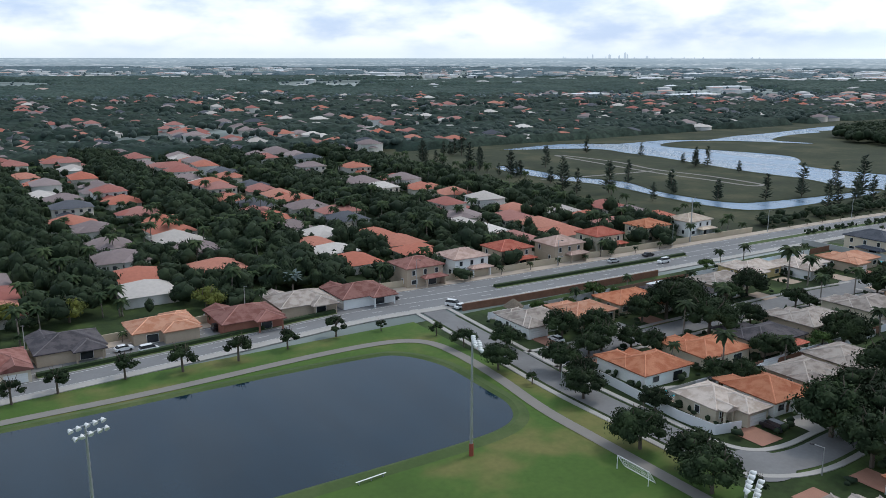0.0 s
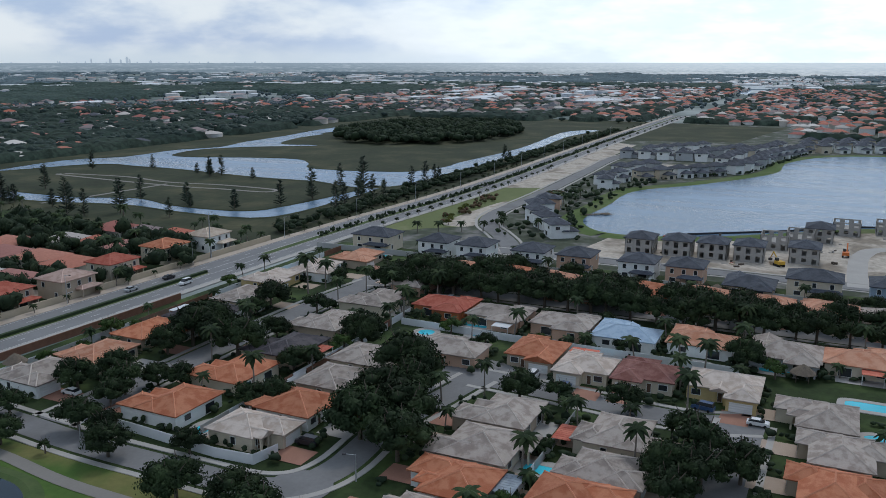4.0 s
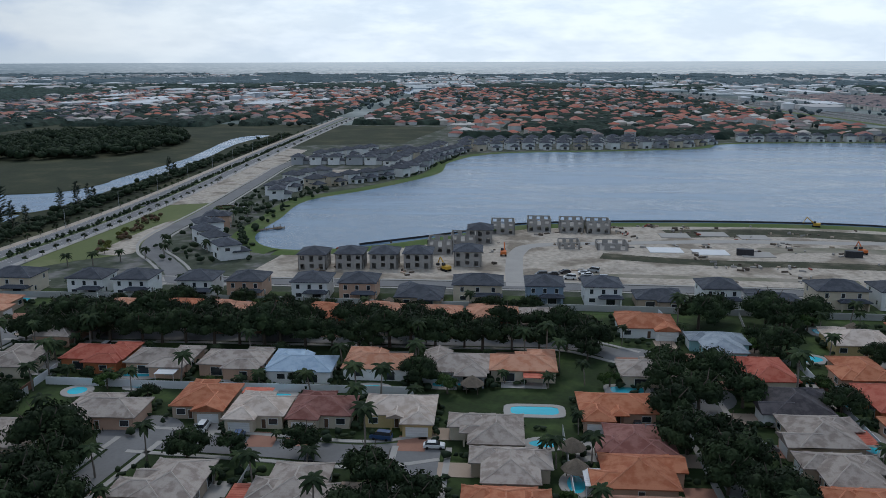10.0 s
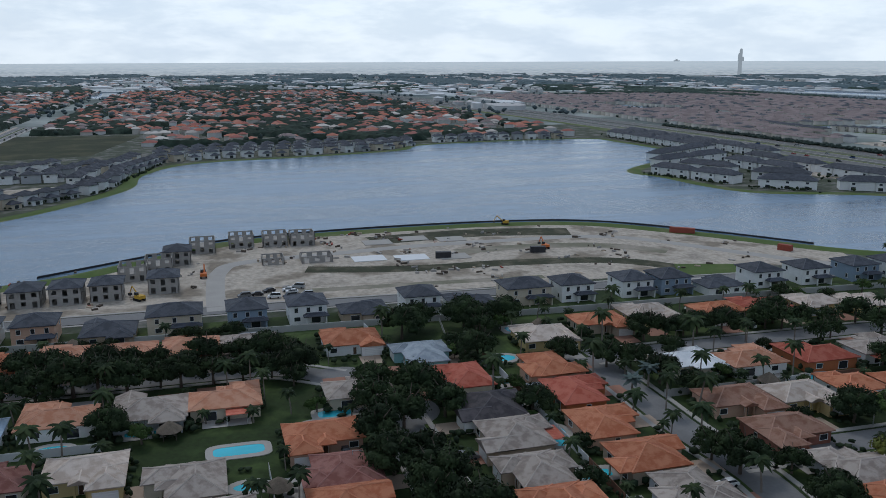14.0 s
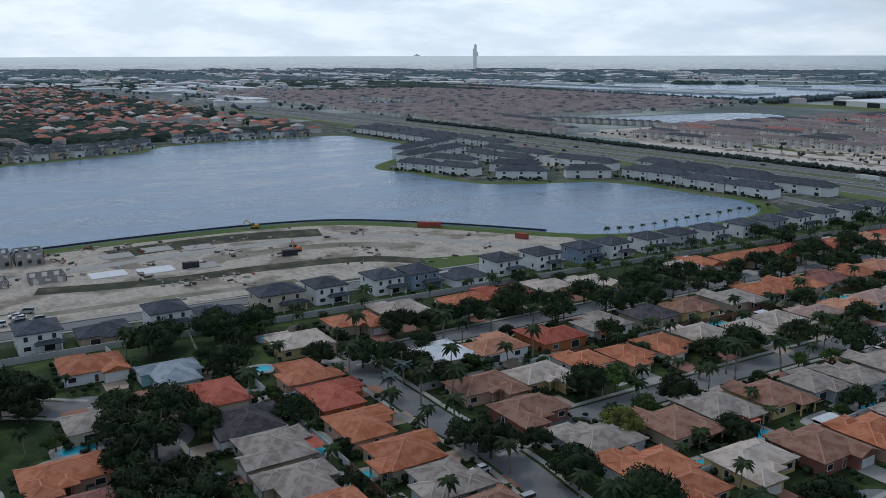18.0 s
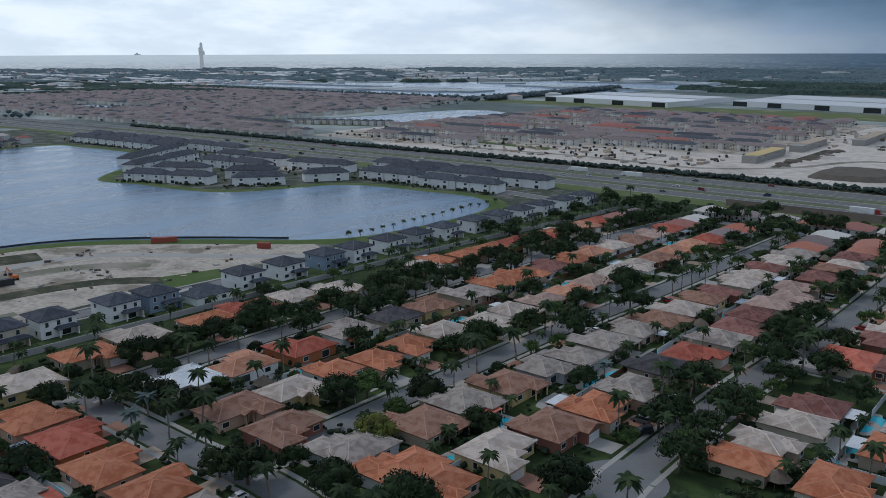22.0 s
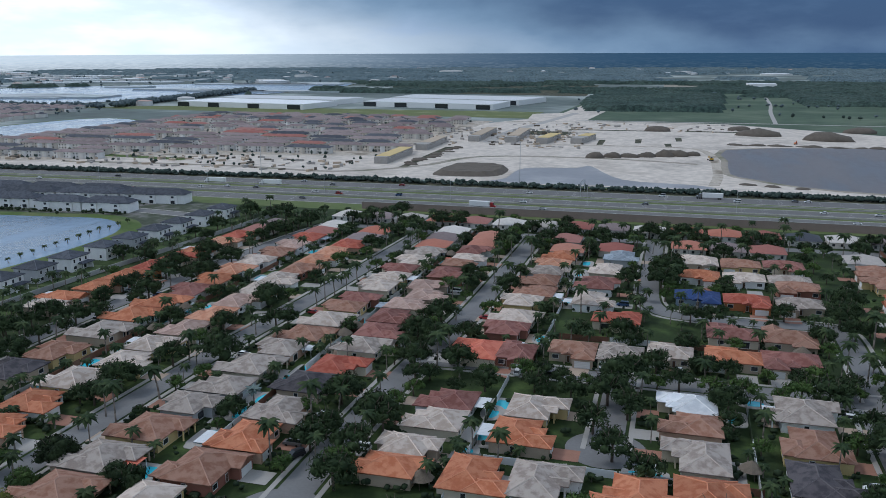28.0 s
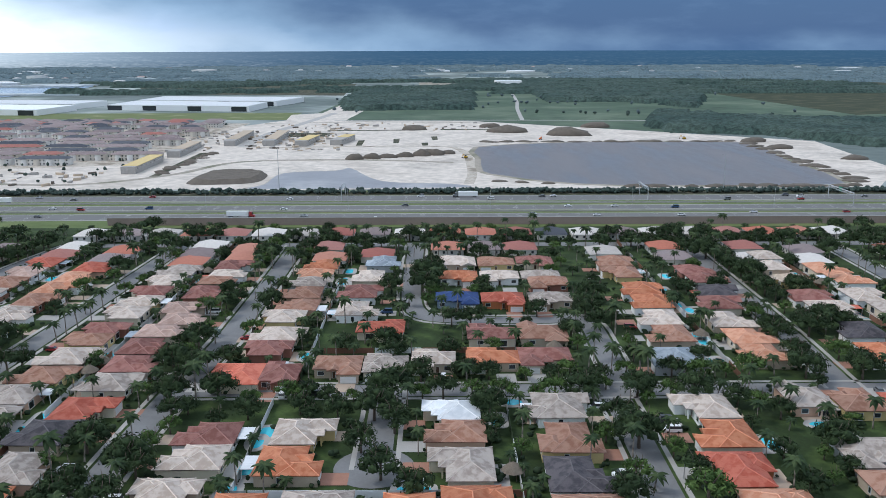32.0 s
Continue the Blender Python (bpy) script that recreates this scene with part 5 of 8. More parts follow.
KINDS = {
    "oak": ([broadleaf(5.6, 9.2, LEAF, 24, 2900, 0.30), broadleaf(4.9, 8.4, LEAF, 21, 2500, 0.29), broadleaf(6.4, 10.0, LEAF, 28, 3400, 0.31), broadleaf(4.2, 7.6, LEAF, 18, 2000, 0.28)], "dark leafy broad-crowned shade tree", "tree"),
    "green": ([broadleaf(4.2, 8.0, LEAF_LIGHT, 18, 1800, 0.28), broadleaf(3.2, 6.0, LEAF_LIGHT, 14, 1300, 0.26)], "fresh green leafy yard tree", "tree"),
    "gold": ([broadleaf(4.6, 7.4, LEAF_GOLD, 18, 1800, 0.28)], "yellow-green flowering shade tree", "tree"),
    "small": ([broadleaf(1.9, 4.4, LEAF, 10, 520, 0.2), broadleaf(2.3, 5.0, LEAF, 11, 600, 0.21)], "small round-crowned street tree", "tree"),
    "palm": ([palm(8.5, 0.5, 17, 3.2, FROND), palm(7.2, 1.1, 16, 3.0, FROND), palm(9.8, 0.2, 18, 3.3, FROND)], "tall slender feather palm tree", "palm"),
    "low_palm": ([palm(3.4, 0.2, 16, 2.4, FROND, 0.8), palm(4.4, 0.5, 15, 2.6, FROND)], "short feather palm in a yard", "palm"),
    "date": ([palm(4.8, 0.0, 26, 3.0, FROND, 0.9)], "stout date palm with a dense crown", "palm"),
    "silver": ([palm(4.5, 0.0, 24, 2.6, LEAF_GREY, 0.5)], "silver-grey fan palm by a drive", "palm"),
    "pine": ([pine(13.0, 5.0), pine(10.0, 4.2), pine(15.0, 5.4)], "ragged dark casuarina tree", "tree"),
}
tree_first = {}
grove = []
planted = []


cells = {}


def near_cells(x, y):
    k, m = int(x // 6), int(y // 6)
    return [p for i in (-1, 0, 1) for j in (-1, 0, 1) for p in cells.get((k + i, m + j), ())]


def plant(kind, x, y, size=1.0, gap=0.0, over=False):
    """Stands a tree on free ground."""
    if not over and not free(x, y):
        return False
    if gap and any((x - a) ** 2 + (y - b) ** 2 < gap * gap for a, b in near_cells(x, y)):
        return False
    shapes, label, category = KINDS[kind]
    k = rng.randrange(len(shapes))
    if (y < -165 and kind != "silver") or x > 420 or (x < 100 and y < -120):
        grove.append((kind, k, x, y, size * rng.uniform(0.88, 1.14), rng.uniform(0, math.tau)))
        planted.append((x, y))
        cells.setdefault((int(x // 6), int(y // 6)), []).append((x, y))
        return True
    s = size * rng.uniform(0.88, 1.14)
    m = pose(x, y, -0.12, 0, 0, rng.uniform(0, 360))
    if (kind, k) not in tree_first:
        thing = tagged(new("palm_tree" if category == "palm" else "tree"), label, category, "trees of the neighbourhood" if category == "tree" else "palms of the neighbourhood")
        part("trunk", shapes[k][0], thing)
        part("crown", shapes[k][1], thing)
        tree_first[kind, k] = thing
        thing.matrix_basis = m @ Matrix.Diagonal((s, s, s, 1))
    else:
        thing = copy_thing(tree_first[kind, k], m)
        thing.matrix_basis = m @ Matrix.Diagonal((s, s, s, 1))
    planted.append((x, y))
    cells.setdefault((int(x // 6), int(y // 6)), []).append((x, y))
    return True


# great trees
for x, y, s in ((142, 84, 1.2), (154, 86, 1.25), (137, 73, 1.0), (149, 77, 1.1), (163, 84, 1.3), (172, 90, 1.1), (139, 143, 1.25), (133, 141, 1.0), (146, 140, 1.0), (121, 130, 1.0), (122.5, 110, 0.75),
                (148, 108, 1.0), (120, 156, 0.9), (106, 82, 0.8), (173, 62, 0.85), (176, 54, 0.85), (178, 40, 0.9), (167, 25, 1.2), (149, 20, 1.25), (141, 24, 1.0), (155, 14, 1.2),
                (160, 22, 1.1), (197, -38, 1.3), (204, -45, 1.4), (186, -46, 1.2), (171, -44, 1.3), (227, -42, 1.2), (208, -56, 1.2), (167, -42, 1.2), (183, -38, 1.1), (214, -40, 1.2),
                (219, -52, 1.1), (158, -48, 1.2), (150, -42, 1.1)):
    plant("oak", x, y, s * (0.85 if y > 95 else 1.15), 0, True)
for x, y, s in ((164, -106, 1.3), (203, -120, 1.1), (192, -176, 0.9), (139, -157, 1.0), (171, -104, 1.1), (213, -116, 1.1), (180, -133, 0.8), (107, -193, 1.2), (96, -185, 1.2),
                (108, -143, 1.2), (101, -262, 1.0), (88, -254, 0.9), (75, -234, 0.9), (61, -237, 1.0), (50, -233, 1.0), (98, -204, 1.2), (108, -186, 1.1), (42, -214, 1.35), (34, -225, 1.3),
                (36, -200, 1.1), (40, -233, 1.1), (27, -369, 1.3), (58, -233, 0.9), (8, -236, 0.9), (98, -268, 1.1), (-15, -325, 1.0), (-36, -309, 1.0), (-33, -322, 1.1), (-29, -216, 1.2),
                (-27, -230, 1.1), (29, -356, 1.1), (-107, -415, 1.2), (-113, -372, 1.2), (-117, -308, 1.2), (-78, -213, 1.1)):
    plant("oak", x, y, s, 0, True)
for x, y in ((27, -340), (8, -352), (66, -246), (76, -244), (-6, -246), (-18, -262), (112, -330), (118, -206), (97, -176), (-45, -246)):
    plant("green", x, y, 1.1, 0, True)
for x, y, k in ((146, 83, "gold"), (156, -136, "gold"), (20, 240, "gold"), (34, 236, "gold"), (12, 232, "gold"), (68, 226, "gold"), (212, -112, "silver"), (206, -104, "silver"), (96, 231, "silver"), (84, -288, "silver"), (135, -208, "silver"), (100, -296, "silver")):
    plant(k, x, y, 1.2, 0, True)

# oaks shading the lane behind the wall
for y in range(-24, 140, 7):
    for x in (244.5, 257.5):
        plant("oak", x + rng.uniform(-1.2, 1.2), y + rng.uniform(-2, 2), rng.uniform(1.0, 1.3), 0, True)
    if rng.random() < 0.6:
        plant("oak", 280 + rng.uniform(-1, 1), y + rng.uniform(-2, 2), rng.uniform(0.55, 0.8), 0, True)
# trees along the streets
for key, step, odds, kinds in (("road_column_c", 7, 1.0, ("oak", "oak", "oak", "palm")), ("road_column_b", 8, 0.85, ("oak", "oak", "green", "palm", "low_palm")), ("road_column_a", 8, 0.95, ("oak", "oak", "green", "palm")),
                               ("road_cross", 8, 0.95, ("oak", "oak", "green", "palm")), ("road_crescent", 12, 0.7, ("oak", "green", "palm")), ("road_column_d", 8, 0.9, ("oak", "oak", "green")),
                               ("road_court_d", 11, 0.8, ("oak", "green")), ("road_south", 10, 0.7, ("oak", "low_palm", "palm")), ("road_north", 8, 0.9, ("oak", "palm", "oak")), ("road_back", 8, 0.9, ("oak", "oak", "palm")),
                               ("road_column_e", 13, 0.7, ("oak", "palm"))):
    line = SMOOTH[key]
    run = 0.0
    for p, q in zip(line, line[1:]):
        d = Vector(q) - Vector(p)
        n = Vector((-d.y, d.x)).normalized()
        while run < d.length:
            c = Vector(p) + d * (run / d.length)
            for side in (1, -1):
                for k in range(3):
                    if rng.random() > odds:
                        break
                    o = 7.2 + rng.uniform(-0.6, 2.0)
                    if plant(rng.choice(kinds), c.x + n.x * o * side + rng.uniform(-2, 2), c.y + n.y * o * side + rng.uniform(-2, 2), rng.uniform(0.85, 1.25), 4.8):
                        break
            run += step
        run -= d.length
# the avenue's rows of little trees
for x, y in ((14, 184), (23, 185), (37, 186), (49, 183.5), (62, 183.5), (75, 185), (89, 187), (101, 185), (111, 174), (112, 163), (110, 146), (111, 135), (115, 123), (108, 100), (109, 88), (112, 78)):
    plant("small" if x < 100 else rng.choice(("small", "oak")), x, y, 1.5 if x < 100 else 0.9, 0, True)
for x in range(300, 1180, 11):
    c = min(AVE, key=lambda p: abs(p[0] - x))
    if x < 560 or x % 3 == 0:
        plant("small", x, c[1] + 12.6, 0.75, 0, True)
        if x > 330:
            plant("small", x + 4, c[1] - 11.5, 0.75, 0, True)
for x in range(30, 240, 12):
    c = min(AVE, key=lambda p: abs(p[0] - x))
    if not 95 < x < 150:
        plant("low_palm" if x % 24 else "small", x, c[1] + 11.8, 0.6, 0, True)
# palms by the park, the shore and among lots
for x, y in ((345, 142), (352, 137), (362, 139), (340, 150), (333, 158), (331, 167), (372, 144), (358, 121), (430, 132), (440, 128), (455, 130), (462, 124), (300, 150), (305, 112)):
    plant("low_palm", x, y, 1.1, 0, True)
for i in range(16):
    plant("low_palm", 322 + i * 0.4 - (i > 8) * (i - 8) * 0.3, -290 - i * 8.5, 0.8, 0, True)
for x, y, k in ((360, 165, "gold"), (368, 168, "gold"), (385, 170, "gold"), (395, 172, "gold"), (352, 162, "gold")):
    plant(k, x, y, 0.45, 0, True)
# marsh casuarinas
for x, y, k in ((442, 386, 0.8), (441, 374, 0.85), (442, 366, 0.8), (437, 337, 0.75), (387, 259, 1.3), (428, 267, 1.0), (426, 250, 1.2), (350, 418, 1.2), (347, 310, 1.1), (342, 275, 1.1), (338, 300, 0.8), (362, 262, 0.8), (397, 236, 1.0), (402, 230, 0.9), (448, 430, 0.7), (345, 340, 0.8), (444, 228, 0.9), (470, 226, 0.8)):
    plant("pine", x, y, k, 0, True)
for i in range(14):
    x, y = rng.choice(((rng.uniform(305, 316), rng.uniform(250, 430)), (rng.uniform(428, 440), rng.uniform(270, 480)), (rng.uniform(355, 425), rng.uniform(224, 236)), (rng.uniform(440, 600), rng.uniform(222, 230))))
    plant("pine", x, y, rng.uniform(0.7, 1.25))
for cx, cy, k in ((312, 440, 5), (318, 395, 4), (340, 505, 5), (308, 330, 3), (410, 252, 2), (300, 470, 5), (296, 400, 4)):
    for i in range(k):
        plant("pine", cx + rng.gauss(0, 7), cy + rng.gauss(0, 9), rng.uniform(0.6, 1.2), 2.5)
# yards: palms and trees behind and between the houses
for i, (x, y, facing, front, fx, fy) in enumerate(lots):
    if y > 200:
        continue
    tx, ty = -fy, fx
    for k in range(7):
        back, side = rng.uniform(8.6, 13.5), rng.uniform(-0.6, 0.6) * front
        kind = rng.choice(("palm", "palm", "low_palm", "low_palm", "green", "oak", "date"))
        if rng.random() < (0.5 if y > -300 else 0.34):
            plant(kind, x - fx * back + tx * side, y - fy * back + ty * side, rng.uniform(0.55, 0.85) if kind in ("oak", "green") else rng.uniform(0.7, 1.0), 4.2)
    for k in range(2):
        side = rng.choice((-1, 1)) * (front / 2 + rng.uniform(0.5, 1.6))
        if rng.random() < 0.5:
            plant(rng.choice(("low_palm", "palm", "oak")), x + fx * rng.uniform(6, 12) + tx * side, y + fy * rng.uniform(6, 12) + ty * side, rng.uniform(0.5, 0.75), 4.0)
# whatever ground is left fills with trees and palms
for i in range(5200):
    x, y = rng.uniform(-215, 276), rng.uniform(-480, 182)
    if (x < 128 and y > -128) or math.hypot(x - 27, y + 2) < 70:
        continue
    if y > -50 and x > 262:
        continue
    lush = noise.noise((x / 38, y / 38, 5.0))
    if lush < (-0.26 if y > -165 else -0.32):
        continue
    kind = rng.choice(("oak", "oak", "oak", "green", "palm", "low_palm", "palm"))
    i0, j0 = int(x - GX), int(y - GY)
    if kind in ("oak", "green") and taken[i0 - 2:i0 + 3, j0 - 2:j0 + 3].any():
        kind = rng.choice(("palm", "low_palm"))
    plant(kind, x, y, rng.uniform(0.75, 1.25) if kind in ("oak", "green") else rng.uniform(0.7, 1.1), 5.2 if y > -165 else 4.7)

# palms among the northern houses
for i in range(420):
    x, y = rng.uniform(20, 295), rng.uniform(215, 470)
    if free(x, y):
        grove.append((rng.choice(("palm", "palm", "low_palm")), rng.randrange(2), x, y, rng.uniform(0.75, 1.15), rng.uniform(0, math.tau)))

# trees further off, joined by kind
for name, kinds, label in (("street_trees", ("oak", "green", "gold", "small"), "dark shade trees along the farther streets"), ("street_palms", ("palm", "low_palm", "date"), "palms along the farther streets"), ("marsh_pines", ("pine",), "ragged casuarinas on the marsh")):
    vs, fs, ss, n = [], [], [], 0
    mats = []
    for kind, k, x, y, s, turn in grove:
        if kind not in kinds:
            continue
        for me in KINDS[kind][0][k]:
            me = SPRAYS.get(me.name, me)
            v = np.empty(len(me.vertices) * 3, np.float32)
            me.vertices.foreach_get("co", v)
            v = v.reshape(-1, 3) * s
            me.calc_loop_triangles()
            f = np.empty(len(me.loop_triangles) * 3, np.int32)
            me.loop_triangles.foreach_get("vertices", f)
            c, d = math.cos(turn), math.sin(turn)
            vs.append(np.stack([v[:, 0] * c - v[:, 1] * d + x, v[:, 0] * d + v[:, 1] * c + y, v[:, 2] - 0.12], 1))
            fs.append(f.reshape(-1, 3) + n)
            n += len(v)
            if me.materials[0] not in mats:
                mats.append(me.materials[0])
            ss.append(np.full(len(f) // 3, mats.index(me.materials[0])))
    if vs:
        tagged(new(name, tri_mesh(name, np.concatenate(vs), np.concatenate(fs), mats, np.concatenate(ss))), label, "trees", kind="stuff")
print("trees", len(planted), "lots", len(lots), "objects", len(scene.objects))


# ---- far land: roofs and woods in single meshes ----
def island_surface(name, base, second, rough=0.85, spread=0.8):
    """A material that differs from piece to piece of one mesh."""
    m = bpy.data.materials.new(name)
    m.use_nodes = True
    n = Nodes(m.node_tree)
    geo = n.add("ShaderNodeNewGeometry")
    each = geo.outputs["Random Per Island"]
    grain = n.noise(geo.outputs["Position"], 0.9, 4.0)
    tone = n.mix(each, base, second)
    value = n.math("ADD", 1.0 - spread * 0.5, n.math("MULTIPLY", grain, spread))
    tint = n.add("ShaderNodeVectorMath", {0: tone, "Scale": value}, operation="SCALE").outputs[0]
    bsdf = n.add("ShaderNodeBsdfPrincipled", {"Base Color": tint, "Roughness": rough, "Specular IOR Level": 0.2})
    n.add("ShaderNodeOutputMaterial", {0: bsdf.outputs[0]})
    return m


WOOD_MID = island_surface("woodland leaves", (0.015, 0.027, 0.014), (0.032, 0.049, 0.022), spread=1.2)
# distance haze is mixed into the next two leaf colours
WOOD_HAZE = island_surface("haze-tinted woodland", (0.075, 0.102, 0.110), (0.105, 0.135, 0.142), spread=0.6)
WOOD_FAR = island_surface("distant woodland leaves", (0.033, 0.050, 0.044), (0.052, 0.074, 0.060), spread=1.0)
FAR_ROOFS = [island_surface("far orange roofs", (0.40, 0.125, 0.080), (0.43, 0.200, 0.145), spread=0.5), island_surface("far red brown roofs", (0.30, 0.105, 0.085), (0.34, 0.165, 0.140), spread=0.5),
             island_surface("far pale roofs", (0.40, 0.36, 0.33), (0.60, 0.56, 0.52), spread=0.4), island_surface("far slate roofs", (0.055, 0.060, 0.075), (0.10, 0.105, 0.12), spread=0.4),
             island_surface("far muted roofs", (0.190, 0.148, 0.146), (0.28, 0.225, 0.220), spread=0.5), island_surface("far white roofs", (0.48, 0.51, 0.54), (0.66, 0.67, 0.68), spread=0.2)]
FAR_WALL = island_surface("far pale walls", (0.55, 0.50, 0.43), (0.68, 0.67, 0.65), spread=0.2)
FAR_GLASS = island_surface("far dark windows", (0.03, 0.035, 0.04), (0.06, 0.065, 0.07), 0.3, 0.2)

HOUSE_F = [(0, 1, 5), (0, 5, 4), (1, 2, 6), (1, 6, 5), (2, 3, 7), (2, 7, 6), (3, 0, 4), (3, 4, 7)]
ROOF_F = [(8, 9, 13), (8, 13, 12), (9, 10, 13), (10, 11, 12), (10, 12, 13), (11, 8, 12)]


class Blocks:
    """Many simple hip-roofed buildings gathered into one mesh."""

    def __init__(self):
        self.v, self.f, self.s, self.n = [], [], [], 0

    def building(self, x, y, w, d, h, turn, roof, rise=0.3, over=0.5, windows=False):
        a, b, c = w / 2, d / 2, min(w, d) / 2 + over
        if w < d:
            w, d, turn = d, w, turn + 90
            a, b = w / 2, d / 2
        t = h + c * rise
        p = [(-a, -b, -0.3), (a, -b, -0.3), (a, b, -0.3), (-a, b, -0.3), (-a, -b, h), (a, -b, h), (a, b, h), (-a, b, h)]
        q = [(-a - over, -b - over, h), (a + over, -b - over, h), (a + over, b + over, h), (-a - over, b + over, h), (-a - over + c, 0, t), (a + over - c, 0, t)]
        faces, slots, pts = list(HOUSE_F), [6] * 8, p + q
        faces += ROOF_F
        slots += [roof] * 6
        if windows:
            for s in (-1, 1):
                k = max(2, int(w / 3.2))
                for i in range(k):
                    for z in ((0.9, 3.8) if h > 4 else (0.9,)):
                        u = -a + w * (i + 0.5) / k
                        m = len(pts)
                        pts += [(u - 0.6, s * (b + 0.04), z), (u + 0.6, s * (b + 0.04), z), (u + 0.6, s * (b + 0.04), z + 1.3), (u - 0.6, s * (b + 0.04), z + 1.3)]
                        faces += [(m, m + 1, m + 2), (m, m + 2, m + 3)]
                        slots += [7, 7]
        r = radians(turn)
        pts = np.array(pts)
        xy = np.stack([pts[:, 0] * math.cos(r) - pts[:, 1] * math.sin(r) + x, pts[:, 0] * math.sin(r) + pts[:, 1] * math.cos(r) + y, pts[:, 2]], 1)
        self.v.append(xy)
        self.f.append(np.array(faces) + self.n)
        self.s += slots
        self.n += len(pts)

    def make(self, name, label, category, mats=None):
        me = tri_mesh(name, np.concatenate(self.v), np.concatenate(self.f), mats or FAR_ROOFS + [FAR_WALL, FAR_GLASS], np.array(self.s))
        return tagged(new(name, me), label, category, kind="stuff")


def woods(name, points, detail, mat, label, lumps=3, leafy=0):
    """Many uneven tree crowns, with trunks hidden among them, in one mesh: x, y, radius, height."""
    forms = []
    for k in range(10):
        out, spots = [], []
        for i in range(lumps):
            v, f = BALLS[1 if i else detail]
            v = v * (1 + arr.uniform(-0.3, 0.3, (len(v), 1)))
            s = arr.uniform(0.5, 0.75) if i else 0.8
            c = np.array([arr.uniform(-0.55, 0.55), arr.uniform(-0.55, 0.55), arr.uniform(0.1, 0.45)]) if i else np.array([0, 0, 0.35])
            out.append((v * [s, s, s * 0.75] + c, f))
            spots.append((c, s * 0.9))
        if leafy:
            v, f = leaves(spots, leafy, 0.17)
            out = [(v * 0.82 + (c * 0.18), f) for (v, f), (c, s) in zip(out, spots)] + [(v, f[:len(f) // 2])]
        forms.append(join(out))
    vs, fs, n = [], [], 0
    for x, y, r, h in points:
        v, f = forms[rng.randrange(10)]
        a = rng.uniform(0, math.tau)
        ca, sa = math.cos(a) * r, math.sin(a) * r
        vs.append(np.stack([v[:, 0] * ca - v[:, 1] * sa + x, v[:, 0] * sa + v[:, 1] * ca + y, (v[:, 2] + 0.45) * h * 0.62], 1))
        fs.append(f + n)
        n += len(v)
    return tagged(new(name, tri_mesh(name, np.concatenate(vs), np.concatenate(fs), [mat])), label, "trees", kind="stuff")


def in_view(x, y):
    """Only land that the drone can look at: not the side behind it."""
    a = math.degrees(math.atan2(x - 20, y))
    return a > 0 or a < -148


far_lakes = [curve_through(LAKE_LINE, 3)]


def wet(x, y):
    return (284 < x < 1010 and 214 < y < 545) or (1540 < x < 1960 and 470 < y < 530) or any(inside(x, y, p) for p in far_lakes)


# suburbs to the north and east
near_suburb, suburb = Blocks(), Blocks()
SLOT = {"o": 0, "t": 0, "R": 1, "r": 1, "b": 4, "g": 2, "w": 2, "p": 2, "k": 3, "C": 3, "B": 5, "W": 5, "X": 1, "y": 2, "N": 3}
for x, y, facing, front, code in outer:
    w, d = (front, 15) if facing in "NS" else (15, front)
    near_suburb.building(x, y, w, d, 5.6 if code.endswith("2") else 2.9, 0, SLOT[code[0]], 0.36, 0.6, True)
mid_trees, far_trees = [], []
PICK_N = (0, 0, 0, 1, 1, 2, 1, 4, 4, 3)
for bx in range(-72, 1400, 72):
    for by in range(294, 1500, 19):
        for side in (-12.5, 12.5):
            x, y = bx + 1 + side + rng.uniform(-2, 2) * (1 + by / 400), by + rng.uniform(-3, 3)
            dist = math.hypot(x, y)
            if not in_view(x, y) or wet(x, y) or (x > 270 and y < 555) or dist > 1600:
                continue
            thick = noise.noise((x / 160, y / 160, 3.0))
            if rng.random() < 0.86 - (y > 470) * 0.22 - (dist > 900) * 0.12 - (thick > 0.15 and y > 430) * 0.30:
                b = near_suburb if dist < 650 else suburb
                take(x - 5.5, y - 5.5, x + 5.5, y + 5.5)
                h, turn, roof = rng.choice((3.2, 3.2, 3.2, 5.8)), rng.choice((0, 90)) + rng.uniform(-4, 4), rng.choice(PICK_N if dist < 650 else (0, 1, 1, 4, 4, 2, 3))
                b.building(x, y, rng.uniform(14, 18), rng.uniform(11, 14), h, turn, roof, 0.42, 0.6, dist < 560)
                if dist < 900:
                    c, q = math.cos(radians(turn)), math.sin(radians(turn))
                    for k in range(2):
                        u, v = rng.uniform(-4, 4), (1 - 2 * k) * rng.uniform(3.5, 5.5)
                        b.building(x + u * c - v * q, y + u * q + v * c, 6.5, 7.5, min(h, 3.2) + 0.05 * k, turn, roof, 0.42, 0.6, False)
near_suburb.make("far_houses", "orange and pale tiled roofs of the northern suburb among trees", "houses")
for i in range(26000):
    x, y = rng.uniform(-100, 1500), rng.uniform(228, 1500) if i % 2 else rng.uniform(228, 640)
    if y > 1500 * rng.random() ** 0.5 * 1.6 and rng.random() < 0.3:
        continue
    d = math.hypot(x, y)
    if not in_view(x, y) or wet(x, y) or (x > 280 and y < 560) or not free(x, y):
        continue
    if d < 620:
        big = abs((x - 1) % 72 - 36) < 13
        if not big and rng.random() < 0.25:
            continue
        mid_trees.append((x, y, rng.uniform(3.0, 5.6) if big else rng.uniform(1.6, 3.2), rng.uniform(7, 12) if big else rng.uniform(3.5, 6.5)))
    elif d < 1500 and i % 3 == 0:
        far_trees.append((x, y, rng.uniform(3.5, 6), rng.uniform(7, 10.5)))
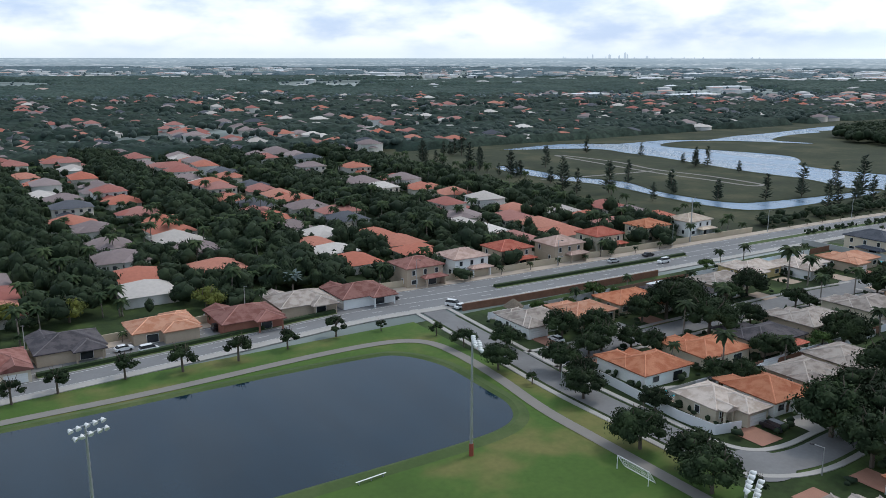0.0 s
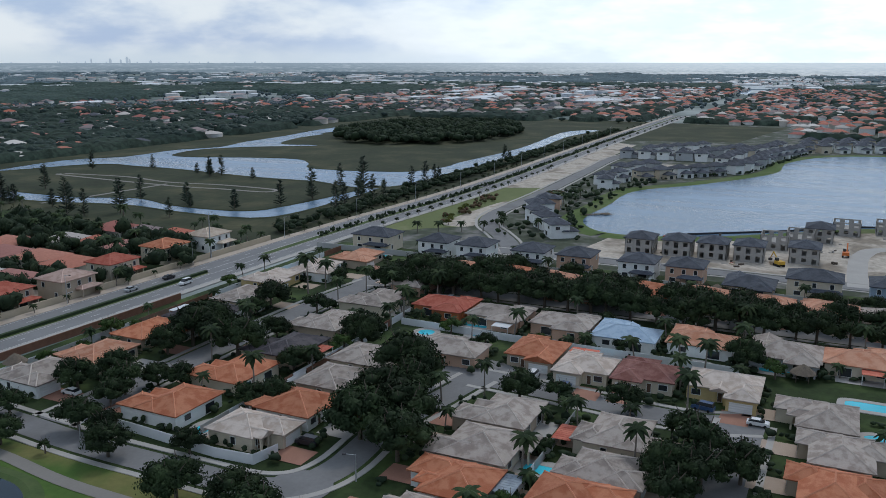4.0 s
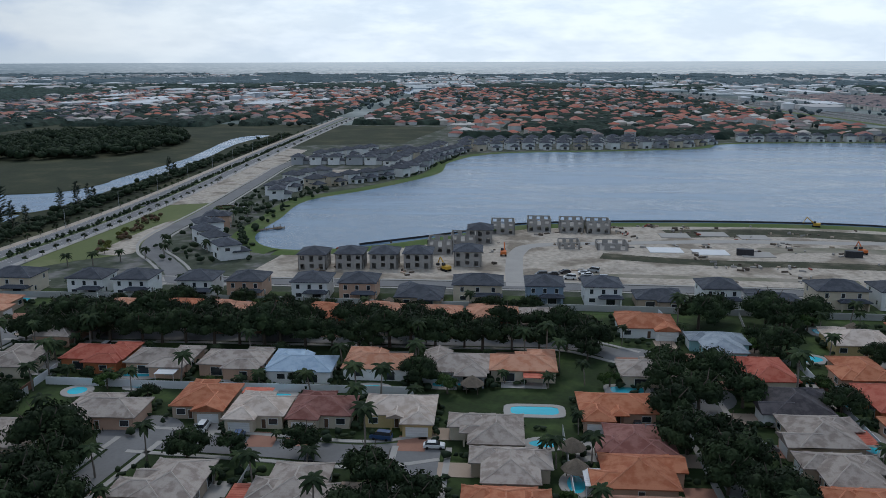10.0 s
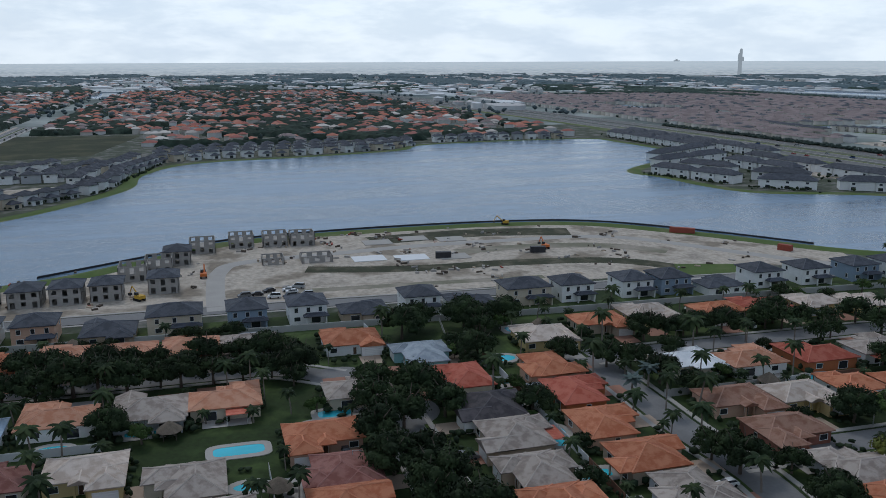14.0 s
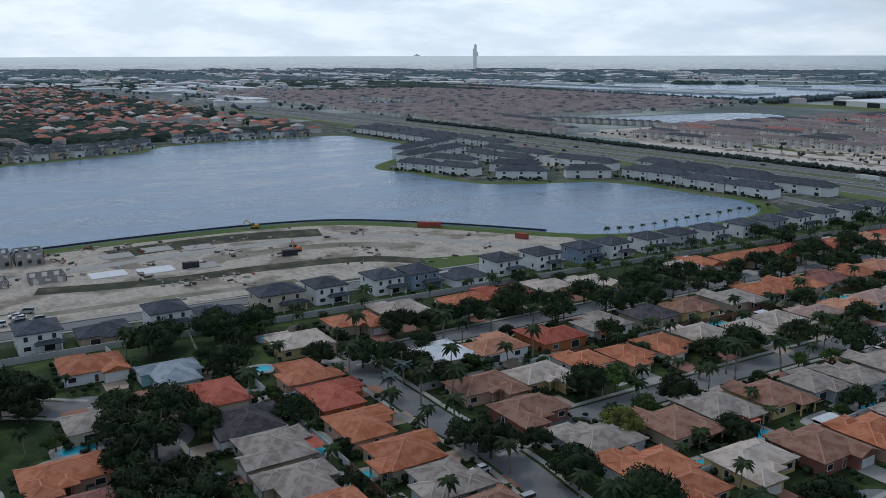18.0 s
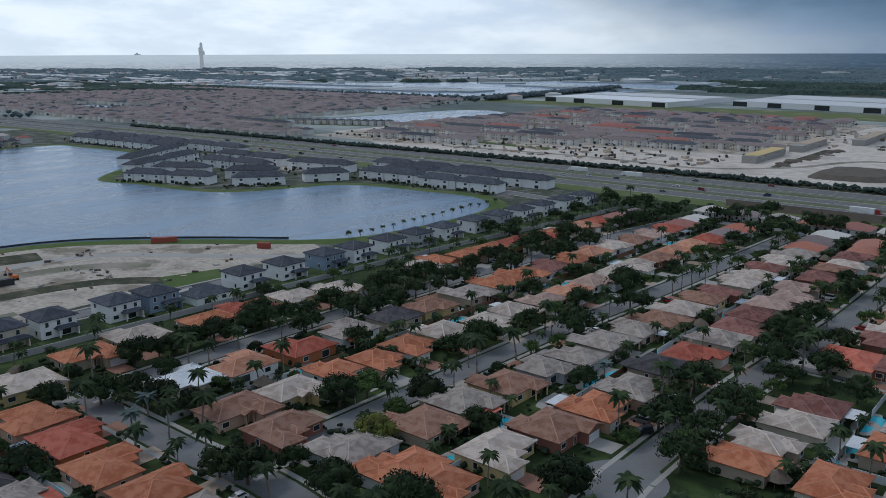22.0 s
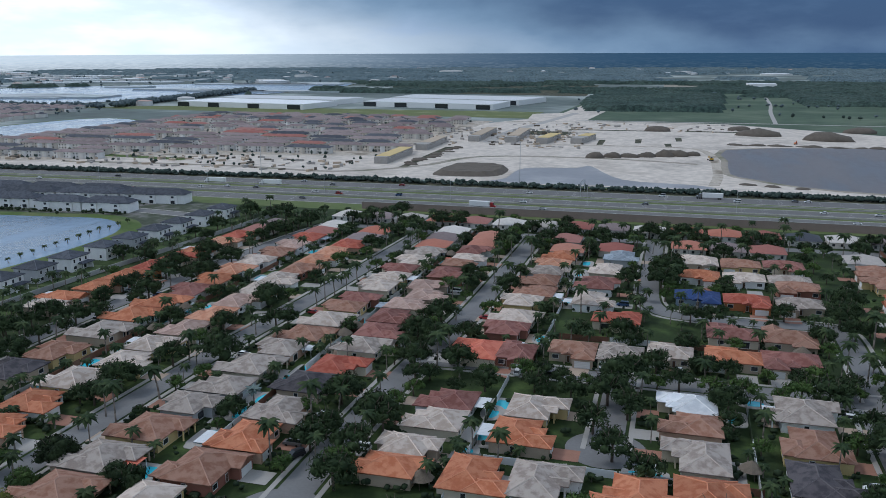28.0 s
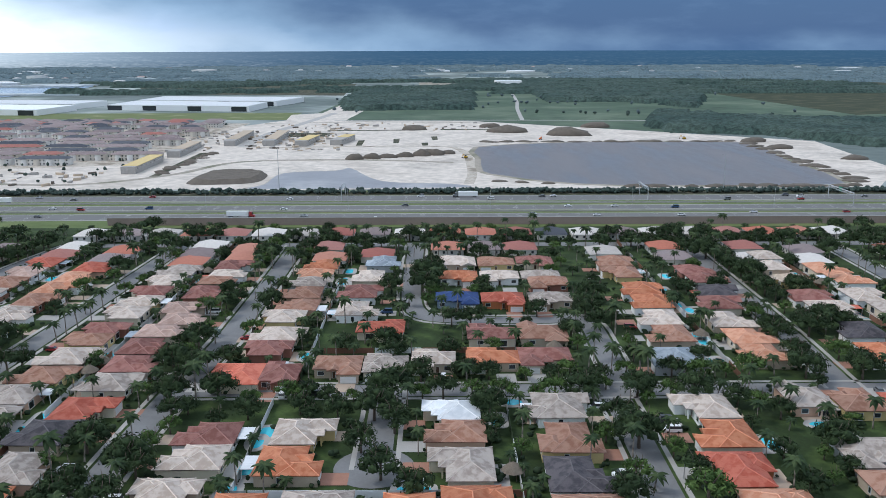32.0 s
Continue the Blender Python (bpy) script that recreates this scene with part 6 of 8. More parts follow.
# red-roofed suburb beyond the lake
for i in range(3000):
    x, y = rng.uniform(900, 2300), rng.uniform(-430, 900)
    if math.hypot(x, y) > 2300 or wet(x, y) or abs(y - 203) < 25 or (x < 1050 and y > 50) or (y > 380 and x < 1050) or y < -470 + x * 0.05:
        continue
    suburb.building(x, y, rng.uniform(11, 16), rng.uniform(9, 12), rng.choice((3.6, 5.6)), rng.choice((0, 90)) + rng.uniform(-15, 15), rng.choice((0, 0, 0, 1, 1, 4, 2) if y < 300 else (0, 2, 1, 4, 3)), 0.42)
for i in range(1200):
    x, y = rng.uniform(890, 2400), rng.uniform(-430, 1000)
    if wet(x, y) or abs(y - 203) < 20 or (x < 1050 and 45 < y < 215) or y < -470 + x * 0.05:
        continue
    far_trees.append((x, y, rng.uniform(3.5, 7), rng.uniform(6, 9.5)))
# low dense roofs beyond the highway
for x0 in range(760, 1900, 34):
    for y0 in range(-1260, -585, 22):
        x, y = x0 + rng.uniform(-3, 3), y0 + rng.uniform(-2, 2)
        if (x < 960 and -1100 < y < -655) or (x < 1000 and y < -1100) or (1280 < x < 1500 and -790 < y < -690) or y > -610 + (x - 600) * 0.09 or rng.random() < 0.08:
            continue
        for q in (-8, 8):
            suburb.building(x + q, y + rng.uniform(-1.5, 1.5), 14, 10.5, 5.4, rng.uniform(-4, 4) + 8, rng.choice((4, 4, 4, 4, 4, 4, 3)), 0.36)
for i in range(1500):
    x, y = rng.uniform(300, 1950), rng.uniform(-1260, -590)
    if x > 760 and not (x < 960 and y < -655) and y < -615 + (x - 600) * 0.09:
        far_trees.append((x, y, rng.uniform(1.8, 3.2), rng.uniform(3, 5)))
suburb.make("distant_houses", "distant tiled roofs spread over the plain", "houses")

# scattered pale buildings and woods to the horizon
SOUTH_LAND = [[(250, -1200), (-420, -1000), (-1700, -1500), (-1400, -2750), (250, -2780)]]
edge = Blocks()
for i in range(4200):
    a, r = radians(rng.uniform(-5, 215) if i % 3 else rng.uniform(45, 130)), 1500 * (3.1 ** rng.random())
    x, y = math.sin(a) * r, math.cos(a) * r
    if r > 4650 or (1000 < x < 1900 and -2450 < y < -1250) or (y < -1200 and x < 950 and r < 3600) or (a > radians(150) and rng.random() < 0.75) or (r < 2500 and rng.random() < (0.88 if a < radians(62) else 0.35)):
        continue
    if (760 < x < 1950 and -1262 < y < -585) or (x > 880 and -460 < y < 300 and r < 2350) or any(inside(x, y, p) for p in SOUTH_LAND):
        continue
    big = rng.random() < 0.25
    edge.building(x, y, rng.uniform(50, 120) if big else rng.uniform(16, 34), rng.uniform(25, 50) if big else 14, rng.uniform(4, 9), rng.uniform(-8, 8), rng.choice((5, 5, 2) if big else (0, 2, 2, 5, 4, 1)), 0.08 if big else 0.3)
# roofs and walls near the horizon: haze is put into their colours
HAZE_ROOFS = [island_surface("haze-paled roofs", a, b, spread=0.2) for a, b in (((0.46, 0.30, 0.25), (0.50, 0.36, 0.31)), ((0.38, 0.27, 0.25), (0.44, 0.33, 0.31)), ((0.48, 0.46, 0.45), (0.58, 0.57, 0.56)), ((0.20, 0.22, 0.24), (0.26, 0.28, 0.30)), ((0.36, 0.30, 0.29), (0.42, 0.36, 0.35)), ((0.62, 0.65, 0.67), (0.76, 0.77, 0.78)))]
edge.make("horizon_buildings", "pale low buildings near the horizon", "buildings", HAZE_ROOFS + [island_surface("haze-paled walls", (0.58, 0.58, 0.57), (0.72, 0.72, 0.71), spread=0.2), FAR_GLASS])


def lattice(x, y, sx, sy, seed):
    """Smooth value noise over arrays of places, between -1 and 1."""
    table = np.random.RandomState(seed).uniform(-1, 1, (257, 257))
    u, v = x / sx + 1000.37, y / sy + 1000.71
    i, j = np.floor(u).astype(int), np.floor(v).astype(int)
    a, b = u - i, v - j
    a, b = a * a * (3 - 2 * a), b * b * (3 - 2 * b)
    i0, i1, j0, j1 = i % 256, (i + 1) % 256, j % 256, (j + 1) % 256
    return (table[i0, j0] * (1 - a) + table[i1, j0] * a) * (1 - b) + (table[i0, j1] * (1 - a) + table[i1, j1] * a) * b


def many_inside(x, y, pts):
    hit = np.zeros(x.shape, bool)
    for (ax, ay), (bx, by) in zip(pts, pts[1:] + pts[:1]):
        if ay != by:
            hit ^= ((ay > y) != (by > y)) & (x < (bx - ax) * (y - ay) / (by - ay) + ax)
    return hit


def canopy(name, bounds, wooded, cell, crown, mat, label, lo, hi):
    """Closed woodland: a roof of rounded crowns, one for every few metres, over the wooded part of an area."""
    x0, y0, x1, y1 = bounds
    n, m = int((x1 - x0) / cell), int((y1 - y0) / cell)
    gx, gy = np.meshgrid(np.arange(n + 1), np.arange(m + 1), indexing="ij")
    px = x0 + (gx + arr.uniform(-0.35, 0.35, gx.shape)) * cell
    py = y0 + (gy + arr.uniform(-0.35, 0.35, gx.shape)) * cell
    mask = wooded(x0 + (gx[:-1, :-1] + 0.5) * cell, y0 + (gy[:-1, :-1] + 0.5) * cell)
    k, l = int((x1 - x0) / crown) + 4, int((y1 - y0) / crown) + 4
    ox, oy, tall = arr.uniform(0.1, 0.9, (k, l)), arr.uniform(0.1, 0.9, (k, l)), arr.uniform(lo, hi, (k, l))
    u, v = (px - x0) / crown + 1, (py - y0) / crown + 1
    i, j = np.clip(np.floor(u).astype(int), 1, k - 2), np.clip(np.floor(v).astype(int), 1, l - 2)
    height = np.zeros(px.shape)
    for di in (-1, 0, 1):
        for dj in (-1, 0, 1):
            d = np.hypot(u - (i + di) - ox[i + di, j + dj], v - (j + dj) - oy[i + di, j + dj])
            height = np.maximum(height, tall[i + di, j + dj] * (0.35 + 0.65 * np.sqrt(np.clip(1 - (d / 0.85) ** 2, 0, 1))))
    full = np.zeros(px.shape, bool)
    full[1:-1, 1:-1] = mask[1:, 1:] & mask[:-1, 1:] & mask[1:, :-1] & mask[:-1, :-1]
    height = np.where(full, height, -0.35)
    at = np.arange((n + 1) * (m + 1)).reshape(n + 1, m + 1)
    p, q, r, t = at[:-1, :-1][mask], at[1:, :-1][mask], at[1:, 1:][mask], at[:-1, 1:][mask]
    faces = np.concatenate([np.stack([p, q, r], 1), np.stack([p, r, t], 1)])
    used, faces = np.unique(faces, return_inverse=True)
    pts = np.stack([px.ravel(), py.ravel(), height.ravel()], 1)[used]
    return tagged(new(name, tri_mesh(name, pts, faces.reshape(-1, 3), [mat], smooth=True)), label, "trees", kind="stuff")


def many_wet(x, y):
    out = (x > 284) & (x < 1010) & (y > 214) & (y < 545)
    for line in far_lakes + FAR_WATERS:
        out |= many_inside(x, y, line)
    return out


SOUTH_WOODS = [[(-243, -1133), (-253, -1030), (-312, -1018), (-355, -1000), (-420, -880), (-700, -820), (-900, -950), (-640, -1150), (-417, -1220), (-367, -1287), (-310, -1354)],
               [(-177, -1624), (-325, -1620), (-408, -1441), (-511, -1721), (-674, -2679), (-550, -2994), (-348, -2845), (-194, -2456)],
               [(156, -1262), (52, -1278), (-31, -1278), (-58, -1900), (69, -2001), (206, -2006), (212, -1634)]]


def belts(x, y):
    """Tree belts of the southern and eastern plain, drawn out along the roads."""
    return lattice(x, y, 420, 75, 21) + 0.35 * lattice(x, y, 90, 40, 22)


def middle_wood(x, y):
    r, a = np.hypot(x, y), np.degrees(np.arctan2(x, y)) % 360
    south = (y < -1180) & (x < 950)
    out = (r > 1420) & (r < 2700) & ((a < 222) | (a > 352)) & ~many_wet(x, y)
    out &= ~((y < -560) & (x > 250) & ((r < 2000) | ((x < 1000) & (y > -1740))))
    out &= ~((x > 880) & (y > -480) & (y < 900) & (r < 2350))
    north = (y > 300) & (lattice(x, y, 330, 330, 7) + 0.4 * lattice(x, y, 70, 70, 8) > -0.30)
    east = (y <= 300) & (y > -1180) & (lattice(x, y, 260, 150, 9) + 0.4 * lattice(x, y, 60, 60, 8) > 0.12)
    plain = (y <= -1180) & (belts(x, y) > 0.20) & ~(south & (y > -1900))
    plain |= many_inside(x, y, [(960, -1290), (1000, -1260), (1900, -1262), (1900, -1300), (1180, -1312), (1120, -1400), (1040, -1640), (900, -1800), (850, -1790), (940, -1560)]) & (lattice(x, y, 40, 40, 5) > -0.5)
    for line in SOUTH_WOODS:
        plain |= many_inside(x, y, line) & (lattice(x, y, 45, 45, 3) > -0.72)
    return (out & (north | east | plain)) | ((r > 900) & many_inside(x, y, SOUTH_WOODS[0])) | (out & many_inside(x, y, SOUTH_WOODS[2]))


def rim_wood(x, y):
    r, a = np.hypot(x, y), np.degrees(np.arctan2(x, y)) % 360
    out = (r >= 2700) & (r < 4780) & ((a < 218) | (a > 352)) & ~many_wet(x, y)
    return out & (((a < 100) & (lattice(x, y, 260, 260, 12) + 0.5 * lattice(x, y, 80, 80, 13) > 0.16)) | ((a >= 100) & (belts(x, y) > 0.16)))


def wood_cover(name, base, second):
    m = bpy.data.materials.new(name)
    m.use_nodes = True
    n = Nodes(m.node_tree)
    at = n.add("ShaderNodeNewGeometry").outputs["Position"]
    tone = n.mix(n.span(n.noise(at, 0.010, 4.0), 0.35, 0.65), base, second)
    value = n.math("ADD", 0.55, n.math("MULTIPLY", n.span(n.noise(at, 0.16, 4.0, 0.7), 0.3, 0.7), 0.9))
    tint = n.add("ShaderNodeVectorMath", {0: tone, "Scale": value}, operation="SCALE").outputs[0]
    bsdf = n.add("ShaderNodeBsdfPrincipled", {"Base Color": tint, "Roughness": 0.9, "Specular IOR Level": 0.1})
    n.add("ShaderNodeOutputMaterial", {0: bsdf.outputs[0]})
    return m


def leafy_suburb(x, y):
    r, a = np.hypot(x, y), np.degrees(np.arctan2(x - 20, y))
    east = (x > 890) & (x < 2350) & (y > -440 + x * 0.03) & (y < 900) & (np.abs(y - 203) > 22) & ~((x < 1060) & (y > 40) & (y < 225)) & (lattice(x, y, 75, 75, 4) + 0.4 * lattice(x, y, 25, 25, 5) > -0.10)
    north = (r > 600) & (r < 1480) & (y > 540) & (a > -8) & (lattice(x, y, 90, 60, 6) + 0.5 * lattice(x, y, 28, 24, 7) > -0.30)
    return (east | north) & ~many_wet(x, y)


# the two far canopies are bluer and greyer: haze painted into the colour
canopy("woodland", (-1100, -2700, 2700, 2700), middle_wood, 8.0, 13.0, wood_cover("closed haze-greyed woodland", (0.036, 0.060, 0.052), (0.056, 0.082, 0.068)), "dark belts of woodland on the plain", 6, 11)
canopy("horizon_woods", (-2600, -4800, 4800, 4800), rim_wood, 15.0, 26.0, wood_cover("haze-tinted woodland far off", (0.088, 0.128, 0.145), (0.120, 0.160, 0.172)), "distant belts of haze-tinted woodland near the horizon", 7, 13)
canopy("suburb_trees", (-200, -440, 2360, 1490), leafy_suburb, 5.0, 10.0, wood_cover("leafy suburb cover", (0.020, 0.035, 0.028), (0.034, 0.051, 0.038)), "close tree cover between distant houses", 3.0, 7.5)
horizon_trees = []
for i in range(5000):
    a, r = radians(rng.uniform(-6, 216)), 1350 * (3.3 ** rng.random())
    x, y = math.sin(a) * r, math.cos(a) * r
    if r > 4500 or (y < -1000 and x < 1000) or any(inside(x, y, p) for p in FAR_WATERS):
        continue
    horizon_trees.append((x, y, rng.uniform(3, 6), rng.uniform(6, 10)))
woods("horizon_trees", horizon_trees, 1, WOOD_HAZE, "scattered trees between distant buildings", 1)
# tall trees round the houses on the avenue and along the near bank of the marsh
for i in range(420):
    x, y = rng.uniform(60, 270), rng.uniform(214, 300)
    i0, j0 = int(x - GX), int(y - GY)
    if not free(x, y) or (x < 286 and taken[i0 - 1:i0 + 2, j0 - 1:j0 + 2].all()):
        continue
    mid_trees.append((x, y, rng.uniform(2.2, 4.6), rng.uniform(5, 10)))
# marsh island wood, hedgerow by the avenue, highway planting, wood by the quarry
for i in range(620):
    a, q = rng.uniform(0, math.tau), math.sqrt(rng.random())
    mid_trees.append((790 + math.cos(a) * q * 128, 380 + math.sin(a) * q * 82, rng.uniform(4, 8), rng.uniform(8, 14)))
for i in range(520):
    x = rng.uniform(300, 900)
    mid_trees.append((x, 217 + abs(rng.gauss(0, 5)), rng.uniform(1.6, 3.4), rng.uniform(2.5, 5.5)))
for i in range(2600):
    x = rng.uniform(-500, 1000)
    far_trees.append((x, -607 + rng.uniform(-6, 4) + max(0, x - 300) * 0.045, rng.uniform(1.2, 2.6), rng.uniform(2.0, 4.6)))
for i in range(260):
    x, y = rng.uniform(-560, 240), rng.uniform(-2300, -1235)
    if lattice(np.array([x]), np.array([y]), 120, 60, 31)[0] > 0.1:
        far_trees.append((x, y, rng.uniform(2.5, 5), rng.uniform(5, 9)))
for i in range(520):
    t = rng.random()
    far_trees.append((990 + rng.uniform(-14, 14) + t * 60, -1300 - t * 620, rng.uniform(3, 6), rng.uniform(8, 14)))
    far_trees.append((rng.uniform(1000, 1850), -1292 + rng.uniform(-8, 8), rng.uniform(3, 6), rng.uniform(6, 12)))
woods("woods", mid_trees, 1, WOOD_MID, "dense dark trees between the northern houses", 4, 130)
plain_trees = [p for p in far_trees if math.hypot(p[0], p[1]) > 1350]
far_trees = [p for p in far_trees if math.hypot(p[0], p[1]) <= 1350]
woods("woods_on_the_plain", plain_trees, 1, WOOD_HAZE, "tree belts on the far plain", 2)
woods("distant_woods", far_trees, 1, WOOD_FAR, "distant dark tree crowns", 2)

# shrubs and hedges round the houses
shrubs = []
for i in range(620):
    x = rng.uniform(302, 900)
    c = min(AVE, key=lambda p: abs(p[0] - x))
    shrubs.append((x, c[1] + rng.uniform(-1.4, 1.6), rng.uniform(0.5, 1.2), rng.uniform(1.0, 2.8)))
for x, y, facing, front, fx, fy in lots:
    if y > 200:
        continue
    tx, ty = -fy, fx
    for k in range(38 if y > -200 else 24):
        u = rng.choice((-1, 1)) * (front / 2 + rng.uniform(0.2, 1.4)) if k % 2 else rng.uniform(-0.6, 0.6) * front
        v = rng.uniform(-9.5, 9.5) if k % 2 else rng.choice((-1, 1)) * rng.uniform(8.2, 13)
        px, py = x + fx * v + tx * u, y + fy * v + ty * u
        if free(px, py) or k % 2:
            shrubs.append((px, py, rng.uniform(0.5, 1.5), rng.uniform(0.8, 2.4)))
woods("shrubs", shrubs, 1, WOOD_MID, "clipped and wild shrubs round the houses", 1)


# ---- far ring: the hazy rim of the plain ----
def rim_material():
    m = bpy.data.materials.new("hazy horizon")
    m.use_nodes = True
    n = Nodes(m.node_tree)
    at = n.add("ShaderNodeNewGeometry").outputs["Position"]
    # emission only: haze and each side's sky brightness are painted into the ring
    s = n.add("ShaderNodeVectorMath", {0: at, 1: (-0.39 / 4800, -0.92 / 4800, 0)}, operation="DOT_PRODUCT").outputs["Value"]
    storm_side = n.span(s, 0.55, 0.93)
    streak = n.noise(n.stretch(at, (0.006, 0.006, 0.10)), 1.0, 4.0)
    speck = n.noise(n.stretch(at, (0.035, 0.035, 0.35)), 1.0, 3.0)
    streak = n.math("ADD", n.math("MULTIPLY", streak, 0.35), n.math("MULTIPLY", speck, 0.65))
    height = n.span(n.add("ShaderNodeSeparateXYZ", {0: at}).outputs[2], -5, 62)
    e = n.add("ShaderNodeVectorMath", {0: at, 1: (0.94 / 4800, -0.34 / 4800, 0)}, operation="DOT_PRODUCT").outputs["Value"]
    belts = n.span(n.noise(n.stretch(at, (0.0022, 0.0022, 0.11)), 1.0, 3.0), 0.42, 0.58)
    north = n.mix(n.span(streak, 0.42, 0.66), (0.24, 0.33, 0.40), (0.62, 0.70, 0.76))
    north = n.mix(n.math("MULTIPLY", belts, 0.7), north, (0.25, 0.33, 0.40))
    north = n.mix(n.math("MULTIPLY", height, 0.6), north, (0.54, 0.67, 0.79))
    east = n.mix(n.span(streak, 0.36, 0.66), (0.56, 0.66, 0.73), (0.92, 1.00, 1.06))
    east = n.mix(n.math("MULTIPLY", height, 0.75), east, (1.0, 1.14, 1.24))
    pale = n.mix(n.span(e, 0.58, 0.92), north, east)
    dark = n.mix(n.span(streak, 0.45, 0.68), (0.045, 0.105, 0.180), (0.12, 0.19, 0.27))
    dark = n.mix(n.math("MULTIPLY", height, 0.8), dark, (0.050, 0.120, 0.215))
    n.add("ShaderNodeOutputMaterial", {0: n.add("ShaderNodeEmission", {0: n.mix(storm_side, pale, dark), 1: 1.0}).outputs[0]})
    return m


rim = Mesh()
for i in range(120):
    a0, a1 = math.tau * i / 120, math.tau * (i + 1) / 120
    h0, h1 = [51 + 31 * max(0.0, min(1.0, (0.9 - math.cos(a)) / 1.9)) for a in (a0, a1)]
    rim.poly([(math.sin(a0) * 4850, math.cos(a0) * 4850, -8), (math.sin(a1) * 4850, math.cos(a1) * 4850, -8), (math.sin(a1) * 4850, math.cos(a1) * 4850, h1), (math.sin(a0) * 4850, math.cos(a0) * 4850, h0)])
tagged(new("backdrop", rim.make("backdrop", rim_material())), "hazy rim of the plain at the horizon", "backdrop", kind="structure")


# ---- pools, fences, cars and the rest ----
def pool(x, y, w, d, turn=0, round_=False):
    thing = tagged(new("swimming_pool"), "turquoise swimming pool in a pale deck", "pool", "garden pools")
    n = 24
    k = 2.0 if round_ else 4.5

    def shape(a, b):
        out = []
        for i in range(n):
            t = i * math.tau / n
            c, s = math.cos(t), math.sin(t)
            out.append((math.copysign(abs(c) ** (2 / k), c) * a, math.copysign(abs(s) ** (2 / k), s) * b))
        return out

    outer, inner = shape(w / 2 + 1.6, d / 2 + 1.6), shape(w / 2, d / 2)
    deck, water_ = Mesh(), Mesh()
    for i in range(n):
        j = (i + 1) % n
        deck.poly([(*outer[i], -0.02), (*outer[j], -0.02), (*inner[j], 0.0), (*inner[i], 0.0)])
        deck.poly([(*inner[i], 0.0), (*inner[j], 0.0), (*inner[j], -0.14), (*inner[i], -0.14)])
        deck.poly([(*outer[j], -0.02), (*outer[i], -0.02), (*outer[i], -0.25), (*outer[j], -0.25)])
    water_.poly([(px, py, -0.045) for px, py in inner])
    part("deck", deck.make("deck", CONCRETE), thing)
    part("pool_water", water_.make("pool_water", POOL), thing)
    thing.matrix_basis = pose(x, y, 0, 0, 0, turn)
    take(x - w / 2, y - d / 2, x + w / 2, y + d / 2)


POOLS = ((220, 92, 4, 8, 0), (208, 102, 4.6, 4.6, 1), (203, -8, 4.5, 11, 0), (218, 13, 3.5, 7, 0), (217, -31, 4, 8, 0), (266, -96, 5, 7, 0), (242, -83, 5, 7, 1), (225, -76, 5, 5, 0), (213, -80, 7, 4.5, 0),
         (193, -78, 6, 4, 1), (211, -209, 4, 7, 0), (209, -230, 3.6, 7, 0), (203, -264, 4, 7, 0), (137, -142, 4, 5, 0), (135, -202, 4, 8, 0), (134, -227, 3.6, 7, 0), (68, -226, 4, 6, 0), (28, -195, 8, 3.6, 0),
         (1, -245, 6, 4, 1), (71, -194, 3.6, 7, 0), (-68, -277, 7, 6, 1), (-72, -361, 4, 7, 0), (-72, -339, 4, 7, 0), (-70, -302, 4, 6, 0), (-70, -391, 3.6, 7, 0), (137, -186, 3.6, 8, 0), (201, 160, 7, 3.6, 0), (180, 176, 8, 4, 0), (284, 160, 4, 7, 0))
for x, y, w, d, r in POOLS + tuple(POOL_LOTS):
    pool(x, y, w, d, 0, bool(r))


def fence(pts, mat, label, h=1.8):
    strip("fence", pts, 0.05, -0.05, h, mat, label, "fence", base=-0.2)


for x, y0, y1 in ((132, -452, -120), (202, -452, -112), (65, -452, -262), (-71, -452, -262), (-140, -452, -262), (3, -252, -170), (70, -245, -170)):
    y = y0
    while y < y1:
        mat, text = rng.choice(((FENCE, "white vinyl fence between back yards"), (WOODFENCE, "brown board fence between back yards"), (GREYWALL, "grey wall between back yards"), (HEDGE, "green hedge between back yards")))
        e = min(y1, y + rng.uniform(15, 18))
        drift = 0.06 * (y + 250) if x > 100 else 0.0
        fence([(x + drift * 0.3, y + 0.2), (x + drift * 0.3, e - 0.2)], mat, text, 1.9)
        y = e
for y, x0, x1 in ((48.5, 112, 170), (-13.5, 112, 192), (-78, 112, 246), (114, 130, 222), (178, 130, 286), (-286, -20, 62), (113, 150, 206), (-192, 2, 72)):
    x = x0
    while x < x1:
        mat, text = rng.choice(((FENCE, "white vinyl fence behind a house"), (FENCE, "white vinyl fence behind a house"), (WOODFENCE, "brown board fence behind a house"), (GREYWALL, "grey wall behind a house")))
        fence([(x + 0.2, y), (min(x1, x + 16) - 0.2, y)], mat, text, 1.8)
        x += 16
fence([(125.5, 139), (125.2, 127), (124.3, 115), (123.6, 105), (124.3, 96.5), (130, 95)], FENCE, "long white vinyl fence along the entry street", 1.9)
fence([(139, 114), (150, 112.5), (164, 112)], FENCE, "white vinyl fence between back yards", 1.8)
fence([(212, 112), (211, 78), (211, 20)], FENCE, "white vinyl fence between the yards", 1.8)
fence([(236, -60), (262, -52), (280, -50)], FENCE, "white vinyl fence beside the lane", 1.8)
fence([(236, -76), (262, -72), (281, -75)], GREYWALL, "pale wall beside the lane", 1.2)


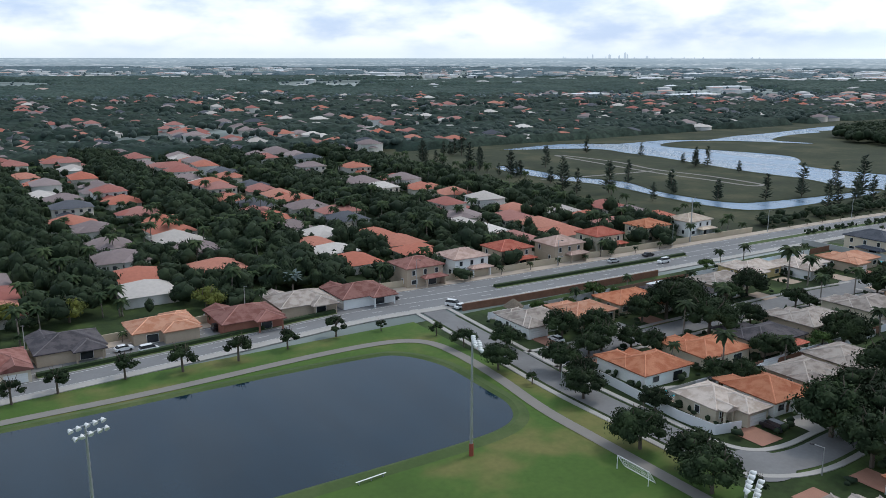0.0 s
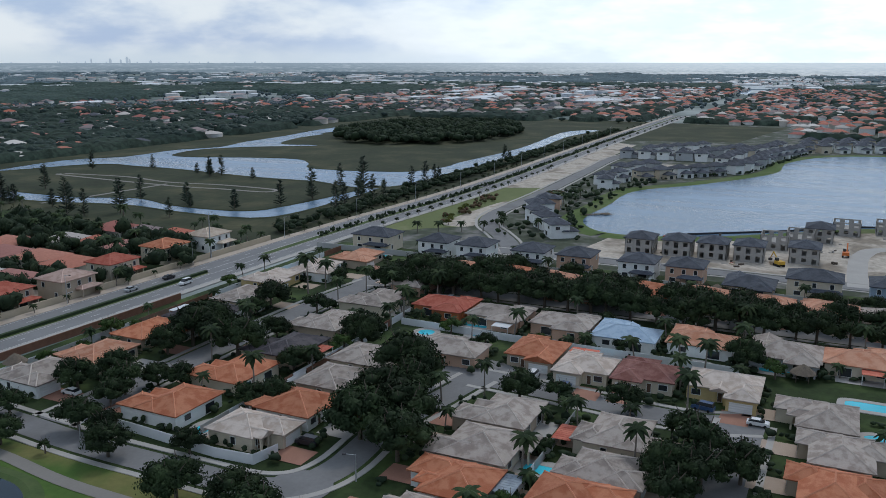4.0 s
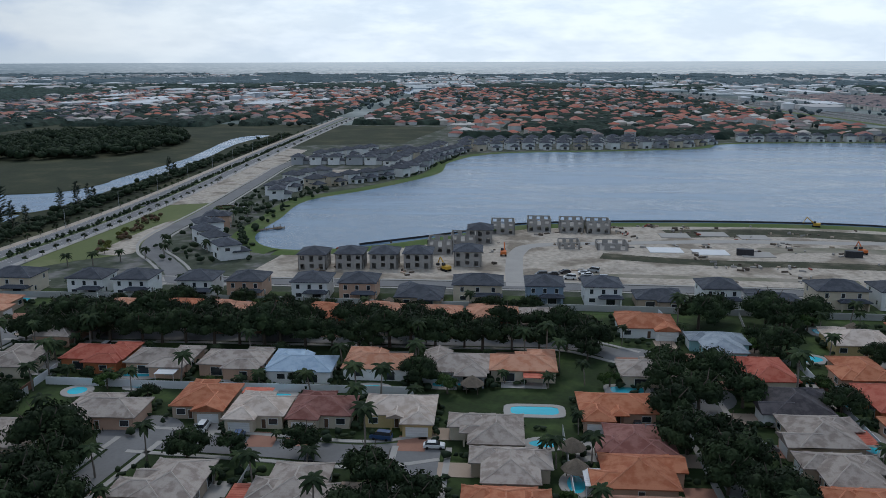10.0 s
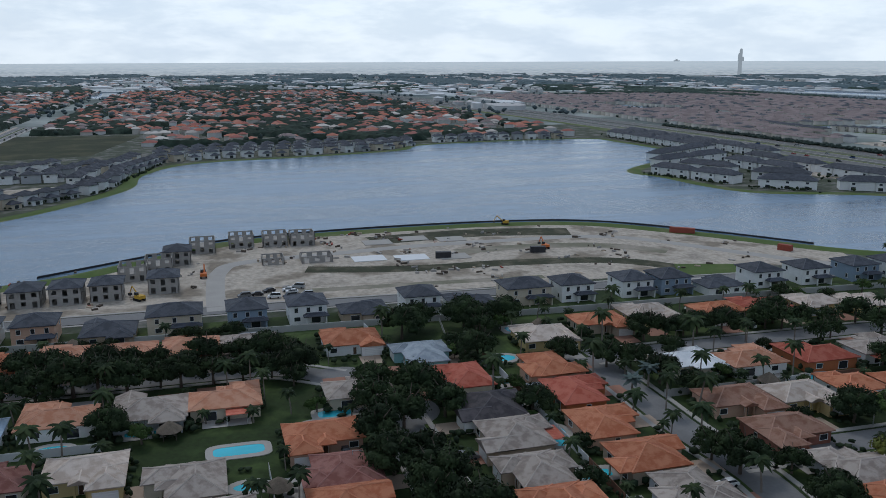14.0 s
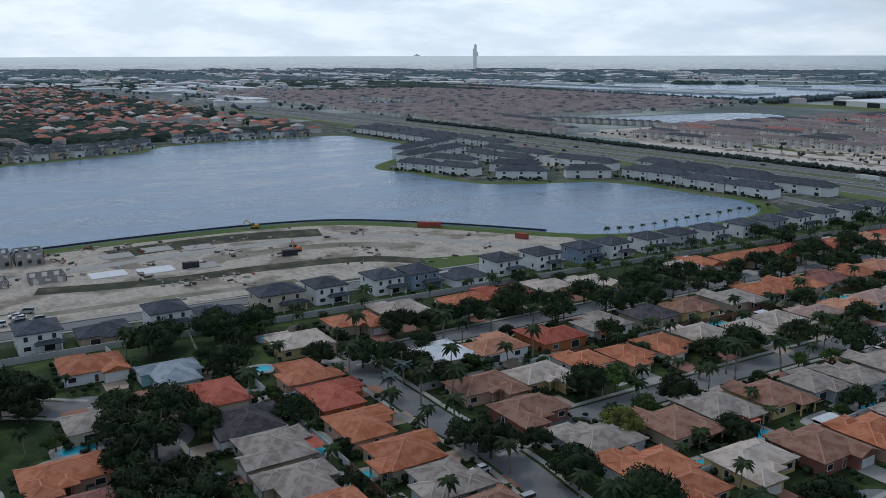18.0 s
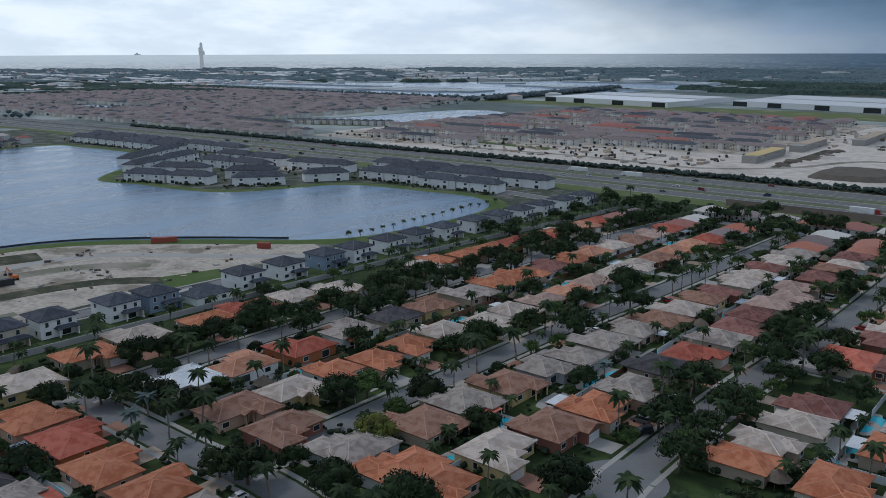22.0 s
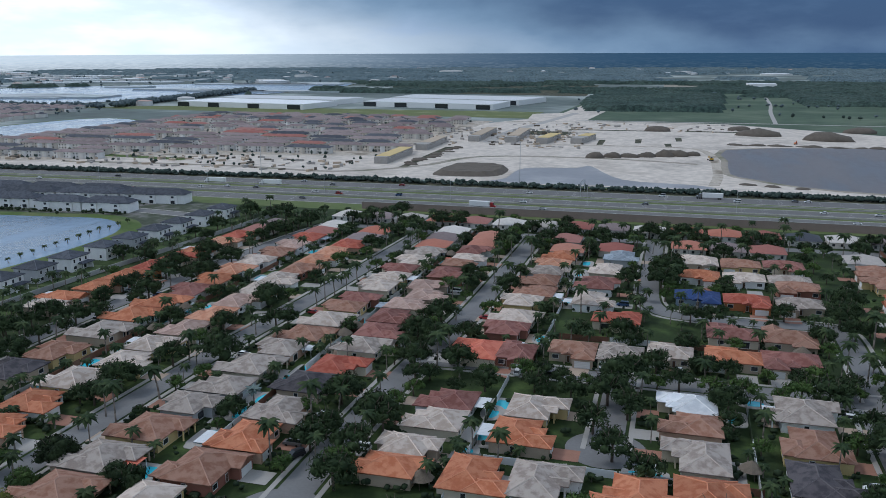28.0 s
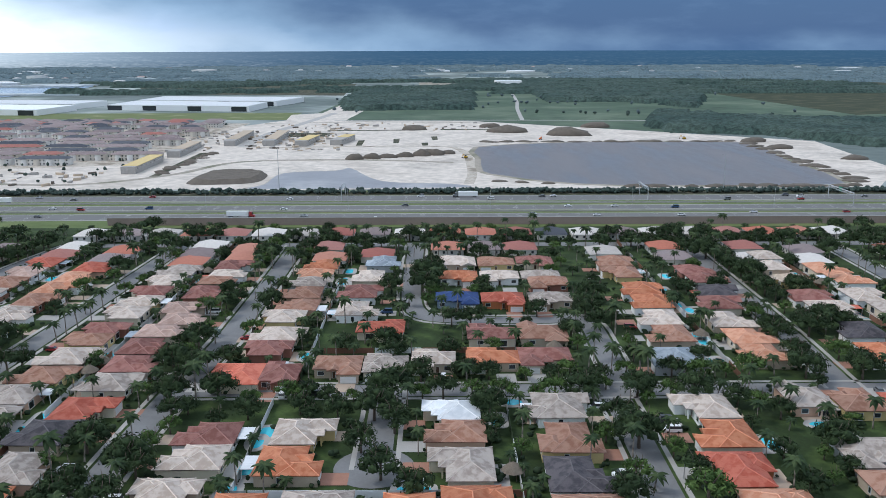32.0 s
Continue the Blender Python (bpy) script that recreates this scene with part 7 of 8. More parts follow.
def car_parts(kind):
    body, glass, wheel = Mesh(), Mesh(), Mesh()
    tall = kind == "van"
    side = [(-2.25, 0.35), (-2.25, 0.85), (-2.0, 1.0), (-1.0, 1.05), (1.3, 1.05), (2.1, 0.92), (2.25, 0.7), (2.25, 0.35)] if not tall else [(-2.4, 0.35), (-2.4, 1.1), (-2.2, 1.2), (1.5, 1.2), (2.3, 0.95), (2.4, 0.7), (2.4, 0.35)]
    top = [(-1.9, 1.0), (-1.35, 1.48), (0.35, 1.5), (1.25, 1.05)] if not tall else [(-2.3, 1.15), (-2.1, 1.95), (0.7, 1.98), (1.6, 1.2)]
    for m, line, half in ((body, side, 0.9), (glass, top, 0.76)):
        n = len(line)
        pts = [(x, -half, z) for x, z in line] + [(x, half, z) for x, z in line]
        m.solid(pts, [tuple(range(n)), tuple(range(2 * n - 1, n - 1, -1))] + [(i, n + i, n + (i + 1) % n, (i + 1) % n) for i in range(n)])
    r = Mesh()
    r.solid([(x, s * 0.7, z + 0.03) for s in (-1, 1) for x, z in (top[1], top[2])] + [(x, s * 0.68, z - 0.06) for s in (-1, 1) for x, z in (top[1], top[2])], [(0, 1, 3, 2), (0, 4, 5, 1), (2, 3, 7, 6), (0, 2, 6, 4), (1, 5, 7, 3)])
    wheel.tube((0, -0.11, 0), (0, 0.11, 0), 0.33, 0.33, 12)
    return body, glass, r, wheel.make("wheel", TYRE)


CAR_SHAPES = {k: car_parts(k) for k in ("sedan", "van")}
first_car = {}


def car(x, y, turn, colour, kind="sedan", z=-0.05):
    m = pose(x, y, z, 0, 0, turn)
    key = (colour, kind)
    if key in first_car:
        return copy_thing(first_car[key], m)
    body, glass, roof, wheel = CAR_SHAPES[kind]
    thing = tagged(new("car"), f"{colour} {'van' if kind == 'van' else 'saloon car'} standing on the asphalt", "car", "cars on the roads")
    part("body", body.make("body", CARS[colour]), thing)
    part("cabin_glass", glass.make("cabin_glass", GLASS), thing)
    part("car_roof", roof.make("car_roof", CARS[colour]), thing)
    for px in (-1.4, 1.4):
        for py in (-0.82, 0.82):
            part("wheel", wheel, thing, at=pose(px, py, 0.33))
    thing.matrix_basis = m
    first_car[key] = thing
    return thing


COLOURS = ("white", "white", "silver", "black", "grey", "blue", "red", "white")
for x, y, t, c, k in ((41, 205, 5, "white", "sedan"), (46, 201, 5, "white", "van"), (66, 208, 5, "black", "van"), (86, 209, 4, "white", "sedan"), (117, 208, 2, "black", "sedan"), (129, 193, -60, "white", "van"),
                      (134, 154, 90, "white", "sedan"), (205, 207, 0, "silver", "sedan"), (222, 207, 0, "black", "sedan"), (219, 197, 180, "white", "van"), (130, 190, 0, "white", "sedan"),
                      (186, 25, 80, "blue", "van"), (184, 55, 0, "blue", "van"), (176, 38, 5, "black", "sedan"), (118, -180, 30, "white", "van"), (110, -182, 60, "black", "van"), (158, -133, 90, "white", "sedan"),
                      (96, -190, 0, "white", "van"), (90, -300, 0, "red", "sedan"), (38, -258, 0, "black", "sedan"), (60, -250, 0, "black", "van"), (-16, -258, 0, "white", "van"), (-22, -186, 90, "black", "sedan"),
                      (-30, -228, 90, "grey", "sedan"), (-40, -225, 0, "white", "van"), (-92, -290, 90, "white", "van"), (44, -262, 90, "white", "sedan"), (196, -30, 0, "black", "sedan")):
    car(x, y, t, c, k)
for x, y, facing, front, fx, fy in lots:
    if -330 < y < 180 and rng.random() < 0.22:
        car(x + fx * 10.5 + -fy * front * 0.24, y + fy * 10.5 + fx * front * 0.24, SIDE[facing] + 90, rng.choice(COLOURS), rng.choice(("sedan", "van")))
for i in range(58):
    x = rng.uniform(-330, 760)
    c = min(HW, key=lambda p: abs(p[0] - x))
    k = min(range(len(HW) - 1), key=lambda j: abs((HW[j][0] + HW[j + 1][0]) / 2 - x))
    (ax, ay), (bx, by) = HW[k], HW[k + 1]
    yc = ay + (by - ay) * (x - ax) / (bx - ax)
    lane = rng.choice((42, 37.5, 33.5, 29, 25, 11.5, 7.5, 3.5, -0.5, -20, -25, -30, -35))
    car(x, yc + lane, math.degrees(math.atan2(by - ay, bx - ax)) + (180 if lane > 10 else 0), rng.choice(COLOURS), rng.choice(("sedan", "sedan", "van")))


def lorry(x, y, turn, cab, load=TRIM):
    thing = tagged(new("lorry"), "articulated lorry with a long white trailer", "truck", "lorries on the highway")
    box, head, glass = Mesh(), Mesh(), Mesh()
    box.box(-9, -1.25, 1.1, 4.2, 1.25, 4.0)
    head.solid([(4.7, -1.2, 0.5), (8.0, -1.2, 0.5), (8.0, 1.2, 0.5), (4.7, 1.2, 0.5), (4.7, -1.2, 3.6), (6.4, -1.2, 3.4), (6.4, 1.2, 3.4), (4.7, 1.2, 3.6), (8.0, -1.2, 1.7), (8.0, 1.2, 1.7), (6.9, -1.2, 1.9), (6.9, 1.2, 1.9)],
               [(0, 3, 2, 1), (4, 5, 6, 7), (0, 4, 7, 3), (1, 2, 9, 8), (8, 9, 11, 10), (10, 11, 6, 5), (0, 1, 8, 10, 5, 4), (3, 7, 6, 11, 9, 2)])
    glass.solid([(6.47, -1.0, 3.2), (6.92, -1.0, 2.05), (6.92, 1.0, 2.05), (6.47, 1.0, 3.2)], [(0, 1, 2, 3)])
    part("trailer", box.make("trailer", load), thing)
    part("cab", head.make("cab", cab), thing)
    part("windscreen", glass.make("windscreen", GLASS), thing)
    wheel = Mesh()
    wheel.tube((0, -0.2, 0), (0, 0.2, 0), 0.52, 0.52, 12)
    me = wheel.make("wheel", TYRE)
    for px in (-7.5, -6.2, 4.6, 5.8, 7.2):
        for py in (-1.05, 1.05):
            part("wheel", me, thing, at=pose(px, py, 0.52))
    thing.matrix_basis = pose(x, y, -0.05, 0, 0, turn)


lorry(142, -521, 180, CARS["red"])
lorry(360, -570, 0, CARS["white"])
lorry(315, -571, 0, CARS["white"])
lorry(5, -590, 0, CARS["grey"])


# sports lights, goal, bench
def sports_light(x, y, h, turn):
    thing = tagged(new("sports_floodlight"), "tall grey steel pole with a cluster of floodlights", "floodlight", "floodlights of the sports field")
    pole, arm, foot = Mesh(), Mesh(), Mesh()
    pole.tube((0, 0, -0.3), (0, 0, h), 0.34, 0.17, 10)
    part("pole", pole.make("pole", METAL), thing)
    foot.tube((0, 0, -0.3), (0, 0, 2.2), 0.44, 0.42, 10)
    part("base_guard", foot.make("base_guard", RUST), thing, "rust-red guard round the foot")
    lamp = Mesh()
    lamp.tube((0, 0, 0), (0, -0.5, -0.35), 0.16, 0.42, 10)
    lamp_me = lamp.make("floodlamp", TRIM)
    for k in (0, 1):
        bar = Mesh()
        bar.box(-2.6, -0.08 - k, h - 0.2 - k * 0.9, 2.6, 0.08 - k, h - 0.04 - k * 0.9)
        bar.box(-0.1, -0.08 - k, h - 0.2 - k * 0.9, 0.1, 0.2, h - 0.04 - k * 0.9)
        part("crossarm", bar.make("crossarm", METAL), thing)
        for i in range(5):
            part("floodlamp", lamp_me, thing, at=pose(-2.4 + i * 1.2, -k - 0.05, h + 0.15 - k * 0.9, 0, 0, rng.uniform(-25, 25)))
    thing.matrix_basis = pose(x, y, 0, 0, 0, turn)


sports_light(17.5, 117, 20.5, 20)
sports_light(80.5, 114.5, 21.5, 60)
sports_light(80, 57, 21.0, 30)
goal = tagged(new("soccer_goal"), "white tubular soccer goal with a net on the turf", "goal")
for name, a, b in (("post", (0, -3.66, -0.15), (0, -3.66, 2.44)), ("post", (0, 3.66, -0.15), (0, 3.66, 2.44)), ("crossbar", (0, -3.66, 2.44), (0, 3.66, 2.44)), ("stay", (0, -3.66, 2.44), (1.8, -3.66, -0.1)), ("stay", (0, 3.66, 2.44), (1.8, 3.66, -0.1)), ("ground_bar", (1.8, -3.66, -0.1), (1.8, 3.66, -0.1))):
    rod = Mesh()
    rod.tube(a, b, 0.08, 0.08, 8)
    part(name, rod.make(name, TRIM), goal)
net = Mesh()
for i in range(15):
    y = -3.66 + i * 7.32 / 14
    net.bar((0, y, 2.44), (1.8, y, -0.08), 0.018)
for i in range(1, 6):
    net.bar((1.8 * i / 6, -3.66, 2.44 * (1 - i / 6)), (1.8 * i / 6, 3.66, 2.44 * (1 - i / 6)), 0.018)
tagged(part("net", net.make("net", TRIM), goal), kind="stuff")
goal.matrix_basis = pose(99, 93, 0, 0, 0, 0)
bench = tagged(new("bench"), "long pale aluminium bench on the grass", "bench")
m = Mesh()
m.box(-3, -0.15, 0.42, 3, 0.15, 0.47)
part("seat", m.make("seat", TRIM), bench)
for x in (-2.4, 0, 2.4):
    m = Mesh()
    m.box(x - 0.05, -0.15, -0.2, x + 0.05, 0.15, 0.42)
    part("leg", m.make("leg", METAL), bench)
bench.matrix_basis = pose(61, 116, 0, 0, 0, 4)


# street lamps and poles
def lamp_post(x, y, h, turn, arms=1, tall=False):
    key = ("lamp", h, arms)
    mtx = pose(x, y, 0, 0, 0, turn)
    if key in first_car:
        return copy_thing(first_car[key], mtx)
    thing = tagged(new("street_lamp"), "tall highway mast light" if tall else "slim grey street lamp on a curved arm", "street lamp", "lamps along the roads")
    m = Mesh()
    m.tube((0, 0, -0.3), (0, 0, h), 0.13 if not tall else 0.3, 0.07 if not tall else 0.12, 8)
    part("pole", m.make("pole", METAL), thing)
    for s in range(arms):
        m = Mesh()
        d = 1 if s == 0 else -1
        m.tube((0, 0, h - 0.1), (d * 1.8, 0, h + 0.3), 0.05, 0.04, 6)
        arm = part("arm", m.make("arm", METAL), thing)
        m = Mesh()
        m.box(min(d * 1.6, d * 2.4), -0.15, h + 0.2, max(d * 1.6, d * 2.4), 0.15, h + 0.36)
        part("lamp_head", m.make("lamp_head", DARKMETAL), arm)
    thing.matrix_basis = mtx
    first_car[key] = thing
    return thing


for x in range(20, 900, 55):
    c = min(AVE, key=lambda p: abs(p[0] - x))
    lamp_post(x, c[1] + 11.2, 9.0, 270)
for x in range(-280, 900, 90):
    c = min(HW, key=lambda p: abs(p[0] - x))
    lamp_post(x, c[1] + 11.5, 13.0, 90, 2)
lamp_post(136, -612, 32.0, 0, 1, True)
lamp_post(-180, -612, 26.0, 0, 1, True)
lamp_post(340, -606, 26.0, 0, 1, True)
lamp_post(253, 215, 17.0, 0, 1, True)
for x, y in ((127, 76), (115, 130), (186, -30), (176, -150), (110, -300), (-36, -200), (60, -248), (163, -240), (230, -200)):
    lamp_post(x, y, 5.0, rng.uniform(0, 360))


def gantry(x, y, span, sign):
    thing = tagged(new("highway_gantry"), "steel lattice gantry carrying a green sign over the highway", "gantry", "sign gantries")
    for s in (0, 1):
        m = Mesh()
        m.tube((0, -s * span, -0.3), (0, -s * span, 8.4), 0.3, 0.25, 8)
        part("column", m.make("column", METAL), thing)
    m = Mesh()
    for dx, dz in ((0, 0), (1.2, 0), (0, 1.4), (1.2, 1.4)):
        m.bar((dx, 0, 7.0 + dz), (dx, -span, 7.0 + dz), 0.12)
    n = int(span / 2)
    for i in range(n):
        y0, y1 = -span * i / n, -span * (i + 1) / n
        m.bar((0, y0, 7.0), (0, y1, 8.4), 0.07)
        m.bar((1.2, y0, 8.4), (1.2, y1, 7.0), 0.07)
        m.bar((0, y0, 8.4), (1.2, y1, 8.4), 0.07)
    tagged(part("truss", m.make("truss", METAL), thing), kind="stuff")
    if sign:
        m = Mesh()
        m.box(-0.5, -span * 0.62, 6.2, -0.3, -span * 0.62 + 4.5, 9.2)
        part("sign_panel", m.make("sign_panel", surface("green sign", (0.02, 0.20, 0.12), 0.5, 0.1)), thing)
        m = Mesh()
        for k in range(3):
            m.box(0.0 - 0.54, -span * 0.62 + 0.6, 6.9 + k * 0.7, -0.5, -span * 0.62 + 3.8 - k * 0.5, 7.2 + k * 0.7)
        tagged(part("sign_bars", m.make("sign_bars", TRIM), thing), kind="stuff")
    thing.matrix_basis = pose(x, y, 0)


gantry(-118, -578, 24, False)
gantry(-244, -552, 36, True)
gantry(88, -578, 24, False)
for x in (112, 118, 124, 130):
    plant("palm", x, -616, 0.9, 0, True)


# ---- lakeside and building site ----
def shell(x, y, w, d, roofed, storeys=2):
    """A house under construction: slabs, block walls with openings, columns, perhaps bare roof slopes."""
    thing = tagged(new("unfinished_house"), "unfinished concrete block house with open window holes" + (" and dark roof" if roofed else ""), "house", "houses under construction")
    for lv in range(storeys):
        z = lv * 3.0
        slab = Mesh()
        slab.box(-w / 2, -d / 2, z - 0.2, w / 2, d / 2, z)
        part("slab", slab.make("slab", BLOCK), thing)
        for s, axis, length in ((-1, 0, w), (1, 0, w), (-1, 1, d), (1, 1, d)):
            wall = Mesh()
            n = 3
            for i in range(n):
                u0, u1 = -length / 2 + length * i / n, -length / 2 + length * (i + 1) / n
                g0, g1 = u0 + (u1 - u0) * 0.3, u0 + (u1 - u0) * 0.75
                for a, b, z0, z1 in ((u0, g0, 0, 2.8), (g1, u1, 0, 2.8), (g0, g1, 0, 0.8 if (i + lv) % 2 else 0.02), (g0, g1, 2.3, 2.8)):
                    if axis == 0:
                        wall.box(a, s * (d / 2 - 0.1) - 0.1, z + z0, b, s * (d / 2 - 0.1) + 0.1, z + z1)
                    else:
                        wall.box(s * (w / 2 - 0.1) - 0.1, a, z + z0, s * (w / 2 - 0.1) + 0.1, b, z + z1)
            tagged(part("block_wall", wall.make("block_wall", BLOCK), thing), kind="stuff")
    if roofed:
        r, c = Mesh(), Mesh()
        hip(r, c, -w / 2, -d / 2, w / 2, d / 2, storeys * 3.0)
        part("roof", r.make("roof", ROOF_MATS["s"]), thing)
        tagged(part("ridge_tiles", c.make("ridge_tiles", CAP_MATS["s"]), thing), kind="stuff")
    thing.matrix_basis = pose(x, y, 0.05, 0, 0, 0)
    take(x - w / 2, y - d / 2, x + w / 2, y + d / 2)


for x, y, r in ((336, 71, True), (338, 57, True), (339, 44, True), (340, 31, True), (345, 12, True), (366, 24, False), (377, 15, False), (388, 8, True)):
    shell(x, y, 11, 10.5, r)
for x, y in ((408, -2), (415, -19), (414, -34), (412, -46)):
    shell(x, y, 10, 11, False)
shell(377, -48, 9, 13, False, 1)
shell(378, -30, 9, 9, False, 1)
for x, y, w, d in ((374, -70, 10, 14), (371, -88, 10, 14), (405, -80, 10, 13), (409, -98, 10, 13), (368, -106, 10, 13), (403, -115, 10, 13)):
    sheet("foundation_slab", [(x - w / 2, y - d / 2), (x + w / 2, y - d / 2), (x + w / 2, y + d / 2), (x - w / 2, y + d / 2)], 0.1, CONCRETE if rng.random() < 0.6 else FENCE, "fresh concrete foundation slab on the sand", "slab", "", 0.3)


def container(x, y, turn, mat, label, size=1.0):
    thing = tagged(new("site_container"), label, "container", "containers on the site")
    m = Mesh()
    n = 24
    line = [(-6 + 12 * i / n, 0.06 if i % 2 else 0.0) for i in range(n + 1)]
    for s in (-1, 1):
        for (x0, o0), (x1, o1) in zip(line, line[1:]):
            m.poly([(x0, s * (1.2 + o0), -0.1), (x1, s * (1.2 + o1), -0.1), (x1, s * (1.2 + o1), 2.5), (x0, s * (1.2 + o0), 2.5)])
    m.box(-6, -1.2, 2.4, 6, 1.2, 2.52)
    m.box(-6.02, -1.22, -0.1, -5.9, 1.22, 2.52)
    m.box(5.9, -1.22, -0.1, 6.02, 1.22, 2.52)
    part("shell", m.make("shell", mat), thing)
    thing.matrix_basis = pose(x, y, 0, 0, 0, turn) @ Matrix.Diagonal((size, 1, 1, 1))


debris = Mesh()
for i in range(3600):
    x, y = rng.uniform(320, 432), rng.uniform(-250, 90)
    if noise.noise((x / 13, y / 13, 2.0)) < 0.22 or not inside(x, y, [(322, 90), (366, 78), (396, 20), (428, -12), (432, -150), (418, -195), (340, -265), (320, -250)]) or abs(y + 6) < 6:
        continue
    if y < -130 and rng.random() < 0.6:
        continue
    c, s, l, w_, h = math.cos(i), math.sin(i), rng.uniform(0.2, 1.5), rng.uniform(0.12, 0.6), rng.uniform(0.05, 0.8)
    pts = [(x + c * a * l - s * b * w_, y + s * a * l + c * b * w_, z) for z in (-0.2, h) for a, b in ((-1, -1), (1, -1), (1, 1), (-1, 1))]
    debris.solid(pts, [(0, 3, 2, 1), (4, 5, 6, 7), (0, 1, 5, 4), (1, 2, 6, 5), (2, 3, 7, 6), (3, 0, 4, 7)], 2 if i % 31 == 0 else (0, 1, 3, 4, 4)[i % 5])
tagged(new("building_debris", debris.make("building_debris", BLOCK, WALL_MATS["tan"], RUST, CONCRETE, BARK)), "stacks of blocks, boards and rubble on the site", "rubble", kind="stuff")
container(386, -228, 55, RUST, "rust-red shipping container on the site")
container(339, -251, 30, RUST, "rust-red shipping container by the shore", 0.5)
container(367, -101, 80, DARKMETAL, "dark steel skip on the sand", 0.55)
container(366, -144, 80, DARKMETAL, "dark steel skip on the sand", 0.55)


def digger(x, y, turn):
    thing = tagged(new("excavator"), "yellow excavator with a raised arm on sand", "excavator", "site machines")
    paint = ORANGE if rng.random() < 0.4 else surface("machine yellow", (0.55, 0.33, 0.04), 0.6, 0.3)
    for s in (-1, 1):
        m = Mesh()
        m.box(-1.8, s * 1.0 - 0.3, -0.1, 1.8, s * 1.0 + 0.3, 0.7)
        part("track", m.make("track", TYRE), thing)
    m = Mesh()
    m.box(-1.9, -1.2, 0.75, 1.2, 1.2, 1.9)
    part("body", m.make("body", paint), thing)
    m = Mesh()
    m.box(0.1, 0.1, 1.9, 1.2, 1.1, 2.9)
    part("cab", m.make("cab", GLASS), thing)
    m = Mesh()
    m.tube((1.0, -0.4, 1.6), (4.2, -0.4, 4.4), 0.3, 0.22, 6)
    boom = part("boom", m.make("boom", paint), thing)
    m = Mesh()
    m.tube((4.2, -0.4, 4.4), (5.8, -0.4, 1.6), 0.22, 0.16, 6)
    part("stick", m.make("stick", paint), boom)
    m = Mesh()
    m.box(5.2, -0.9, 0.8, 6.2, 0.1, 1.7)
    part("bucket", m.make("bucket", DARKMETAL), boom)
    thing.matrix_basis = pose(x, y, 0, 0, 0, turn)


for x, y, t in ((333, 20, 40), (372, -150, 10), (-2, -800, 60), (-250, -960, 20), (-90, -960, 100), (430, -152, 70), (360, -2, 0)):
    digger(x, y, t)
for i in range(9):
    car(rng.uniform(322, 336), rng.uniform(-40, -15), rng.uniform(60, 120), rng.choice(COLOURS), rng.choice(("van", "sedan")))


def mound(x, y, r, h, mat, label):
    v, f = BALLS[2]
    v = v * (1 + arr.uniform(-0.16, 0.16, (len(v), 1)))
    ob = new("dirt_mound", tri_mesh("dirt_mound", v * [r, r * 0.55, h], f, [mat]))
    ob.matrix_basis = pose(x, y, -0.25, 0, 0, rng.uniform(-15, 15))
    tagged(ob, label, "mound", "mounds of earth")


SOIL = surface("dark heaped soil", (0.13, 0.11, 0.09), 0.95, 0.4, 0.2, 1.5, bump=0.6, local=False)
for k in range(6):
    mound(100 - k * 15, -795 - k * 6, 9, rng.uniform(4, 7), SOIL, "dark heap of soil on white sand")
for x, y, r, h in ((55, -1080, 16, 6), (-60, -1050, 24, 8), (-130, -1010, 26, 9), (-42, -1111, 14, 6), (-178, -1108, 20, 7), (34, -830, 9, 5), (14, -834, 8, 4), (-317, -932, 16, 5), (-322, -871, 14, 4), (-357, -785, 14, 4)):
    mound(x, y, r, h, SOIL, "low dark bank of spoil on the sand")


for x0, y0, x1, y1, step, r in ((-20, -936, -305, -936, 13, 9), (-307, -920, -297, -650, 14, 9), (-290, -633, -110, -633, 13, 8), (-60, -650, -20, -664, 9, 7), (252, -700, 244, -850, 12, 6)):
    count = int(math.hypot(x1 - x0, y1 - y0) / step)
    for k in range(count):
        u = (k + rng.uniform(0, 0.8)) / count
        mound(x0 + (x1 - x0) * u + rng.uniform(-3, 3), y0 + (y1 - y0) * u + rng.uniform(-2, 2), r * rng.uniform(0.7, 1.3), rng.uniform(0.9, 2.4), SOIL, "low dark ridge of wet spoil along the bank")


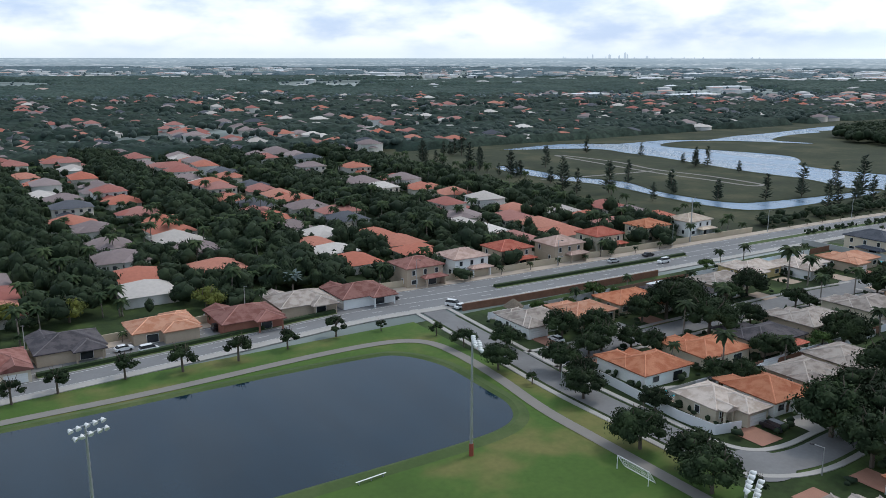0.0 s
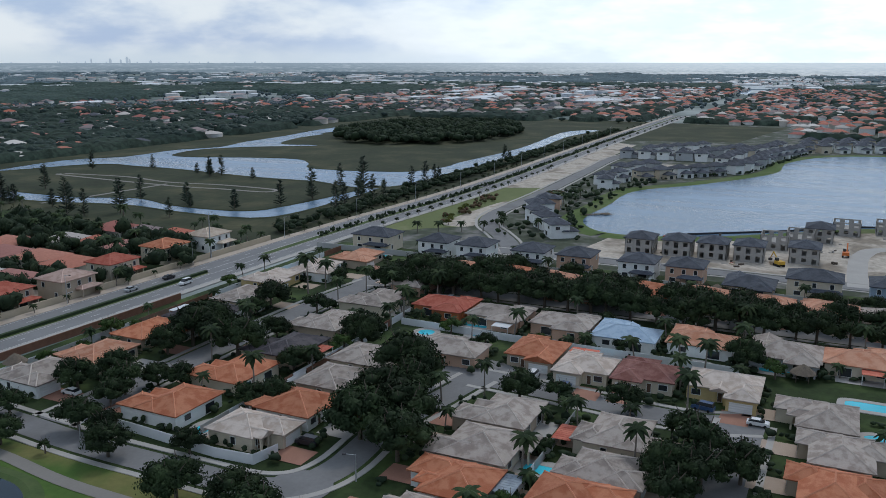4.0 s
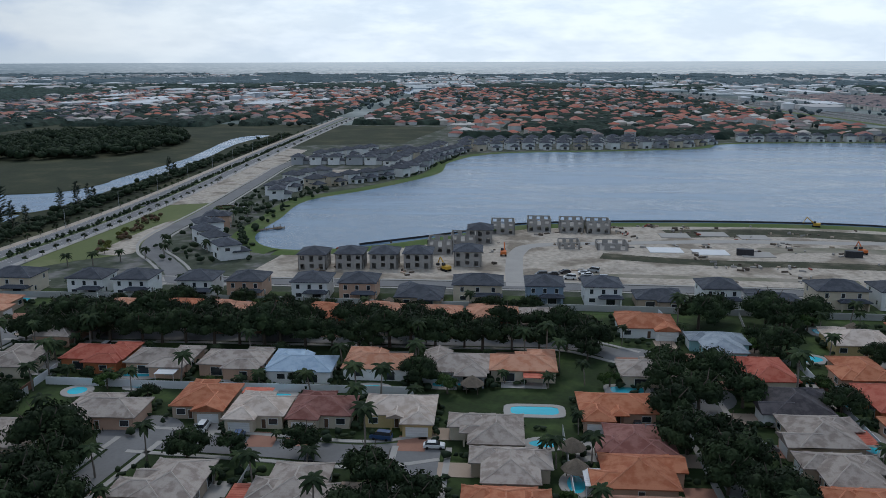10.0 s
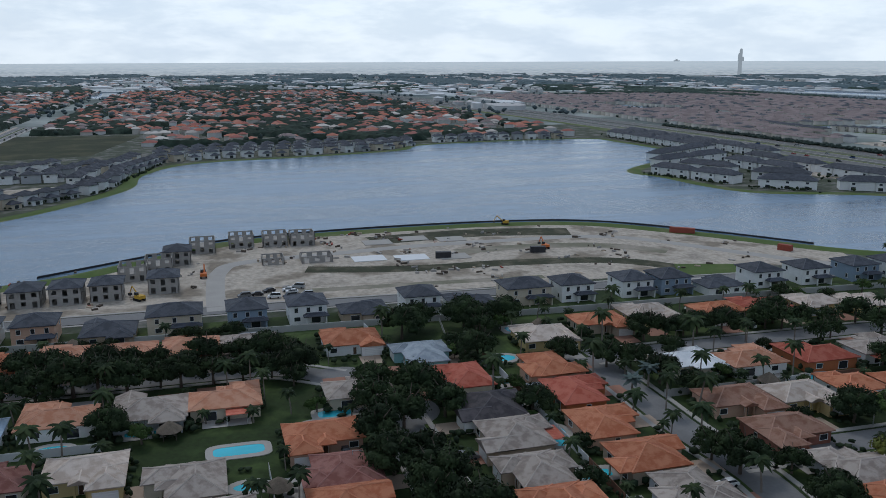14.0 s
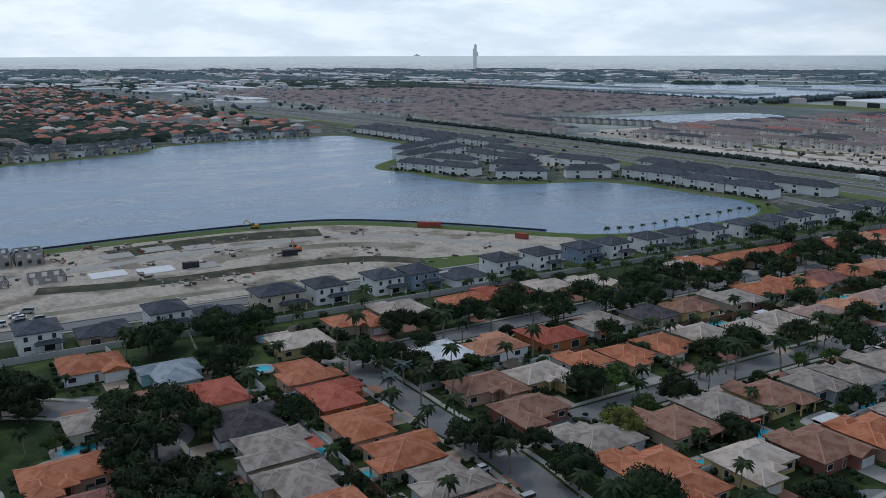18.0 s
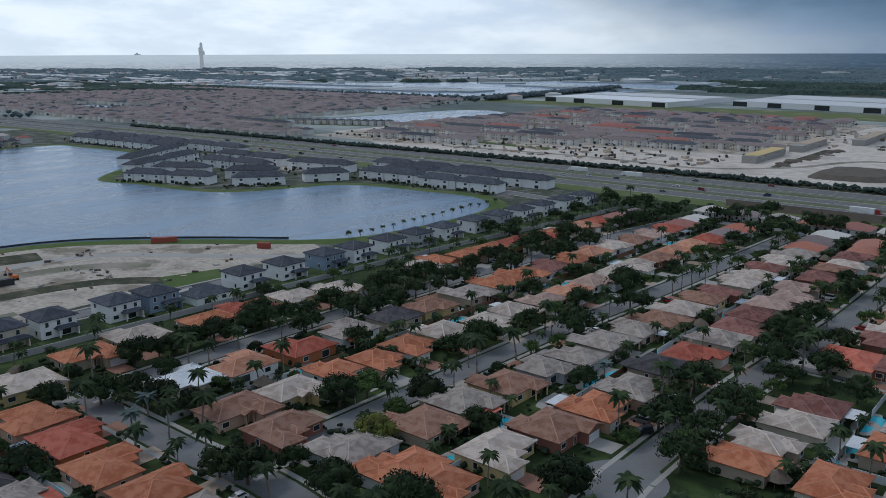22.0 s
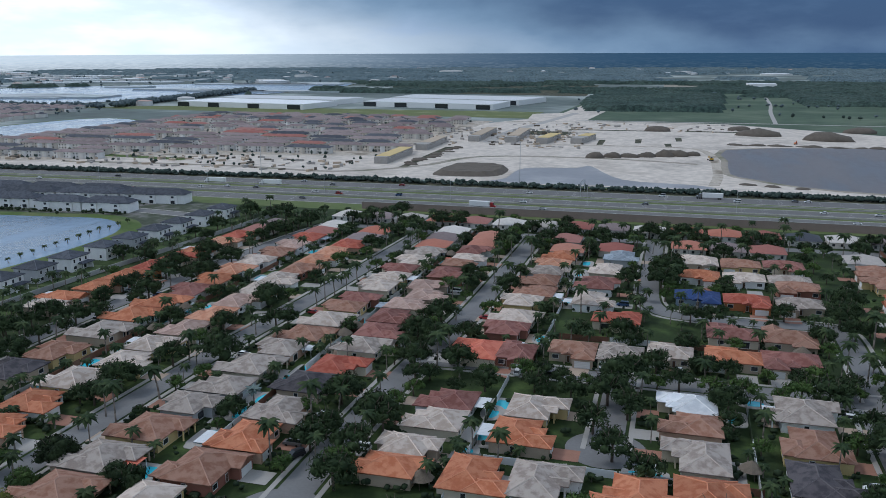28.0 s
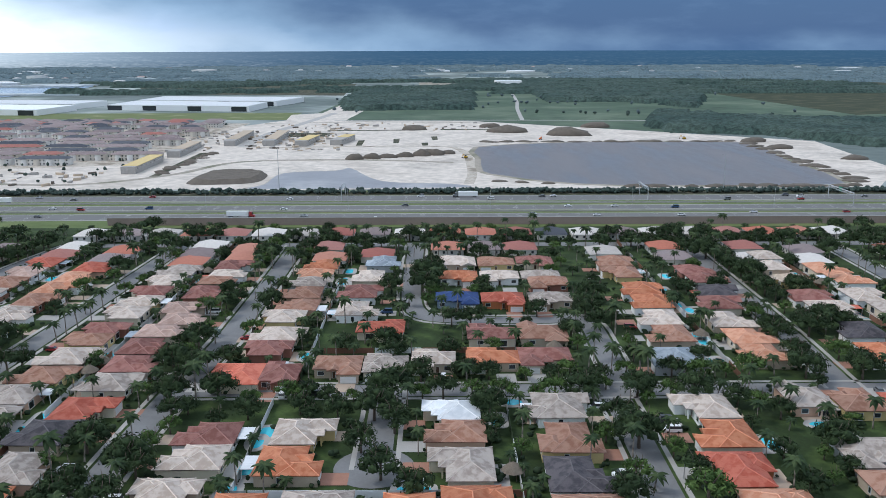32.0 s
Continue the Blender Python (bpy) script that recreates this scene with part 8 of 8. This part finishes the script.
def lake_house(x, y, turn, w=11.0, d=12.0, wall="white"):
    """A two-storey house by the lake: a main block, a lower wing and a porch, slate hip roofs and windows on all sides."""
    plan = rng.randrange(3)
    key = ("lake", w, d, wall, plan)
    m = pose(x, y, 0, 0, 0, turn)
    take(x - 8, y - 8, x + 8, y + 8)
    if key in first_car:
        return copy_thing(first_car[key], m)
    thing = tagged(new("lake_house"), f"two-storey {wall} house with slate grey hip roof by the lake", "house", "houses round the lake")
    flip = 1 if plan != 1 else -1
    x0, x1 = (-w / 2, w * 0.22) if flip > 0 else (-w * 0.22, w / 2)
    body, top, low, caps = Mesh(), Mesh(), Mesh(), Mesh()
    body.box(-w / 2, -d / 2 + 2.2, -0.3, w / 2, d / 2, 5.9)
    body.box(x0, -d / 2 - 1.5, -0.3, x1, -d / 2 + 2.2, 5.88 if plan == 2 else 2.9)
    body.box(-w / 2 - 0.05, -d / 2 + 2.15, 2.9, w / 2 + 0.05, d / 2 + 0.05, 3.1)
    hip(top, caps, -w / 2, -d / 2 + 2.2, w / 2, d / 2, 6.0, 0.46, 0.8)
    hip(low, caps, x0, -d / 2 - 1.5, x1, -d / 2 + 5.0, 5.98 if plan == 2 else 3.0, 0.46, 0.7)
    part("wall", body.make("wall", WALL_MATS[wall]), thing)
    part("roof", top.make("roof", ROOF_MATS["s"]), thing)
    part("wing_roof", low.make("wing_roof", ROOF_MATS["s"]), thing)
    spots = [(px, d / 2 + 0.03, z, kind, 180) for px, z, kind in ((-w * 0.2, 3.6, "wide"), (w * 0.1, 0.1, "slider"))]
    spots += [(s_ * (w / 2 + 0.03), py, z, kind, 90 * s_) for s_ in (-1, 1) for py, z, kind in ((d * 0.22, 3.6, "wide"),)]
    spots += [((x0 + x1) / 2, -d / 2 - 1.53, 0.1, "slider", 0)]
    for px, py, z, kind, t in spots:
        part("window", WINDOWS[kind], thing, at=pose(px, py, z, 0, 0, t))
    thing.matrix_basis = m
    first_car[key] = thing
    return thing


def lake_row(pts, step, turn, walls=("white", "white", "white", "cream", "white", "grey")):
    run = 0.0
    for p, q in zip(pts, pts[1:]):
        d = Vector(q) - Vector(p)
        while run < d.length:
            c = Vector(p) + d * (run / d.length)
            lake_house(c.x, c.y, math.degrees(math.atan2(d.y, d.x)) + turn, 10.0, 11.0, rng.choice(walls))
            run += step
        run -= d.length


for x, y, t in ((350, 109, 35), (366, 119, 40), (380, 128, 40), (396, 134, 30), (413, 135, 10), (497, 126, 10), (513, 132, 0), (530, 127, -20)):
    lake_house(x, y, t, 10.5, 10.5, rng.choice(("white", "peach", "white", "white")))
lake_row([(541, 114), (562, 98), (579, 83), (602, 65), (640, 57), (690, 53), (745, 34)], 15, 0)
lake_row([(662, 152), (664, 86)], 14, 90)
lake_row([(680, 98), (704, 88), (738, 74)], 14, 0)
lake_row([(690, 140), (720, 120), (752, 100)], 15, 0)
lake_row([(560, 132), (590, 118)], 15, 0)
lake_row([(762, 30), (785, -20), (790, -90), (812, -165), (850, -210)], 15.5, 0)
lake_row([(795, 30), (812, -20), (816, -85), (836, -150), (866, -205)], 15.5, 0)
lake_row([(872, -240), (880, -310), (874, -385)], 15, 0)
lake_row([(640, 78), (690, 74), (748, 56), (790, 50)], 15.5, 0)
lake_row([(820, 28), (838, -25), (842, -85), (860, -140)], 16, 0)


def terrace_houses(x, y, turn, length, wall="white", roof="s"):
    """A long two-storey row of town houses."""
    key = ("row", length, wall, roof)
    m = pose(x, y, 0, 0, 0, turn)
    if key in first_car:
        return copy_thing(first_car[key], m)
    thing = tagged(new("town_house_row"), f"long two-storey row of {wall} town houses with {ROOF_WORDS[roof]} roof", "building", "rows of town houses")
    body, top, caps = Mesh(), Mesh(), Mesh()
    d = 12.0
    body.box(-length / 2, -d / 2, -0.3, length / 2, d / 2, 5.8)
    hip(top, caps, -length / 2, -d / 2, length / 2, d / 2, 5.9, 0.5, 0.7)
    bays = max(2, round(length / 13))
    gables = Mesh()
    for k in range(bays):
        u = -length / 2 + (k + 0.5) * length / bays
        body.box(u - 2.6, -d / 2 - 1.1, -0.3, u + 2.6, d / 2 + 1.1, 5.78)
        hip(gables, caps, u - 2.6, -d / 2 - 1.1, u + 2.6, d / 2 + 1.1, 5.88, 0.5, 0.6)
    part("wall", body.make("wall", WALL_MATS[wall]), thing)
    part("roof", top.make("roof", ROOF_MATS[roof]), thing)
    part("bay_roof", gables.make("bay_roof", ROOF_MATS[roof]), thing)
    for s in (-1, 1):
        for i in range(bays):
            u = -length / 2 + (i + 0.5) * length / bays
            for z, kind in ((3.7, "wide"), (0.1, "slider")):
                part("window", WINDOWS[kind], thing, at=pose(u, s * (d / 2 + 1.13), z, 0, 0, 0 if s < 0 else 180))

    thing.matrix_basis = m
    first_car[key] = thing
    return thing


def row_between(p, q, back, wall="white", roof="s"):
    """Town houses in rows of about 40 m from p to q, set back from that line."""
    d = Vector(q) - Vector(p)
    n = max(1, round(d.length / 42))
    side = Vector((-d.y, d.x)).normalized() * back
    for k in range(n):
        c = Vector(p) + d * ((k + 0.5) / n) + side
        terrace_houses(c.x, c.y, math.degrees(math.atan2(d.y, d.x)), round(d.length / n - 1.5), wall, roof)


for p, q, back in (((586, -322), (522, -350), 7), ((505, -356), (482, -386), 7), ((480, -400), (462, -428), 8), ((466, -439), (414, -446), 7), ((410, -440), (346, -446), 7), ((629, -346), (664, -428), -7), ((880, -434), (708, -446), 7),
                   ((895, -462), (652, -474), 7), ((616, -405), (546, -416), 7), ((466, -466), (330, -482), 7), ((600, -352), (560, -372), 10), ((548, -440), (490, -452), 8), ((655, -372), (706, -452), 8), ((640, -440), (560, -446), 7), ((494, -484), (380, -490), 5), ((540, -376), (512, -404), 6)):
    row_between(p, q, back)
sheet("ground_peninsula", [(455, -405), (490, -342), (565, -324), (612, -321), (702, -415), (860, -420), (1000, -440), (1000, -480), (640, -487), (300, -490), (300, -430), (345, -430), (386, -428)], -0.16, LOTS, "paved lots between the town houses", "ground")
sheet("ground_peninsula_sand", [(602, -436), (610, -480), (540, -484), (500, -466), (520, -440), (552, -428)], -0.13, SITE, "bare sand behind the town houses", "ground")
far_saplings = []
estate = Blocks()
for j in range(17):
    y = -674 - j * 29.5 - (j // 2) * 2
    x = 735 - max(0, -740 - y) * 0.06
    end = 545 if y > -730 else 466 if y > -752 else 296
    while x > end + 20:
        l = rng.choice((46, 40, 34, 52) if j < 9 else (26, 32, 22))
        roof = rng.choice((4, 4, 3, 4, 3, 4, 1))
        if rng.random() > 0.12 and not (j < 3 and x > 700) and not (320 < x - l / 2 < 440 and -760 < y):
            yy = y + rng.uniform(-1, 1)
            estate.building(x - l / 2, yy, l, 11, 5.8, 3, roof, 0.36, 0.7, True)
            for k in range(int(l / 11)):
                estate.building(x - l + 5.5 + k * 11, yy - (l / 2 - 5.5 - k * 11) * 0.052, 5.0, 13.4, 5.7, 3, roof, 0.42, 0.5, False)
        x -= l + (6 if rng.random() < 0.7 else 17)
    for k in range(26):
        px = rng.uniform(296, 735)
        far_saplings.append((px, y + 13 + rng.uniform(-2, 2), rng.uniform(1.2, 2.2), rng.uniform(2.5, 4.5)))
for k in range(13):
    estate.building(872 - k * 9.5, -730 - k * 4.6, 7.5, 9, 5.8, 0, 3, 0.45, 0.5, True)
for k in range(3):
    estate.building(860 + k * 48, -690 - k * 4, 42, 11, 5.8, 4, 3, 0.33, 0.5, True)
    estate.building(830 + k * 48, -660 - k * 2, 42, 11, 5.8, 4, 4, 0.33, 0.5, True)
for i in range(60):
    x, y = rng.uniform(300, 720), rng.uniform(-1180, -1080)
    estate.building(x, y, 14, 12, 5.6, rng.uniform(-6, 6), rng.choice((1, 4, 4, 3)), 0.35, 0.5, True)
woods("estate_saplings", far_saplings, 1, WOOD_FAR, "young street trees between the new rows", 2)
estate.make("new_estate", "close rows of new two-storey town houses with red and grey roofs", "houses")
for x, y, t, l in ((278, -745, 92, 80), (274, -855, 92, 86), (244, -960, 92, 110), (203, -960, 92, 110), (164, -930, 84, 60), (127, -937, 80, 56)):
    thing = tagged(new("unfinished_row"), "bare block shell of unfinished town houses", "building", "unfinished rows")
    m = Mesh()
    m.box(-l / 2, -6, -0.3, l / 2, 6, 5.8)
    part("block_wall", m.make("block_wall", BLOCK), thing)
    m = Mesh()
    m.box(-l / 2 - 0.3, -6.3, 5.8, l / 2 * rng.uniform(0.0, 0.9), 6.3, 6.1)
    part("roof_deck", m.make("roof_deck", WALL_MATS["yellow" if rng.random() < 0.5 else "tan"]), thing, "raw plywood roof deck")
    for i in range(int(l / 6)):
        for s in (-1, 1):
            part("window_hole", WINDOWS["wide"], thing, at=pose(-l / 2 + 3 + i * 6, s * 6.03, 3.6, 0, 0, 0 if s < 0 else 180))
    thing.matrix_basis = pose(x, y, 0, 0, 0, t)
sheet("ground_estate", [(745, -640), (600, -640), (470, -720), (296, -760), (280, -1180), (720, -1190), (715, -1000), (735, -800)], -0.12, SITE, "lanes and bare lots of the new estate", "ground")


def warehouse(corners, h, label):
    thing = tagged(new("warehouse"), label, "warehouse", "white warehouses")
    c = [Vector((*p, 0)) for p in corners]
    m = Mesh()
    for i in range(4):
        a, b = c[i], c[(i + 1) % 4]
        m.poly([(a.x, a.y, -0.3), (b.x, b.y, -0.3), (b.x, b.y, h), (a.x, a.y, h)])
    part("wall", m.make("wall", TRIM), thing)
    m = Mesh()
    m.poly([(p.x, p.y, h - 0.4) for p in c])
    part("roof", m.make("roof", ROOF_MATS["W"]), thing)
    a, b = c[0], c[1]
    d = (b - a).normalized()
    n = Vector((d.y, -d.x, 0))
    if n.y < 0:
        n = -n
    for k, wd in ((0.05, 26), (0.3, 24), (0.62, 24), (0.93, 26)) if (b - a).length > 150 else ():
        p = a + (b - a) * k - d * wd / 2 + n * 0.3
        q = p + d * wd
        m = Mesh()
        m.solid([(p.x, p.y, 0), (q.x, q.y, 0), (q.x, q.y, h * 0.85), (p.x, p.y, h * 0.85), (p.x - n.x, p.y - n.y, 0), (q.x - n.x, q.y - n.y, 0), (q.x - n.x, q.y - n.y, h * 0.85), (p.x - n.x, p.y - n.y, h * 0.85)],
                [(0, 1, 2, 3), (3, 2, 6, 7), (0, 3, 7, 4), (1, 5, 6, 2)])
        part("glazed_bay", m.make("glazed_bay", GLASS), thing, "dark glazed corner bay")


warehouse([(905, -1370), (640, -1330), (625, -1440), (890, -1480)], 9, "very long low white warehouse with dark bays")
warehouse([(900, -1500), (640, -1470), (620, -1560), (900, -1600)], 9, "second long low white warehouse behind")
warehouse([(575, -1445), (330, -1400), (320, -1500), (565, -1560)], 9, "long white warehouse with dark glazed corners")
warehouse([(570, -1580), (310, -1530), (280, -1650), (560, -1700)], 9, "wide white warehouse with a flat roof")
warehouse([(-130, -2350), (-200, -2340), (-200, -2400), (-130, -2410)], 12, "small white farm shed among fields")

# cement works and towers of the far backdrop: emission stands in for horizon haze
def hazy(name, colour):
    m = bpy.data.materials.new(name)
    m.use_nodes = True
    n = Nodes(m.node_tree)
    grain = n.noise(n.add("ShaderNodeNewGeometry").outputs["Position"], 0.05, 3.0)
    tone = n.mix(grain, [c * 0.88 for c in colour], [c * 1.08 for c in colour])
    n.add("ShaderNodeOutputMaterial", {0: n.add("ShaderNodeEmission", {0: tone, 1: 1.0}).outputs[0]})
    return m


works = Mesh()
for x, y, r, h in ((0, 0, 8, 122), (-12, 3, 5, 112), (16, 6, 8, 100), (31, 2, 7, 92), (-24, 4, 7, 90), (48, -8, 10, 82), (-46, 2, 10, 78), (66, 0, 12, 74)):
    works.tube((x, y, -1), (x, y, h), r, r * 0.9, 10)
    works.tube((x, y, h), (x, y, h + r * 0.8), r * 0.9, r * 0.4, 10)
works.box(70, 290, -1, 100, 320, 72)
works.box(96, 300, -1, 130, 325, 64)
works.box(60, 300, -1, 68, 310, 78)
ob = tagged(new("backdrop_works", works.make("backdrop_works", hazy("haze-glow far works", (0.52, 0.60, 0.66)))), "pale cement works with tall silos in the haze", "backdrop", kind="structure")
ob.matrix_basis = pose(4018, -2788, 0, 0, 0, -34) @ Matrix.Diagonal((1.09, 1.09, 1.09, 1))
skyline = Mesh()
for k in range(34):
    q, h, wd = radians(38 + k * 0.45 + rng.uniform(-0.3, 0.3)), rng.uniform(46, 60) + 34 * math.exp(-(k % 26 - 14) ** 2 / 16) * rng.random(), rng.uniform(2.0, 5.0)
    x, y = math.sin(q) * 4890, math.cos(q) * 4890
    skyline.box(x - wd, y - wd, -1, x + wd, y + wd, h)
    skyline.box(x - wd / 2, y - wd / 2, h, x + wd / 2, y + wd / 2, h + 5)
tagged(new("backdrop_skyline", skyline.make("backdrop_skyline", hazy("haze-glow far towers", (0.62, 0.74, 0.86)))), "pale tower blocks of a far city in haze", "backdrop", kind="structure")


# huts, awnings and sheds in the yards
THATCH = surface("weathered palm thatch", (0.16, 0.13, 0.10), 0.95, 0.5, 1.5, 6.0, bump=0.8, bump_scale=5.0)
AWNING = surface("white corrugated awning", (0.66, 0.67, 0.68), 0.5, 0.1, 0.5, 3.0)
first_hut = {}


def hut(x, y, r=3.0):
    """A round thatched hut on posts."""
    m = pose(x, y, -0.1, 0, 0, rng.uniform(0, 90))
    if "hut" in first_hut:
        return copy_thing(first_hut["hut"], m)
    thing = tagged(new("thatched_hut"), "thatched garden hut on wooden posts in a yard", "hut", "huts in the yards")
    for i in range(4):
        post = Mesh()
        post.tube((1.9 * math.cos(i * 1.571 + 0.78), 1.9 * math.sin(i * 1.571 + 0.78), -0.1), (1.9 * math.cos(i * 1.571 + 0.78), 1.9 * math.sin(i * 1.571 + 0.78), 2.4), 0.1, 0.1, 6)
        part("post", post.make("post", BARK), thing)
    top = Mesh()
    for i in range(16):
        a, b = i * math.tau / 16, (i + 1) * math.tau / 16
        k0, k1 = (1.0, 0.93) if i % 2 else (0.93, 1.0)
        top.poly([(r * k0 * math.cos(a), r * k0 * math.sin(a), 2.1), (r * k1 * math.cos(b), r * k1 * math.sin(b), 2.1), (r * 0.45 * math.cos(b), r * 0.45 * math.sin(b), 3.4), (r * 0.45 * math.cos(a), r * 0.45 * math.sin(a), 3.4)])
        top.poly([(r * 0.45 * math.cos(a), r * 0.45 * math.sin(a), 3.4), (r * 0.45 * math.cos(b), r * 0.45 * math.sin(b), 3.4), (0, 0, 4.3)])
        top.poly([(r * k0 * math.cos(a), r * k0 * math.sin(a), 2.1), (0, 0, 2.5), (r * k1 * math.cos(b), r * k1 * math.sin(b), 2.1)])
    part("thatch", top.make("thatch", THATCH), thing)
    thing.matrix_basis = m
    first_hut["hut"] = thing


def awning(x, y, turn, w, mat, label):
    """A low patio roof on slim posts."""
    key = (w, label)
    m = pose(x, y, 0, 0, 0, turn)
    if key in first_hut:
        return copy_thing(first_hut[key], m)
    thing = tagged(new("patio_roof"), label, "awning", "patio roofs")
    for i, px in enumerate((-w / 2 + 0.2, w / 2 - 0.2)):
        post = Mesh()
        post.box(px - 0.06, -1.7, -0.2, px + 0.06, -1.58, 2.5)
        part("post", post.make("post", TRIM), thing)
    top = Mesh()
    n = int(w / 0.4)
    for i in range(n):
        x0, x1 = -w / 2 + w * i / n, -w / 2 + w * (i + 1) / n
        top.box(x0, -1.9, 2.5 + 0.03 * (i % 2), x1, 1.9, 2.58 + 0.03 * (i % 2))
    part("roof_panel", top.make("roof_panel", mat), thing)
    thing.matrix_basis = m
    first_hut[key] = thing


for i, (x, y, facing, front, fx, fy) in enumerate(lots):
    if y > 190 or y < -400:
        continue
    tx, ty = -fy, fx
    u = rng.uniform(-0.3, 0.3) * front
    if i % 11 == 3:
        hut(x - fx * 12.5 + tx * u, y - fy * 12.5 + ty * u)
    elif i % 5 == 1:
        mat, label = rng.choice(((AWNING, "white corrugated patio roof against a house"), (AWNING, "white corrugated patio roof against a house"), (ROOF_MATS["X"], "red tiled patio roof behind a house"), (ROOF_MATS["C"], "blue-grey metal patio roof behind a house")))
        awning(x - fx * 9.6 + tx * u, y - fy * 9.6 + ty * u, SIDE[facing] + 180, rng.choice((5.0, 7.0)), mat, label)


# jetty on the lake, planting of the park and the roundabout
jetty = tagged(new("jetty"), "short wooden jetty over the lake", "jetty")
m = Mesh()
for i in range(18):
    m.box(i * 0.6, -1.2, 0.30, i * 0.6 + 0.54, 1.2, 0.38)
for i in range(8):
    m.box(10.8, -2.6 + i * 0.65, 0.30, 14.8, -2.0 + i * 0.65, 0.38)
part("decking", m.make("decking", BARK), jetty)
for px, py in ((1, -1.1), (1, 1.1), (6, -1.1), (6, 1.1), (11, -2.4), (14.6, -2.4), (11, 2.4), (14.6, 2.4)):
    m = Mesh()
    m.tube((px, py, -0.4), (px, py, 1.3), 0.12, 0.12, 6)
    part("post", m.make("post", BARK), jetty)
jetty.matrix_basis = pose(402, 114, 0, 0, 0, -52)
RUSSET = island_surface("russet shrub leaves", (0.11, 0.055, 0.035), (0.060, 0.072, 0.030), spread=1.0)
clumps = []
for cx, cy, k in ((430, 173, 10), (418, 172, 9), (403, 170, 10), (379, 168, 9), (366, 168, 5)):
    for i in range(k):
        clumps.append((cx + rng.gauss(0, 4), cy + rng.gauss(0, 2.2), rng.uniform(0.8, 1.8), rng.uniform(1.4, 3.2)))
for i in range(26):
    a = i * math.tau / 26
    clumps.append((464 + math.cos(a) * 4.6, 147 + math.sin(a) * 4.6, 0.8, 1.2))
woods("park_shrubs", clumps, 1, RUSSET, "russet and green shrubs in the lakeside park", 2)
hedge_row = []
for p, q, k in (((586, -318), (522, -345), 40), ((505, -352), (482, -382), 24), ((466, -434), (346, -441), 70), ((880, -429), (708, -441), 80), ((545, 106), (600, 58), 30), ((600, 58), (745, 28), 60), ((345, 100), (420, 126), 40), ((480, 120), (540, 106), 24)):
    for i in range(k):
        u = rng.random()
        hedge_row.append((p[0] + (q[0] - p[0]) * u + rng.gauss(0, 0.8), p[1] + (q[1] - p[1]) * u + rng.gauss(0, 0.8), rng.uniform(0.7, 1.5), rng.uniform(1.2, 2.8)))
for i in range(420):
    x, y = rng.uniform(350, 900), rng.uniform(-488, -330)
    if (y < -430 or (470 < x < 690 and y < -345)) and not inside(x, y, far_lakes[0]) and not inside(x - 3, y + 3, far_lakes[0]):
        hedge_row.append((x, y, rng.uniform(0.7, 1.6), rng.uniform(1.2, 3.6)))
for i in range(150):
    x, y = rng.uniform(338, 540), rng.uniform(104, 146)
    if free(x, y):
        hedge_row.append((x, y, rng.uniform(0.8, 2.2), rng.uniform(1.5, 4.5)))
woods("lakeside_shrubs", hedge_row, 1, WOOD_MID, "dark shrubs before the lakeside houses", 2)


# flat-topped bank of spoil by the highway
bank = Mesh()
foot = curve_through([(214, -652), (212, -700), (196, -712), (168, -708), (160, -690), (162, -660), (180, -650)], 4)
cx, cy = sum(p[0] for p in foot) / len(foot), sum(p[1] for p in foot) / len(foot)
crest = [(cx + (x - cx) * 0.80 + rng.uniform(-0.8, 0.8), cy + (y - cy) * 0.86 + rng.uniform(-0.8, 0.8), 3.4 + rng.uniform(-0.5, 0.5)) for x, y in foot]
for i in range(len(foot)):
    j = (i + 1) % len(foot)
    bank.poly([(*foot[i], -0.2), (*foot[j], -0.2), crest[j], crest[i]])
    bank.poly([crest[i], crest[j], (cx, cy, 3.0)])
tagged(new("spoil_bank", bank.make("spoil_bank", SOIL)), "flat-topped dark bank of spoil on white sand", "mound", "mounds of earth")


# stacks, blocks and heaps scattered over the white sand
scatter = Mesh()
for i in range(420):
    x, y = (rng.uniform(120, 300), rng.uniform(-1060, -860)) if i % 2 else (rng.uniform(300, 720), rng.uniform(-720, -640))
    if i % 7 == 0:
        x, y = rng.uniform(-40, 240), rng.uniform(-1180, -1060)
    c, s_, l, w_, h = math.cos(i), math.sin(i), rng.uniform(0.8, 4.0), rng.uniform(0.4, 1.6), rng.uniform(0.4, 2.2)
    pts = [(x + c * a * l - s_ * b * w_, y + s_ * a * l + c * b * w_, z) for z in (-0.2, h) for a, b in ((-1, -1), (1, -1), (1, 1), (-1, 1))]
    scatter.solid(pts, [(0, 3, 2, 1), (4, 5, 6, 7), (0, 1, 5, 4), (1, 2, 6, 5), (2, 3, 7, 6), (3, 0, 4, 7)], (0, 2, 0, 1, 2)[i % 5])
tagged(new("site_stacks", scatter.make("site_stacks", BLOCK, SOIL, WALL_MATS["tan"], DARKMETAL)), "stacks of blocks, timber and soil on white sand", "rubble", kind="stuff")
